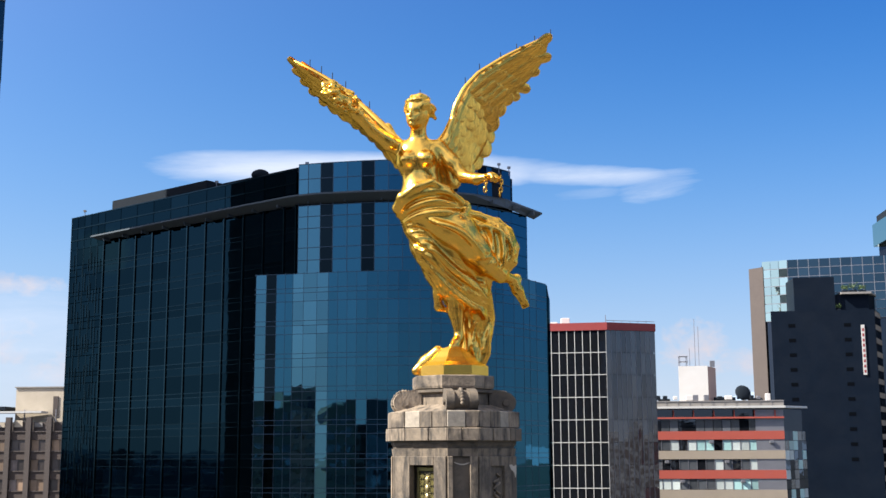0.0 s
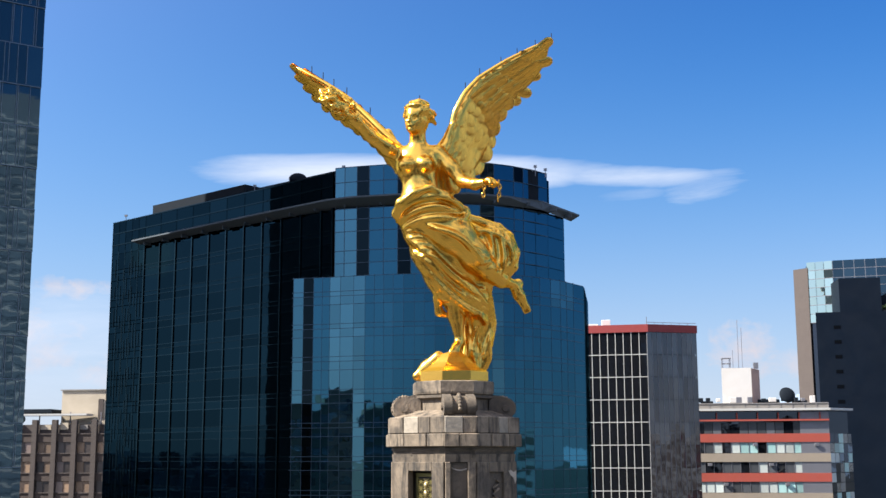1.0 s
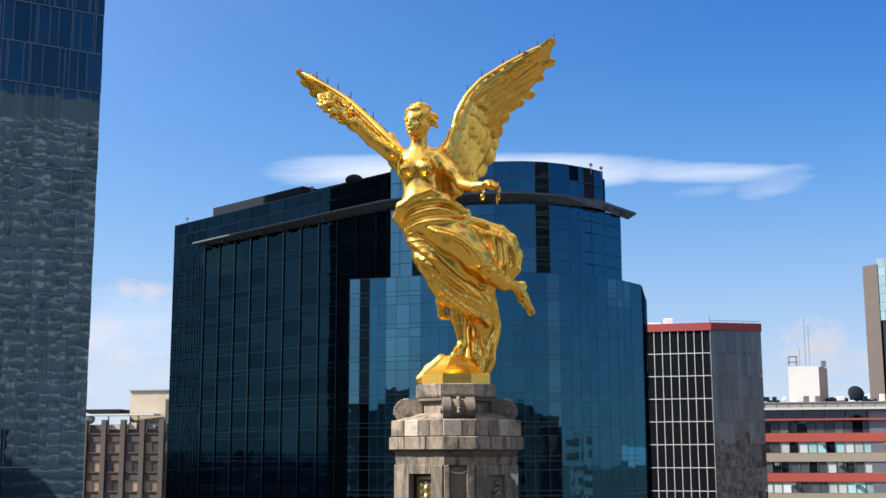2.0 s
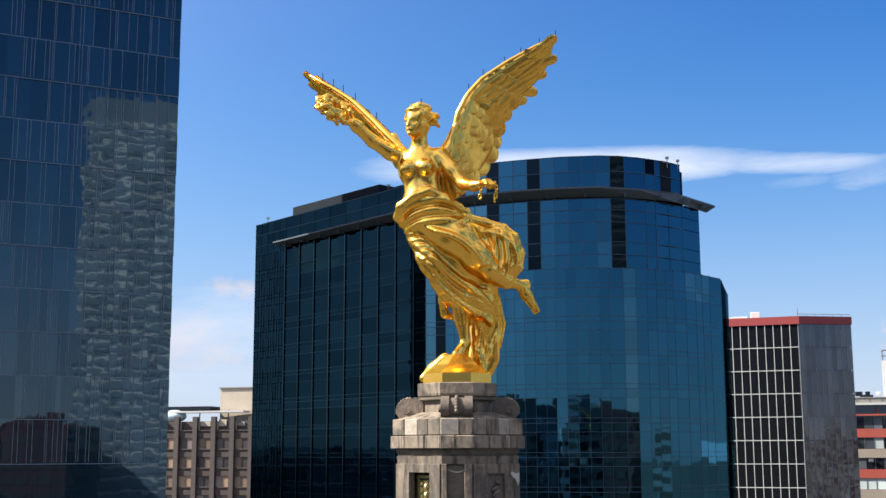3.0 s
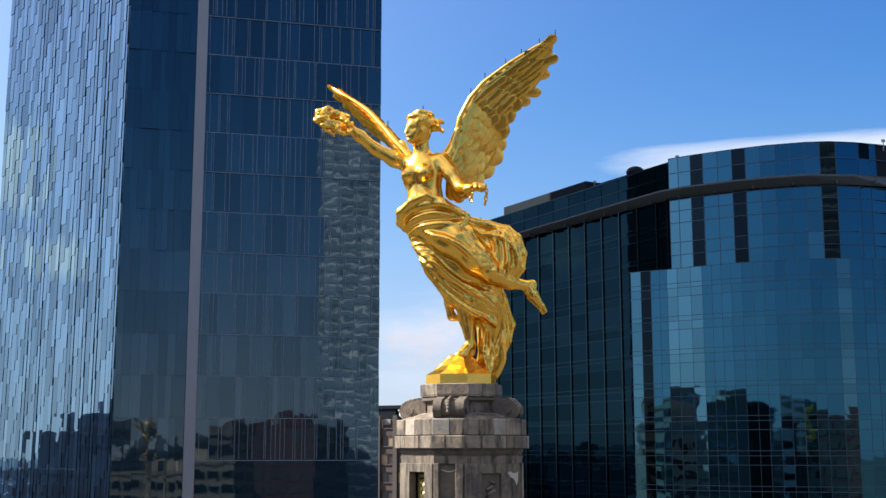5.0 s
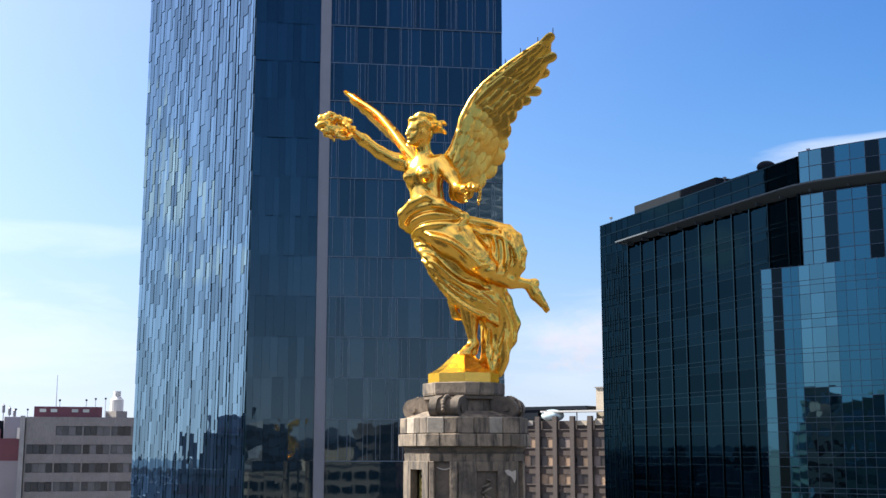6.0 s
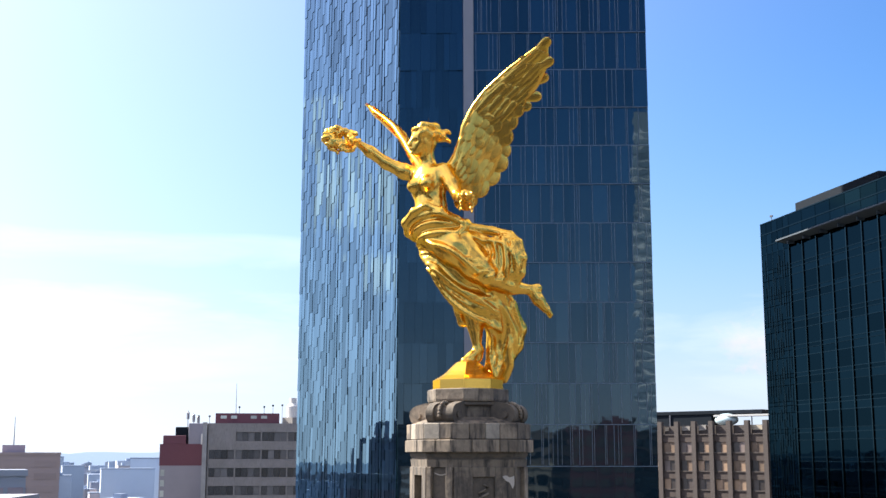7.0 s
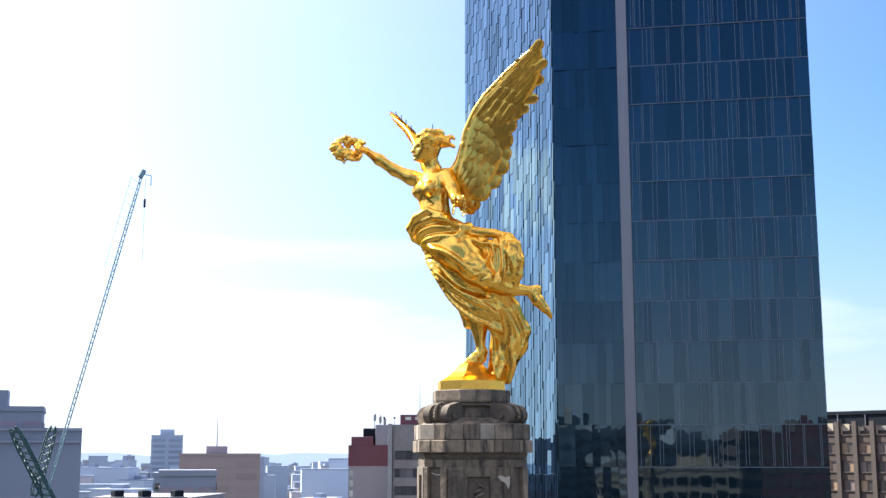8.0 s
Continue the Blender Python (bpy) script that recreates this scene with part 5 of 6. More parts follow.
        add_box(bm, (0.36, 0.24, 0.24), pose(x, y, 66.2 + h))
        part("antenna", bm, METAL_GREY, top)


# ---- the glass tower ----
def glass_tower():
    top = thing("glass_tower", "tall navy glass tower with shingled panels and grey metal fin", "skyscraper")
    corner, right, left = (-69.0, 73.9), (-48.6, 90.4), (-100.0, 89.1)
    far = (-83.0, 109.3)
    wr, wl = Wall([corner, right]), Wall([left, corner])
    part("core", prism_bm([(-69.0, 74.4), (-49.1, 90.6), (-82.8, 108.9), (-99.5, 89.4)], 0, 128), MULLION, top, "dark inner wall")
    joints = [72.15 + 4.15 * i for i in range(-11, 14)]
    rng = random.Random(9)
    silver, navy = unit_box("shingle_panel", GLASS_SILVER), unit_box("glass_panel", GLASS_NAVY)
    edge, rib = unit_box("panel_edge", FIN_EDGE), unit_box("rib", RIB)
    high = bmesh.new()
    part("backing_glass", box_bm((1, 1, 1), wl.box(0, wl.length, 0, 127, 0.3, 0.02)), GLASS_NAVY, top, "dark glass behind the shingles")
    s, drop = 0.0, 0.0
    while s < wl.length - 0.3:
        e = min(s + rng.choice((0.75, 0.9, 1.05, 1.25)), wl.length)
        if wl.length - e < 0.5:
            e = wl.length
        drop = (drop + rng.choice((0.8, 1.1, 1.5, 2.3))) % 4.15
        gap = rng.choice((0.06, 0.12, 0.2, 0.32))
        for j, z in enumerate(joints):
            m = wl.box(s + 0.01, e - gap, z + drop - 0.7, z + drop + 3.47, 0.06, 0.10, rng.uniform(-0.9, 0.9) + 0.9, -0.9)
            if 4 <= j <= 14 and s > 17:
                piece("shingle_panel", silver, m, top)
            else:
                bmesh.ops.create_cube(high, size=1, matrix=m)
        s = e
    tagged(part("upper_shingles", high, GLASS_SILVER_ISL, top, "glass panels of the upper and lower storeys"), kind="stuff")
    # narrow shingled strip, fin and the broad bay of the other face
    spare = bmesh.new()
    for j, z in enumerate(joints):
        step = 0.12 if j % 2 else 0.0
        s = 0.0
        while s < 6.7:
            e = min(s + rng.choice((0.6, 0.8, 1.1)), 6.75)
            if 6.75 - e < 0.6:
                e = 6.75
            m = wr.box(s + 0.006, e - 0.006, z - 0.08, z + 4.06, 0.14, rng.choice((0.08, 0.14, 0.20)), rng.uniform(-0.8, 0.8), -0.6)
            if 2 <= j <= 17:
                piece("glass_panel", navy, m, top)
            else:
                bmesh.ops.create_cube(spare, size=1, matrix=m)
            s = e
        s = 7.9
        while s < 26.2:
            e = min(s + rng.choice((0.55, 0.7, 0.9, 1.3, 1.6)), 26.3)
            if 26.3 - e < 0.5:
                e = 26.3 + 0.15
            m = wr.box(s + 0.004, min(e, 26.3) - 0.004, z - 0.08, z + 4.06, 0.14, 0.16 + step, rng.uniform(-0.10, 0.10), -0.2)
            if 2 <= j <= 17:
                piece("glass_panel", navy, m, top)
            else:
                bmesh.ops.create_cube(spare, size=1, matrix=m)
            if rng.random() < 0.9 and 2 <= j <= 17:
                piece("panel_edge", edge, wr.box(e - 0.025, e + 0.025, z, z + 4.05, 0.1, 0.24 + step), top)
            if e - s > 0.6 and rng.random() < 0.75 and 2 <= j <= 17:
                r = s + rng.choice((0.14, 0.2, 0.3, 0.42))
                piece("rib", rib, wr.box(r, r + 0.03, z + 0.05, z + 4.0, 0.08, 0.25 + step), top)
            s = e
    tagged(part("upper_glazing", spare, GLASS_NAVY_ISL, top, "glass panels of the upper and lower storeys"), kind="stuff")
    for z in joints[2:18]:
        piece("panel_edge", edge, wr.box(7.9, 26.3, z - 0.14, z - 0.06, 0.12, 0.30), top)
    part("metal_fin", box_bm((1, 1, 1), wr.box(6.78, 7.86, 0, 126, 0.8, 0.5)), METAL_GREY, top, "grey metal fin running up the tower")
    # the far side, unseen: pale only to lighten its reflection in the office wing
    part("back_wall", prism_bm([right, far, left, (-82.0, 104.0)], 0, 127), STRIP_PALE, top, "unseen rear wall, made pale to brighten reflections")


# ---- the dark block with a white window grid and red parapet ----
def grid_building():
    top = thing("grid_office_building", "dark glazed office block with a white window grid and red parapet", "building")
    a, b, c, d = (5.0, 196.0), (18.8, 194.0), (27.8, 197.5), (8.0, 226.0)
    e = (25.0, 226.0)
    H = 58.5
    part("body", prism_bm([(a[0] + .2, a[1] + .3), (b[0] - .1, b[1] + .3), (c[0] - .3, c[1] + .3), e, d], 0, H - 1.2), GLASS_BLACK, top, "dark glazed body")
    part("parapet", prism_bm([(a[0], a[1] - .2), (b[0] + .2, b[1] - .25), (c[0] + .2, c[1] - .1), e, d], H - 1.35, H), RED, top, "red painted parapet band")
    front, side = Wall([a, b]), Wall([b, c])
    cols, rows = [front.length * i / 10 for i in range(11)], [H - 1.35 - 3.95 * i for i in range(0, 10)]
    cells = [(s + 0.08, e - 0.08, lo + 0.1, hi - 0.1) for s, e in zip(cols, cols[1:]) for hi, lo in zip(rows, rows[1:])]
    pane = unit_box("pane", GLASS_BLACK)
    rng = random.Random(3)
    for s, e, lo, hi in cells:
        piece("pane", pane, front.box(s, e, lo, hi, 0.12, -0.04, rng.uniform(-.3, .3)), top)
    bar = unit_box("white_bar", WHITE_METAL)
    for s in cols:
        piece("white_bar", bar, front.box(max(s - 0.05, 0), min(s + 0.05, front.length), 16, H - 1.35, 0.2, 0.06), top)
    for z in rows[1:]:
        piece("white_bar", bar, front.box(0, front.length, z - 0.06, z + 0.06, 0.2, 0.05), top)
    scols = [side.length * i / 10 for i in range(11)]
    bm = bmesh.new()
    for s, e in zip(scols, scols[1:]):
        for hi, lo in zip(rows, rows[1:]):
            bmesh.ops.create_cube(bm, size=1, matrix=side.box(s + 0.05, e - 0.05, lo + 0.05, hi - 0.05, 0.12, 0.03, rng.uniform(-.4, .4), rng.uniform(-.4, .4)))
    slim = unit_box("side_bar", METAL_GREY)
    for s in scols:
        piece("side_bar", slim, side.box(max(s - 0.035, 0), min(s + 0.035, side.length), 16, H - 1.35, 0.2, 0.08), top)
    tagged(part("side_glazing", bm, GLASS_SIDE, top, "grey reflective side glazing"), kind="stuff")
    for i, (x, y, w, h) in enumerate(((9.5, 203, 2.2, 1.4), (12.0, 201.5, 1.6, 2.0), (7.8, 200, 1.2, 1.0))):
        part("roof_plant", box_bm((w, 1.5, h), pose(x, y, H - 1 + h / 2 + 0.6), 0.05), WHITE_WALL, top)
    bm = tube_bm([b + (H,), (b[0], b[1], H + 1.3)], 0.06)
    for i in range(6):
        q = side.at(side.length * i / 6)
        add_tube(bm, [(q.x, q.y, H), (q.x, q.y, H + 0.4)], 0.04, 5)
    add_tube(bm, [b + (H + 0.38,), c + (H + 0.38,)], 0.05, 5)
    part("roof_rail", bm, METAL_GREY, top)


# ---- the red and beige block ----
def banded_building():
    top = thing("banded_office_building", "office block with brick red and beige bands, white roof slab", "building")
    a, b, c = (30.0, 240.0), (59.0, 238.0), (66.0, 249.0)
    H = 45.6
    front, side = Wall([a, b]), Wall([b, c])
    part("body", prism_bm([(a[0], a[1] + .6), (b[0] - .3, b[1] + .6), (c[0] - .6, c[1]), (34, 262)], 0, H - 1), GLASS_BLACK, top, "dark body behind the windows")
    part("roof_slab", prism_bm([(a[0] - .3, a[1] - 1.4), (b[0] + .2, b[1] - 1.4), (b[0] + 6, b[1] + 4), (34, 262)], H - 0.85, H - 0.4), WHITE_METAL, top, "white roof slab")
    part("roof_wall", prism_bm([(a[0] - 0.1, a[1] - 1.1), (b[0] - 0.1, b[1] - 1.1), (b[0] + 2, b[1] + 14), (36, 260)], H - 0.4, H + 0.75), CONCRETE, top, "stained concrete roof parapet")
    part("red_fascia", box_bm((1, 1, 1), front.box(0, front.length, H - 3.0, H - 2.65, 0.8, 0.9)), RED_BAND, top, "red fascia beam")
    rng = random.Random(12)
    lamp = unit_box("bracket", RED_BAND)
    for i in range(7):
        s = 2 + 4.2 * i
        piece("bracket", lamp, front.box(s, s + 0.25, H - 2.65, H - 1.2, 0.6, 0.6), top)
    z = H - 5.6
    win = {"w": unit_box("window_pane", BLIND_WHITE), "g": unit_box("window_pane", DUSK_PANE), "k": unit_box("window_pane", GLASS_BLACK), "c": unit_box("window_pane", CYAN_BLIND)}
    bar = unit_box("window_bar", METAL_GREY)
    first = front.length / 16
    for i in range(16):
        piece("window_pane", win["g" if rng.random() < .4 else "k"], front.box(i * first + .06, (i + 1) * first - .06, z + 0.0, z + 2.4, 0.12, 0.1, rng.uniform(-.5, .5)), top)
    for k in range(6):
        top_z = z - k * 4.05
        mat = RED_BAND if k % 2 == 0 else BEIGE
        part("spandrel", box_bm((1, 1, 1), front.box(0, front.length, top_z - 1.75, top_z, 0.5, 0.35)), mat, top, "brick red spandrel band" if k % 2 == 0 else "beige concrete spandrel band")
        kind = "g"
        for i in range(16):
            if rng.random() < 0.55:
                kind = rng.choice("wwwcggkk")      # blinds run over two or three panes
            piece("window_pane", win[kind], front.box(i * first + .07, (i + 1) * first - .07, top_z - 3.98, top_z - 1.8, 0.12, 0.08, rng.uniform(-.5, .5)), top)
            piece("window_bar", bar, front.box(i * first - .05, i * first + .05, top_z - 4.0, top_z - 1.75, 0.15, 0.16), top)
        for i in range(5):
            w = side.length / 5
            for hh in (0.0, 2.02):
                piece("window_pane", win[rng.choice("wcgkkk")], side.box(i * w + .08, (i + 1) * w - .08, top_z - 4.0 + hh + .06, top_z - 2.05 + hh, 0.12, 0.05, rng.uniform(-3, 3), rng.uniform(-1, 1)), top)
    piece("window_bar", bar, front.box(front.length * .8, front.length, z - 24, H - 1.2, 0.2, 0.2), top)
    rng = random.Random(19)
    for i in range(11):
        x = 33 + i * 2.2 + rng.uniform(-0.5, 0.5)
        part("roof_unit", box_bm((rng.uniform(0.5, 1.6), 0.9, rng.uniform(0.5, 1.3)), pose(x, 241.2, H + 1.5), 0.06), rng.choice((METAL_GREY, WHITE_WALL, PENT)), top)
    for i in range(9):
        s = 1.5 + i * 3.1
        part("air_conditioner", box_bm((0.9, 0.5, 0.6), pose(a[0] + s, a[1] - 0.45 - 0.07 * s, z - 4.05 * (i % 4) - 2.3), 0.05), METAL_GREY, top)
    rail = bmesh.new()
    add_tube(rail, [(a[0], a[1] - 1.2, H + 0.6), (b[0], b[1] - 1.2, H + 0.6)], 0.05, 5)
    for i in range(13):
        q = front.at(front.length * i / 12, 1.2)
        add_tube(rail, [(q.x, q.y, H - 0.4), (q.x, q.y, H + 0.62)], 0.04, 5)
    part("roof_rail", rail, METAL_GREY, top)
    # lift hut, dish and aerials on the roof
    hut = thing("roof_hut", "white rendered lift hut with a darker pinkish side on the roof", "hut")
    ha, hb, hc = (38.2, 243.0), (44.4, 242.6), (47.0, 248.0)
    part("front_wall", prism_bm([ha, hb, (hb[0] + .05, hb[1] + 2), (ha[0] + 2, ha[1] + 6)], H - 0.5, 54.0), WHITE_WALL, hut)
    # The side's darker pinkish render also carries its shade.
    part("side_wall", prism_bm([(hb[0] + .06, hb[1] + .05), hc, (42, 250)], H - 0.5, 53.9), PINKISH, hut, "pinkish side wall, darkened for shade")
    bm = bmesh.new()
    for x in (38.6, 40.2):
        for y in (243.5, 245.0):
            add_tube(bm, [(x, y, 53.9), (x, y, 56.2)], 0.07, 5)
    for zz in (55.0, 56.15):
        add_box(bm, (1.9, 1.8, 0.12), pose(39.4, 244.2, zz))
    add_tube(bm, [(42.2, 245, 53.9), (42.2, 245, 64.5)], 0.06, 5)
    add_tube(bm, [(43.0, 245, 53.9), (43.0, 245, 62.8)], 0.06, 5)
    add_tube(bm, [(41.0, 245, 53.9), (41.0, 245, 58.0)], 0.05, 5)
    add_box(bm, (1.0, 0.8, 1.3), pose(45.8, 245, 54.6))
    part("aerials", bm, METAL_GREY, hut)
    dish = thing("roof_dish", "dark satellite dish on the roof beside the hut", "satellite dish")
    bm = bmesh.new()
    bmesh.ops.create_uvsphere(bm, u_segments=16, v_segments=8, radius=1.75, matrix=pose(51.8, 243, H + 2.6, 70, 0, 10) @ Matrix.Diagonal((1, 1, .35, 1)))
    part("bowl", bm, PENT, dish, "", True)
    part("stand", tube_bm([(51.8, 243.2, H), (51.8, 243.2, H + 2.2)], 0.2), METAL_GREY, dish)
    for x, y, w, h in ((48, 244, 4.5, 1.0), (54.5, 244, 3.0, 0.8), (57.0, 243, 0.9, 1.7), (35, 244, 2.5, .7)):
        part("roof_unit", box_bm((w, 1.2, h), pose(x, y, H + 1.1 + h / 2 - 0.4), 0.05), WHITE_WALL if w < 1 else PENT, top)


# ---- the tall dark pair of towers at the edge of the view ----
def dark_towers():
    glass_one = thing("grid_glass_tower", "grey glass tower with a white grid and a concrete end wall", "building")
    a, b, c, = (69.5, 302.0), (75.5, 299.0), (112.0, 290.0)
    H = 85.4
    part("end_wall", prism_bm([(66.6, 305), (69.6, 301.5), (74, 312), (70, 316)], 0, H - 1.2), BROWN_CONC, glass_one, "sunlit concrete end wall")
    part("body", prism_bm([(69.8, 302.6), (75.5, 299.7), (112, 290.7), (112, 330), (74, 330)], 0, H), GLASS_BLACK, glass_one)
    bow, face = Wall([a, b]), Wall([b, c])
    pale, grey = unit_box("pane", GLASS_GREEN), unit_box("pane", GLASS_SLATE)
    bar = unit_box("grid_bar", METAL_GREY)
    rng = random.Random(6)
    for j in range(7):
        z1 = H + 0.3 - 2.3 * j
        for i in range(3):
            piece("pane", pale, bow.box(bow.length * i / 3 + .05, bow.length * (i + 1) / 3 - .05, z1 - 2.25, z1 - .05, 0.12, 0.05, rng.uniform(-1, 1), rng.uniform(-1, 1)), glass_one)
        for i in range(14):
            piece("pane", grey, face.box(face.length * i / 14 + .06, face.length * (i + 1) / 14 - .06, z1 - 2.25, z1 - .05, 0.12, 0.05, rng.uniform(-.4, .4), rng.uniform(-.4, .4)), glass_one)
        piece("grid_bar", bar, face.box(0, face.length, z1 - 2.33, z1 - 2.2, 0.2, 0.12), glass_one)
        piece("grid_bar", bar, bow.box(0, bow.length, z1 - 2.33, z1 - 2.2, 0.2, 0.12), glass_one)
    for i in range(15):
        piece("grid_bar", bar, face.box(max(0, face.length * i / 14 - .07), face.length * i / 14 + .07, 66, H + .2, 0.2, 0.13), glass_one)
    block = thing("dark_stone_tower", "dark grey clad tower with rows of small louvres", "building")
    p, q, r = (68.2, 288.0), (93.5, 286.0), (100.0, 300.0)
    part("body", prism_bm([p, q, r, (72, 303)], 0, 70.8), DARK_CLAD, block)
    part("upper_body", prism_bm([(74.5, 289), (84.5, 288), (85, 300), (75, 302)], 70.7, 79.5), DARK_CLAD, block)
    part("terrace", prism_bm([(84.5, 289), (93, 288.5), (99, 299), (85, 300)], 70.8, 75.0), DARK_CLAD, block)
    part("terrace", prism_bm([(86, 287.5), (93.3, 287), (99, 299), (86, 300)], 75.0, 75.5), CONCRETE, block, "pale terrace slab")
    side = Wall([q, r])
    pw, pd = unit_box("side_bay", BEIGE), unit_box("side_window", GLASS_BLACK)
    for j in range(16):
        z1 = 70.5 - 3.4 * j
        piece("side_bay", pw, side.box(0.4, side.length, z1 - 1.3, z1, 0.3, 0.15), block)
        piece("side_window", pd, side.box(0.4, side.length, z1 - 3.3, z1 - 1.35, 0.2, 0.05), block)
    louvre = unit_box("louvre", LOUVRE)
    face2 = Wall([p, q])
    for j in range(10):
        z1 = 67.5 - 3.7 * j
        for s in (4.2, 17.8):
            piece("louvre", louvre, face2.box(s, s + 1.7, z1 - 0.9, z1, 0.1, 0.04), block)
    sign = part("sign", box_bm((1, 1, 1), face2.box(21.9, 22.7, 54.5, 67.0, 0.3, 0.3)), WHITE_METAL, block, "tall narrow white sign board")
    bar2 = unit_box("sign_bar", RED)
    for j in range(9):
        piece("sign_bar", bar2, face2.box(22.05, 22.55, 55 + j * 1.3, 55.7 + j * 1.3, 0.05, 0.33), sign)
    crown = thing("rooftop_lantern", "pale glazed rooftop box high on a tower", "building")
    part("shaft", prism_bm([(105.5, 304), (116, 304), (116, 318), (105.5, 318)], 0, 92), GLASS_BLACK, crown)
    part("lantern", prism_bm([(103.8, 301), (117, 300), (117, 318), (104, 318)], 92, 98.2), GLASS_GREEN, crown, "pale glazed lantern")
    part("lantern_cap", prism_bm([(104.5, 302), (116, 301), (116, 317), (105, 317)], 98.2, 100.5), PENT, crown)


# ---- the brown concrete block with piers ----
def pier_building():
    top = thing("pier_office_building", "brown grey concrete office block with vertical piers and amber blinds", "building")
    face = Wall([(-150.0, 236.0), (-78.0, 233.0)])
    part("body", prism_bm([(-150, 236.6), (-78, 233.6), (-78, 262), (-150, 262)], 0, 42.6), BROWN_CONC, top, "concrete body")
    pier, sill = unit_box("pier", BROWN_CONC), unit_box("spandrel", BROWN_SPAN)
    panes = [unit_box("window_pane", m) for m in (BLIND, BROWN_PANE, ROSE_PANE)]
    rng = random.Random(21)
    n = 16
    w = face.length / n
    for i in range(n + 1):
        piece("pier", pier, face.box(max(i * w - .55, 0), min(i * w + .55, face.length), 10, 43.6, 1.0, 0.8), top)
    for k in range(6):
        z1 = 40.6 - 4.15 * k
        piece("spandrel", sill, face.box(0, face.length, z1 - 1.75, z1 - 0.12, 0.6, 0.3), top)
        piece("ledge", pier, face.box(0, face.length, z1 - 0.14, z1 + 0.08, 0.6, 0.5), top)
        for i in range(n):
            for h in (0, 1):
                s = i * w + .6 + h * (w - 1.2) / 2
                piece("window_pane", panes[rng.choice((0, 0, 1, 1, 1, 2))], face.box(s + .04, s + (w - 1.2) / 2 - .04, z1 - 4.1, z1 - 1.8, 0.12, 0.06, rng.uniform(-.6, .6)), top)
    for i in range(n):
        if rng.random() < .6:
            piece("roof_box", unit_box("roof_box", CREAM if rng.random() < .5 else CONCRETE), face.box(i * w + .8, i * w + rng.uniform(1.6, 3.6), 41.5, rng.uniform(42.3, 43.4), 1.2, -0.4), top)
    part("roof_shed", prism_bm([(-150, 240.4), (-121, 239.2), (-121, 250), (-150, 250)], 42.6, 45.2), PENT, top, "low dark roof shed")
    part("roof_canopy", prism_bm([(-150, 240), (-108, 238.5), (-108, 252), (-150, 252)], 45.3, 46.1), PENT, top, "thin dark roof canopy")
    part("roof_canopy", prism_bm([(-119, 236.5), (-99, 236), (-99, 240), (-119, 240)], 44.6, 45.0), WHITE_METAL, top, "thin pale roof canopy")
    bm = bmesh.new()
    bmesh.ops.create_uvsphere(bm, u_segments=20, v_segments=10, radius=1.9, matrix=pose(-116.5, 238, 43.9) @ Matrix.Diagonal((1.5, 1, .75, 1)))
    part("skylight", bm, SKYLIGHT, top, "pale glazed skylight dome", True)
    for x in range(-146, -96, 7):
        part("canopy_post", tube_bm([(x, 239.5, 42.5), (x, 239.5, 45.4)], 0.15), METAL_GREY, top)
    pent = thing("rooftop_annex", "cream rendered rooftop annex with a narrow louvre", "building")
    part("wall", prism_bm([(-106.5, 240.5), (-80, 239.5), (-80, 252), (-106.5, 252)], 42.5, 50.2), CREAM, pent)
    part("louvre", box_bm((1.1, .2, 4.2), pose(-97.4, 240.05, 46.2)), BROWN_CONC, pent)
    part("coping", prism_bm([(-106.8, 240.2), (-79.8, 239.2), (-79.8, 252), (-106.8, 252)], 50.2, 50.45), CONCRETE, pent)


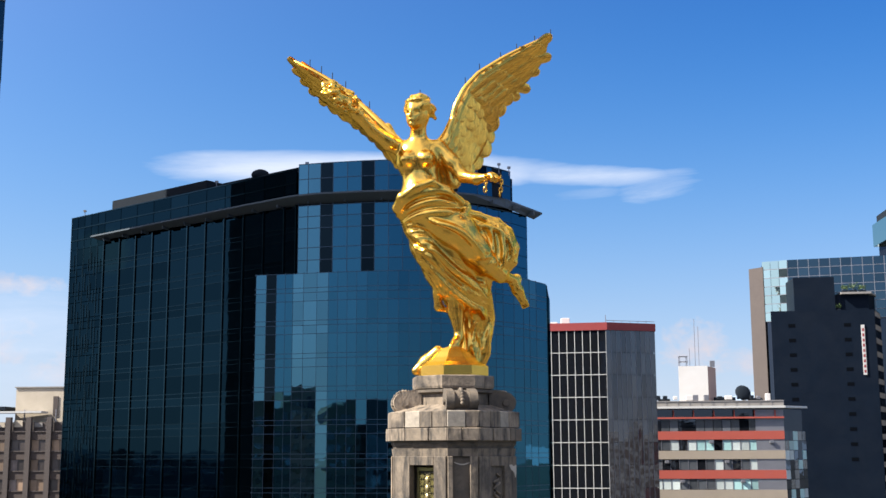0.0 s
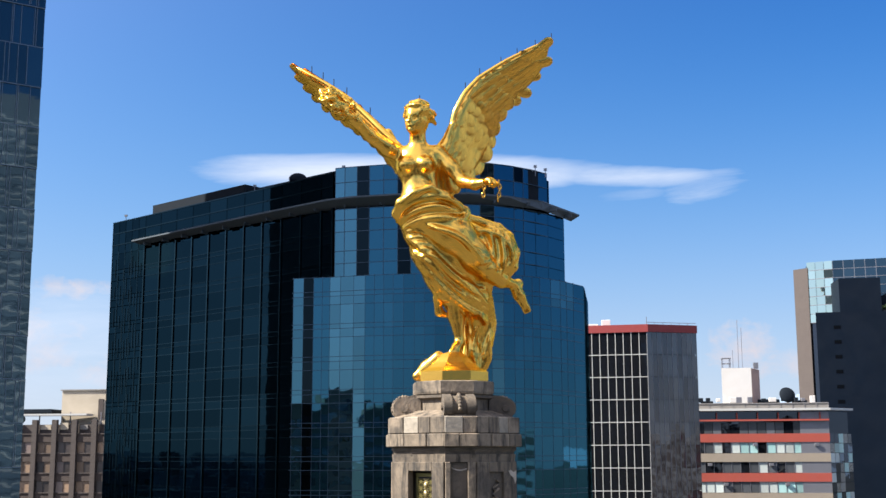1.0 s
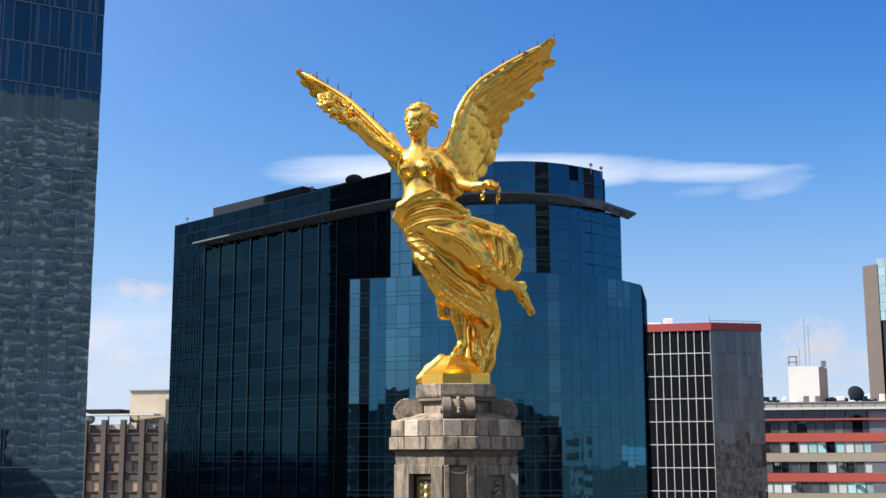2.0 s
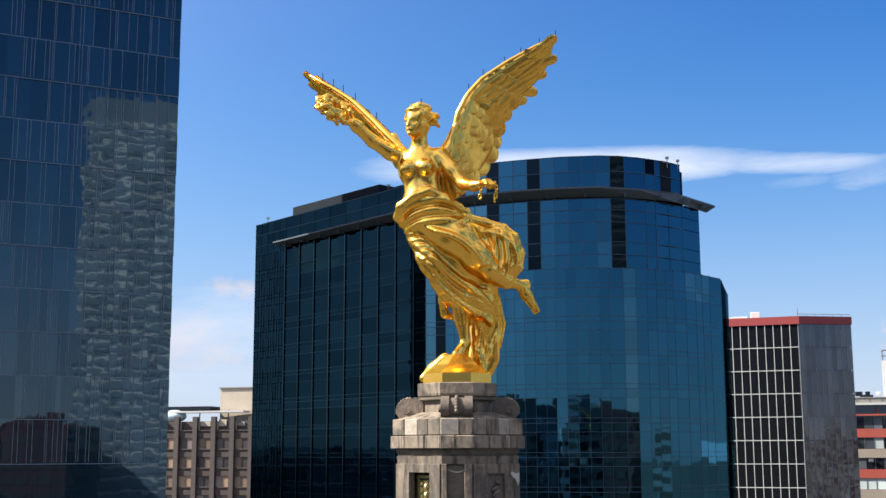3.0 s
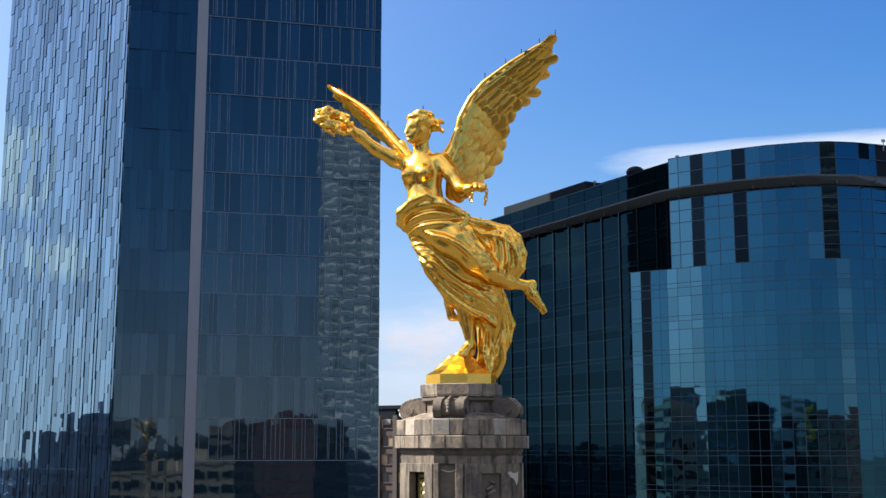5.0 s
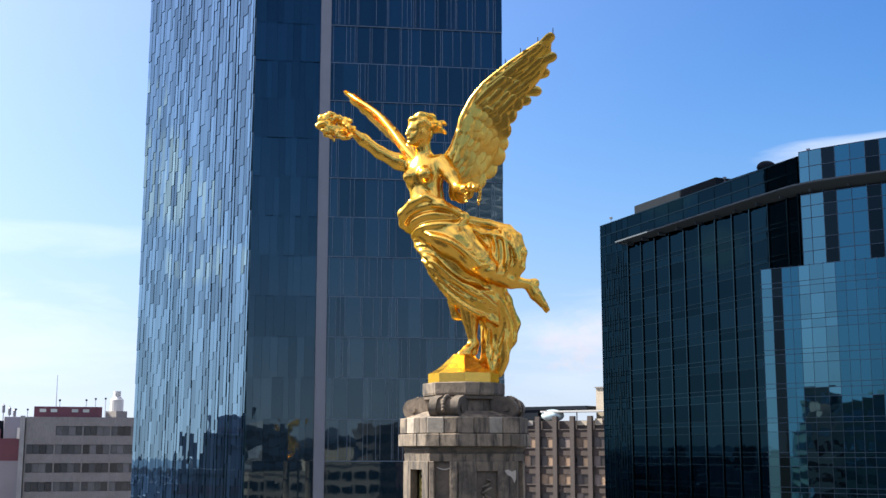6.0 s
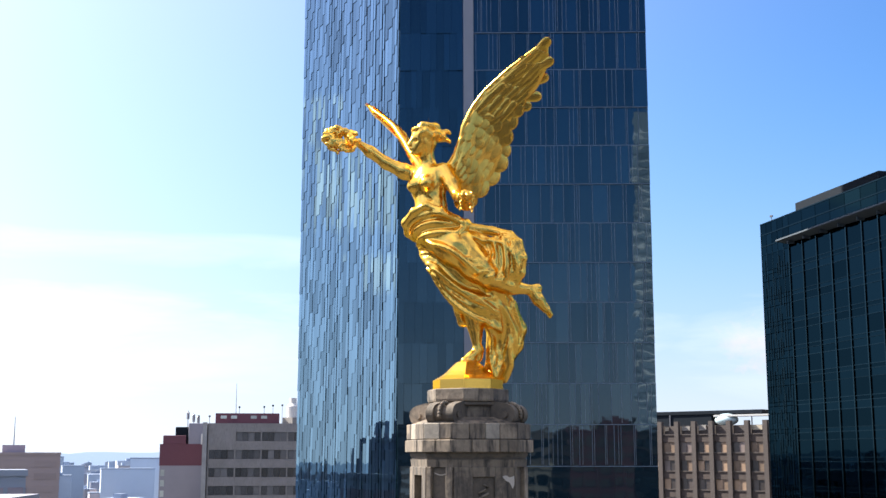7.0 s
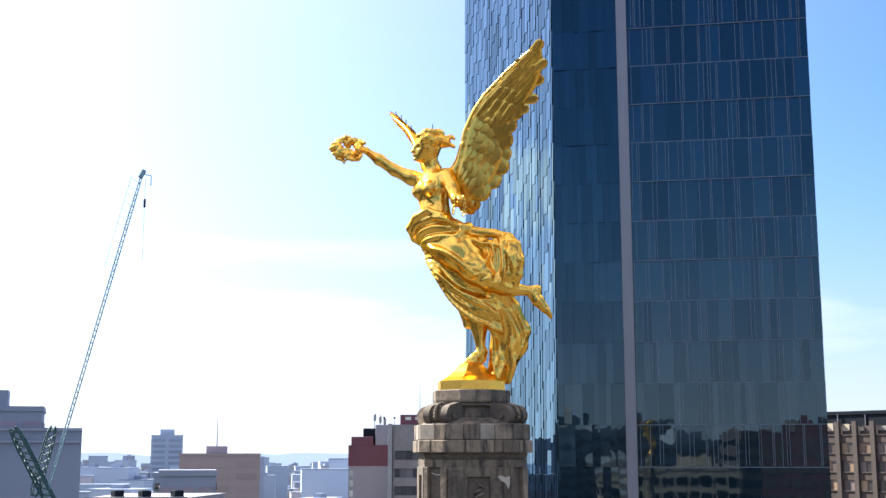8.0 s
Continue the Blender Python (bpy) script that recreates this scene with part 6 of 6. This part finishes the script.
# ---- far side: concrete block with red roof house, and its neighbours ----
def strip_window_building():
    top = thing("strip_window_building", "grey concrete block with strip windows and a pale end wall", "building")
    a, b = (-211.0, 163.2), (-178.0, 200.0)
    face = Wall([a, b])
    part("body", prism_bm([(a[0] - .1, a[1] + .5), (b[0], b[1] + .5), (-205, 225), (-233, 190)], 0, 43.0), STRIP_CONC, top, "concrete body")
    part("end_wall", box_bm((1, 1, 1), face.box(-0.01, 1.0, 0, 43.4, 1.6, 0.7)), STRIP_PALE, top, "end wall strip in a lit copy of the concrete")
    rng = random.Random(8)
    panes = [unit_box("window_pane", DULL_GLASS), unit_box("window_pane", GREY_BLIND)]
    pier, sp = unit_box("pier", STRIP_CONC), unit_box("spandrel", STRIP_CONC)
    for k in range(7):
        z1 = 43.2 - 4.1 * k
        for s, e in zip((1.4, 7.6, 13.6, 19.6, 25.6, 31.6), (7.3, 13.3, 19.3, 25.3, 31.3, 37.3)):
            piece("spandrel", sp, face.box(s, e, z1 - 2.0, z1, 0.5, 0.25), top)
            if k == 0 and s < 2:
                piece("spandrel", sp, face.box(s, e, z1 - 4.1, z1 - 2, 0.5, 0.25), top)
                continue
            for q in range(4):
                w = (e - s) / 4
                piece("window_pane", panes[rng.random() < .3], face.box(s + q * w + .04, s + (q + 1) * w - .04, z1 - 4.05, z1 - 2.05, 0.1, 0.04, rng.uniform(-.6, .6)), top)
    for s in (1.4, 7.45, 13.45, 19.45, 25.45, 31.45):
        piece("pier", pier, face.box(s - .15, s + .15, 8, 43.2, 0.5, 0.3), top)
    hut = thing("red_roof_house", "low red roof house with small windows on the concrete block", "hut")
    f2 = Wall([(-212.2, 167.8), (-202.3, 178.9)])
    part("wall", prism_bm([(-212.2, 167.8), (-202.3, 178.9), (-206.3, 182.6), (-216.2, 171.5)], 42.8, 45.65), RED_DARK, hut)
    pane = unit_box("window_pane", BLIND_WHITE)
    for s in (1.2, 3.6, 8.2, 10.6):
        piece("window_pane", pane, f2.box(s, s + 1.4, 44.4, 45.1, 0.1, 0.05), hut)
    tank = thing("roof_tank", "white water tank on the roof edge", "water tank")
    bm = bmesh.new()
    bmesh.ops.create_cone(bm, cap_ends=True, segments=16, radius1=1.5, radius2=1.5, depth=2.6, matrix=pose(-200.2, 181.3, 46.0))
    bmesh.ops.create_cone(bm, cap_ends=True, segments=16, radius1=1.5, radius2=.8, depth=.8, matrix=pose(-200.2, 181.3, 47.7))
    add_tube(bm, [(-200.2, 181.3, 48.0), (-200.2, 181.3, 49.3)], 0.85, 10)
    part("tank", bm, WHITE_WALL, tank)
    part("tank_base", box_bm((3.4, 3.4, 1.8), pose(-200.2, 181.3, 43.8)), CONCRETE, tank)
    for x, y, h in ((-208.9, 172.2, 2.8), (-205, 176.5, 2.9), (-203.6, 178, 3.2), (-202.3, 179.8, 3.3), (-212.9, 166.6, 0.6), (-214.4, 164.6, 0.6)):
        ae = thing("roof_aerial", "small roof aerial on a thin mast", "antenna", "roof aerials")
        part("mast", tube_bm([(x, y, 43), (x, y, 44.2 + h)], 0.06, 5), METAL_GREY, ae)
        part("head", box_bm((.45, .45, .45), pose(x, y, 44.3 + h), 0.12), PENT, ae)
    mast = thing("radio_mast", "tall thin pale radio mast behind the roofs", "antenna")
    part("mast", tube_bm([(-209.4, 171.6, 43), (-209.4, 171.6, 52.8)], [0.12, 0.05], 5), WHITE_METAL, mast)
    # red and grey neighbour
    nb = thing("red_grey_building", "grey building with a dark red top storey and roof plant", "building")
    f3 = Wall([(-232.5, 167.5), (-224.0, 179.0)])
    part("body", prism_bm([(-232.5, 167.5), (-224, 179), (-236, 188), (-244.5, 176.5)], 0, 33.4), CONCRETE_PALE, nb, "pale grey rendered body")
    part("red_storey", prism_bm([(-232.5, 167.4), (-223.9, 179), (-236, 188), (-244.5, 176.4)], 33.4, 38.6), RED_DARK, nb, "dark red top storey")
    wn = unit_box("window_pane", BLIND_WHITE)
    for k in range(6):
        piece("window_pane", wn, f3.box(0.3, 1.2, 30.9 - 2.5 * k, 32.4 - 2.5 * k, 0.1, 0.06), nb)
    for x, y, w, h, m in ((-231.8, 171.2, 5.5, 2.2, RED_DARK), (-230.5, 175.5, 8, 4.3, PENT), (-228.5, 176.0, 5, 5.2, CONCRETE_PALE), (-226.5, 177.0, 3, 2.6, WHITE_WALL)):
        part("roof_plant", box_bm((w, 3.5, h), pose(x, y, 38.5 + h / 2, 0, 0, 53), 0.1), m, nb)
    bm = bmesh.new()
    for dx in (0, 1.2, 2.2):
        add_tube(bm, [(-230.6 + dx * 0.6, 174.2 + dx, 42), (-230.6 + dx * 0.6, 174.2 + dx, 46.8 - dx * 0.5)], 0.1, 5)
        add_box(bm, (.6, .6, 1.8), pose(-230.6 + dx * 0.6, 174.2 + dx, 45.6 - dx * 0.5), 0.1)
    part("aerials", bm, METAL_GREY, nb)
DARK_CLAD = material("dark_grey_cladding", (0.004, 0.008, 0.016), 0.6, grain=0.2, scale=0.25, ior=1.15, stain=((0.008, 0.012, 0.020), 0.6, 0.15))
CONCRETE_PALE = material("pale_grey_render", (0.225, 0.22, 0.26), 0.85, grain=0.1, scale=0.3)
LOUVRE = material("dark_louvre", (0.002, 0.003, 0.005), 0.8, ior=1.1)
GLASS_GREEN = glass("pale_green_glass", (0.5, 0.62, 0.55), 0.1, 0.01)
office_block()
glass_tower()
grid_building()
banded_building()
dark_towers()
pier_building()
strip_window_building()


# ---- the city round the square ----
# Haze is painted into these wall colours: paler and bluer with distance.
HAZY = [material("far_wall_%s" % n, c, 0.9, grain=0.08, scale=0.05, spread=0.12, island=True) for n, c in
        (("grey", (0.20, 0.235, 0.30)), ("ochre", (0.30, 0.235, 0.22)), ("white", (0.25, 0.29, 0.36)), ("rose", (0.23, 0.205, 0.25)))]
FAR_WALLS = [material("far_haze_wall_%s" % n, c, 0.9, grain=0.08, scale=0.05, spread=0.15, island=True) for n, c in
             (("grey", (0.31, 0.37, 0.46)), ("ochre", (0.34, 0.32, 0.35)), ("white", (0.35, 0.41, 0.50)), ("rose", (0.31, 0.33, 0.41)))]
# The roofs carry the same painted haze.
FAR_ROOF = material("hazed_roof", (0.27, 0.32, 0.41), 0.95, grain=0.1, scale=0.05, spread=0.3, island=True, ior=1.2)
FAR_GLASS = glass("far_window_glass", (0.12, 0.15, 0.19), 0.3, 0.02, island=True)
LEAVES = material("tree_leaves", (0.06, 0.10, 0.03), 0.7, grain=0.3, scale=0.6, spread=0.3, island=True)
# Glare and haze are put into the paint, which is paler than the steel.
GREEN_STEEL = material("glare_paled_steel", (0.19, 0.30, 0.34), 0.5, 0.3, grain=0.15, scale=0.4)
GREEN_DARK = material("dark_green_steel", (0.035, 0.085, 0.085), 0.5, 0.3, grain=0.15, scale=0.4)
HOTEL_RAIL = material("white_hotel_rail", (0.72, 0.74, 0.76), 0.6, grain=0.06, scale=0.4)
BALCONY = material("pale_grey_balcony", (0.20, 0.275, 0.36), 0.8, grain=0.1, scale=0.2)
GREY_BAND = material("grey_balcony_band", (0.19, 0.215, 0.255), 0.8, grain=0.1, scale=0.2)
HOTEL_WALL = material("hotel_wall_grey", (0.17, 0.23, 0.30), 0.8, grain=0.1, scale=0.2)
SLAB_WALL = material("slab_wall_grey", (0.18, 0.195, 0.215), 0.8, grain=0.1, scale=0.2)
# Haze tint in the base colour, for the slim far tower.
PALE_BLUE = material("haze_tinted_render", (0.29, 0.345, 0.43), 0.9, grain=0.06, scale=0.05)
RUST = material("rust_red_render", (0.085, 0.026, 0.03), 0.8, grain=0.15, scale=0.2)


def city_block(name, label, x, y, w, d, h, turn, wall, window, storey=3.6, bay=3.2, roof=True):
    """A plain building: body, windows in rows on its four sides, parapet and roof huts."""
    top = thing(name, label, "building")
    m = pose(x, y, 0, 0, 0, turn)
    part("body", box_bm((w, d, h), m @ Matrix.Translation((0, 0, h / 2))), wall, top)
    bm = bmesh.new()
    for side in range(4):
        ln, off = (w, d / 2) if side % 2 == 0 else (d, w / 2)
        n = max(2, int(ln / bay))
        for k in range(max(1, int((h - 12) / storey))):
            z = h - 1.2 - storey * (k + 0.5)
            if z < 8:
                break
            for i in range(n):
                s = -ln / 2 + ln * (i + 0.5) / n
                bmesh.ops.create_cube(bm, size=1, matrix=m @ Matrix.Rotation(radians(90 * side), 4, "Z") @ Matrix.Translation((s, -off, z)) @ Matrix.Diagonal((ln / n * 0.78, 0.3, storey * 0.52, 1)))
    tagged(part("glazing", bm, window, top, "dark window panes"), kind="stuff")
    part("parapet", box_bm((w + 0.5, d + 0.5, 0.9), m @ Matrix.Translation((0, 0, h + 0.2))), wall, top)
    if roof:
        part("roof_hut", box_bm((w * 0.3, d * 0.35, 3.2), m @ Matrix.Translation((w * 0.15, 0, h + 2.0))), wall, top)
    return top


def near_city():
    # behind and beside the flight: these show as reflections in the glass facades
    slab = thing("slab_hotel", "tall grey slab hotel with continuous balcony bands", "building")
    part("body", prism_bm([(168, -46), (135, -84), (149, -96), (182, -58)], 0, 146), HOTEL_WALL, slab)
    band = unit_box("band", BALCONY)
    face = Wall([(168, -46), (135, -84)])
    end = Wall([(135, -84), (149, -96)])
    rail = unit_box("rail", HOTEL_RAIL)
    for k in range(36):
        z = 138 - 3.6 * k
        for wall in (face, end):
            piece("band", band, wall.box(0, wall.length, z - 2.3, z, 0.4, 0.14), slab)
            piece("rail", rail, wall.box(0, wall.length, z - 0.45, z + 0.1, 0.2, 0.24), slab)
    spec = (("brick_block", "rust red rendered city block with dark windows", 103, -68, 17, 15, 44, 45, RUST, BROWN_CONC),
            ("apartment_block", "cream rendered apartment block with dark windows", 70, -78, 30, 24, 34, 35, CREAM, FAR_GLASS),
            ("office_slab", "grey concrete office slab with dark windows", 20, -108, 34, 22, 47, 5, CONCRETE, FAR_GLASS),
            ("apartment_block", "white rendered apartment block with dark windows", -22, -96, 26, 22, 40, -8, WHITE_WALL, FAR_GLASS),
            ("glass_block", "dark glass office block behind the square", -62, -104, 30, 30, 46, -20, GLASS_BLACK, FAR_GLASS),
            ("office_slab", "beige concrete office slab with dark windows", -108, -66, 28, 34, 47, -40, BEIGE, FAR_GLASS),
            ("brick_block", "pinkish rendered city block with dark windows", -142, -20, 30, 30, 43, -60, PINKISH, FAR_GLASS),
            ("office_slab", "brown concrete office slab with dark windows", 118, -86, 34, 30, 44, 30, BROWN_CONC, FAR_GLASS),
            ("office_slab", "pale grey office slab with dark windows", -176, -72, 40, 30, 52, -30, CONCRETE, FAR_GLASS),
            ("apartment_block", "white rendered city block with dark windows", -210, -10, 30, 30, 48, -70, WHITE_WALL, FAR_GLASS),
            ("glass_block", "dark glass office tower behind the square", 60, -150, 34, 34, 50, 12, GLASS_GREY, FAR_GLASS))
    for a in spec:
        city_block(*a)
    rng = random.Random(77)
    walls = (GREY_BAND, STRIP_CONC, RUST, SLAB_WALL, CONCRETE, SLAB_WALL, CONCRETE)
    names = ("grey concrete", "warm grey concrete", "rust red rendered", "dark grey rendered", "grey concrete", "dark grey rendered", "grey concrete")
    for i in range(20):
        a = radians(-139 + i * 8.2 + rng.uniform(-2, 2))
        r = rng.uniform(170, 250)
        k = rng.randrange(7)
        if -0.78 < a < -0.2:      # the slab hotel stands here
            continue
        city_block("city_block", names[k] + " city block with dark windows behind the square", r * math.cos(a), r * math.sin(a), rng.uniform(24, 38), rng.uniform(22, 34), rng.uniform(36, 43 if a > -0.9 else 54), rng.uniform(-40, 40), walls[k], SLAB_WALL if k in (1, 4) else BROWN_CONC, 3.8, 4.2)


def far_city():
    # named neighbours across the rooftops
    a = city_block("stepped_office_building", "stepped office building with haze painted blue grey", -215.3, 70.1, 20, 17, 44.3, 66, HAZY[0], HAZY[3], 4.0, 4.0, False)
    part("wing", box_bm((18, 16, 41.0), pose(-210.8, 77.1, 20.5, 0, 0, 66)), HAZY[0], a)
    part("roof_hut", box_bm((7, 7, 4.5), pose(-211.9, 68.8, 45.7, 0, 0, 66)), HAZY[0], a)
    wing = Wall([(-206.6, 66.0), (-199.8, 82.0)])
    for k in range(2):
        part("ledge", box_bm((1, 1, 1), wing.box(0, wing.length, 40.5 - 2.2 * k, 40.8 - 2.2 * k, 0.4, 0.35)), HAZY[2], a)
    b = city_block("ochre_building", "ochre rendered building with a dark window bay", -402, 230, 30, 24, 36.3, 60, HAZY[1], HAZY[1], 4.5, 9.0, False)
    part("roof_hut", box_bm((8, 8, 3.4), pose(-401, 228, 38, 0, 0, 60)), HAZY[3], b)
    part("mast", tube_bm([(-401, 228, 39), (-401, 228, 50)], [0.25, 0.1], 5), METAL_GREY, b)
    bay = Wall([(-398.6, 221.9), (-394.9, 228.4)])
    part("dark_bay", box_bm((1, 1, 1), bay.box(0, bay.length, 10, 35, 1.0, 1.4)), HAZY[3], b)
    city_block("low_glass_building", "low building among the roofs, tinted for haze", -276, 146, 16, 13, 31.0, 60, HAZY[0], FAR_GLASS, 3.6, 3.0, False)
    j = city_block("residential_tower", "slim far residential tower, haze in its colour", -783.8, 410.2, 22, 20, 50.3, 62, PALE_BLUE, HAZY[0], 4.0, 22, False)
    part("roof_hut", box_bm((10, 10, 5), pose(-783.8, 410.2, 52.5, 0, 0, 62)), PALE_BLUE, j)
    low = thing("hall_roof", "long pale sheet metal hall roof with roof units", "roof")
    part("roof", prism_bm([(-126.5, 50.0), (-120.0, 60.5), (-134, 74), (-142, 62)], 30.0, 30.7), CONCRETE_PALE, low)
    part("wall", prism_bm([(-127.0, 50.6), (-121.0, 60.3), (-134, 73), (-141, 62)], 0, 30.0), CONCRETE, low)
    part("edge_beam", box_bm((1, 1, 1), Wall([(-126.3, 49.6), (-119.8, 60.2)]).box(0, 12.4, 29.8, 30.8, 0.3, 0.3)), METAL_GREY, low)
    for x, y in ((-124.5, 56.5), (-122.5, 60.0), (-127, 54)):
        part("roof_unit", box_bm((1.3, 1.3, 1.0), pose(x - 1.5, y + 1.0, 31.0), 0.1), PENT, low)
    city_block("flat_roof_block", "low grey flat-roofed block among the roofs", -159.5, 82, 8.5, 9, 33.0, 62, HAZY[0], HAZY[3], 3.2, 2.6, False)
    # roofs to the horizon
    rng = random.Random(44)
    walls, roofs = [([], []) for _ in FAR_WALLS], ([], [])

    def stack(mesh, size, m):
        vs, fs = mesh
        k = len(vs)
        vs += [tuple(m @ Vector((sx * size[0] / 2, sy * size[1] / 2, sz * size[2] / 2))) for sz in (-1, 1) for sx, sy in ((-1, -1), (1, -1), (1, 1), (-1, 1))]
        fs += [tuple(k + i for i in f) for f in ((3, 2, 1, 0), (4, 5, 6, 7), (0, 1, 5, 4), (1, 2, 6, 5), (2, 3, 7, 6), (3, 0, 4, 7))]

    def joined(name, mesh, mat):
        me = bpy.data.meshes.new(name)
        me.from_pydata(*[mesh[0], [], mesh[1]])
        me.materials.append(mat)
        return new(name, me)

    for i in range(2600):
        az = radians(rng.uniform(60, 182))
        r = 430 + 3300 * rng.random() ** 1.3
        x, y = r * math.cos(az), r * math.sin(az)
        if r < 560 or r < 700 and az < radians(125):
            continue
        h = rng.choice((9, 12, 14, 16, 18, 20, 24)) * rng.uniform(0.8, 1.2) + (rng.random() < 0.05) * rng.uniform(5, 22)
        w, d = rng.uniform(9, 30), rng.uniform(9, 24)
        turn = rng.choice((28, 32, 58, 62))
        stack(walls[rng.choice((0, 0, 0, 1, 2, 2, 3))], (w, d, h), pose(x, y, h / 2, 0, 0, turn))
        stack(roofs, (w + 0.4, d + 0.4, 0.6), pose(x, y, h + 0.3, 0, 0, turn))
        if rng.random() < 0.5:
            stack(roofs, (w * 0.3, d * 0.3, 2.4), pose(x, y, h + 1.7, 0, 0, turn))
    tagged(joined("far_roofs", roofs, FAR_ROOF), "flat roofs of the far city, haze in their colour", "roofs", kind="stuff")
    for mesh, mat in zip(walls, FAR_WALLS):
        tagged(joined("far_city", mesh, mat), "buildings of the far city with painted haze", "city", kind="stuff")
    # hills on the rim of the valley: a glowing sheet that paints the haze
    bm = bmesh.new()
    n = 220
    rows = []
    for i in range(n + 1):
        az = radians(30 + 160 * i / n)
        east = max(0.0, 1 - abs(math.degrees(az) - 76) / 16)
        top = 48 + 20 * noise.noise((i * 0.11, 0.3, 0)) + 10 * noise.noise((i * 0.5, 2.3, 0)) + 235 * east ** 0.8 * (0.8 + 0.3 * noise.noise((i * 0.2, 5, 0)))
        rows.append([bm.verts.new((4200 * math.cos(az), 4200 * math.sin(az), z)) for z in (-20, max(top, 20))])
    for a, b in zip(rows, rows[1:]):
        bm.faces.new((a[0], b[0], b[1], a[1]))
    tagged(link("backdrop", bm, HILLS), "pale blue glowing hill backdrop, haze painted in", "hills", kind="structure")


def shrub(x, y, z, size, rng):
    """A loose clump of leaves in a trough."""
    top = thing("terrace_shrub", "green leafy shrub in a trough on the terrace", "shrub", "terrace shrubs")
    part("trough", box_bm((size * 1.6, size, 0.5), pose(x, y, z + 0.25), 0.04), PENT, top)
    bm = bmesh.new()
    for i in range(90):
        a, e, r = rng.uniform(0, 6.3), rng.uniform(-0.6, 1), rng.random() ** 0.5 * size
        c = Vector((x + r * math.cos(a), y + 0.6 * r * math.sin(a), z + 0.5 + size * 0.7 + e * r * 0.8))
        q = Euler((rng.uniform(0, 6), rng.uniform(0, 6), 0)).to_matrix()
        s = rng.uniform(0.14, 0.3)
        bm.faces.new([bm.verts.new(c + q @ Vector(v) * s) for v in ((-1, 0, 0), (0, -0.6, 0.1), (1, 0, 0), (0, 0.6, 0.1))])
    part("leaves", bm, LEAVES, top)


def terrace_plants():
    rng = random.Random(3)
    for x, y, z, size in ((87.2, 288.4, 75.5, 0.9), (89.0, 288.2, 75.5, 1.3), (91.4, 288.0, 75.5, 1.0), (85.2, 288.6, 70.8, 0.9)):
        shrub(x, y, z, size, rng)


def crane():
    top = thing("lattice_crane", "blue-green lattice boom crane, paled for glare, standing among the roofs", "crane")
    base, tip = Vector((-95.6, 30.7, 28.0)), Vector((-92.0, 38.4, 63.7))
    d = (tip - base).normalized()
    side = d.cross(Vector((0.78, -0.6, 0))).normalized()
    deep = d.cross(side)

    def lattice(name, a, b, w, n, taper, rod, mat):
        bm = bmesh.new()
        dd = (b - a).normalized()
        s = dd.cross(Vector((0.78, -0.6, 0.0))).normalized()
        p = dd.cross(s)
        rails = []
        for u, v in ((1, 1), (1, -1), (-1, -1), (-1, 1)):
            pts = []
            for i in range(n + 1):
                t = i / n
                k = w * min(1.0, taper + t * 6, taper + (1 - t) * 4) / 2
                pts.append(a + (b - a) * t + s * (u * k) + p * (v * k))
            rails.append(pts)
            add_tube(bm, pts, rod, 5)
        for i in range(n):
            for k in range(4):
                q = rails[(k + 1) % 4]
                add_tube(bm, [rails[k][i], q[i + 1]], rod * 0.65, 4)
        part(name, bm, mat, top)

    lattice("boom", base, tip, 0.26, 60, 0.6, 0.034, GREEN_STEEL)
    lattice("mast", Vector((-94.2, 33.7, 28.0)), Vector((-96.4, 28.5, 38.4)), 0.85, 16, 0.6, 0.10, GREEN_DARK)
    lattice("strut", Vector((-95.7, 30.6, 32.0)), Vector((-95.1, 31.9, 38.6)), 0.75, 9, 0.5, 0.06, GREEN_DARK)
    chord = [base.lerp(tip, t) + Vector((-0.35, -0.82, 0.25)) for t in (0.72, 0.8, 0.9, 0.985)]
    part("chord", tube_bm(chord, 0.02, 4), METAL_GREY, top)
    for i in range(12):
        t = 0.73 + 0.022 * i
        q = base.lerp(tip, t)
        part("lacing", tube_bm([q, base.lerp(tip, t + 0.008) + Vector((-0.35, -0.82, 0.25))], 0.015, 4), METAL_GREY, top)
    part("head", box_bm((0.5, 0.5, 0.9), pose(*tip, 0, 25, 65), 0.08), GREEN_STEEL, top)
    part("jib", tube_bm([tip, tip + Vector((0.6, 0.7, -0.2)), tip + Vector((0.6, 0.7, -1.2))], 0.06, 5), GREEN_STEEL, top)
    part("pendant", tube_bm([tip + Vector((-0.35, -0.8, -8)), Vector((-94.2, 33.2, 50.0)), Vector((-95.2, 31.2, 41.0))], 0.012, 4), METAL_GREY, top)
    part("hoist_rope", tube_bm([tip + Vector((0.2, 0.3, -0.4)), tip + Vector((0.2, 0.3, -9.0))], 0.02, 4), METAL_GREY, top)
    part("hook", box_bm((0.22, 0.22, 0.9), pose(tip.x + 0.2, tip.y + 0.3, tip.z - 3.0), 0.06), BLACK, top)
    part("carrier", box_bm((4.0, 6.0, 28.5), pose(-95.5, 32.0, 14.25, 0, 0, 66), 0.3), GREEN_STEEL, top, "green crane carriage and base, paled like the boom")


# Emission stands in for the bright haze over the hills.
HILLS = bpy.data.materials.new("glowing_hills")
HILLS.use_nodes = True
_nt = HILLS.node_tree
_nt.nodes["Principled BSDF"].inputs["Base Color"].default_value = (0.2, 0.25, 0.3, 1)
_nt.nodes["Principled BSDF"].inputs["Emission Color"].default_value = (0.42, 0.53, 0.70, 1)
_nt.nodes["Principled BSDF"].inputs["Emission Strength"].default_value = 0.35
near_city()
far_city()
terrace_plants()
crane()
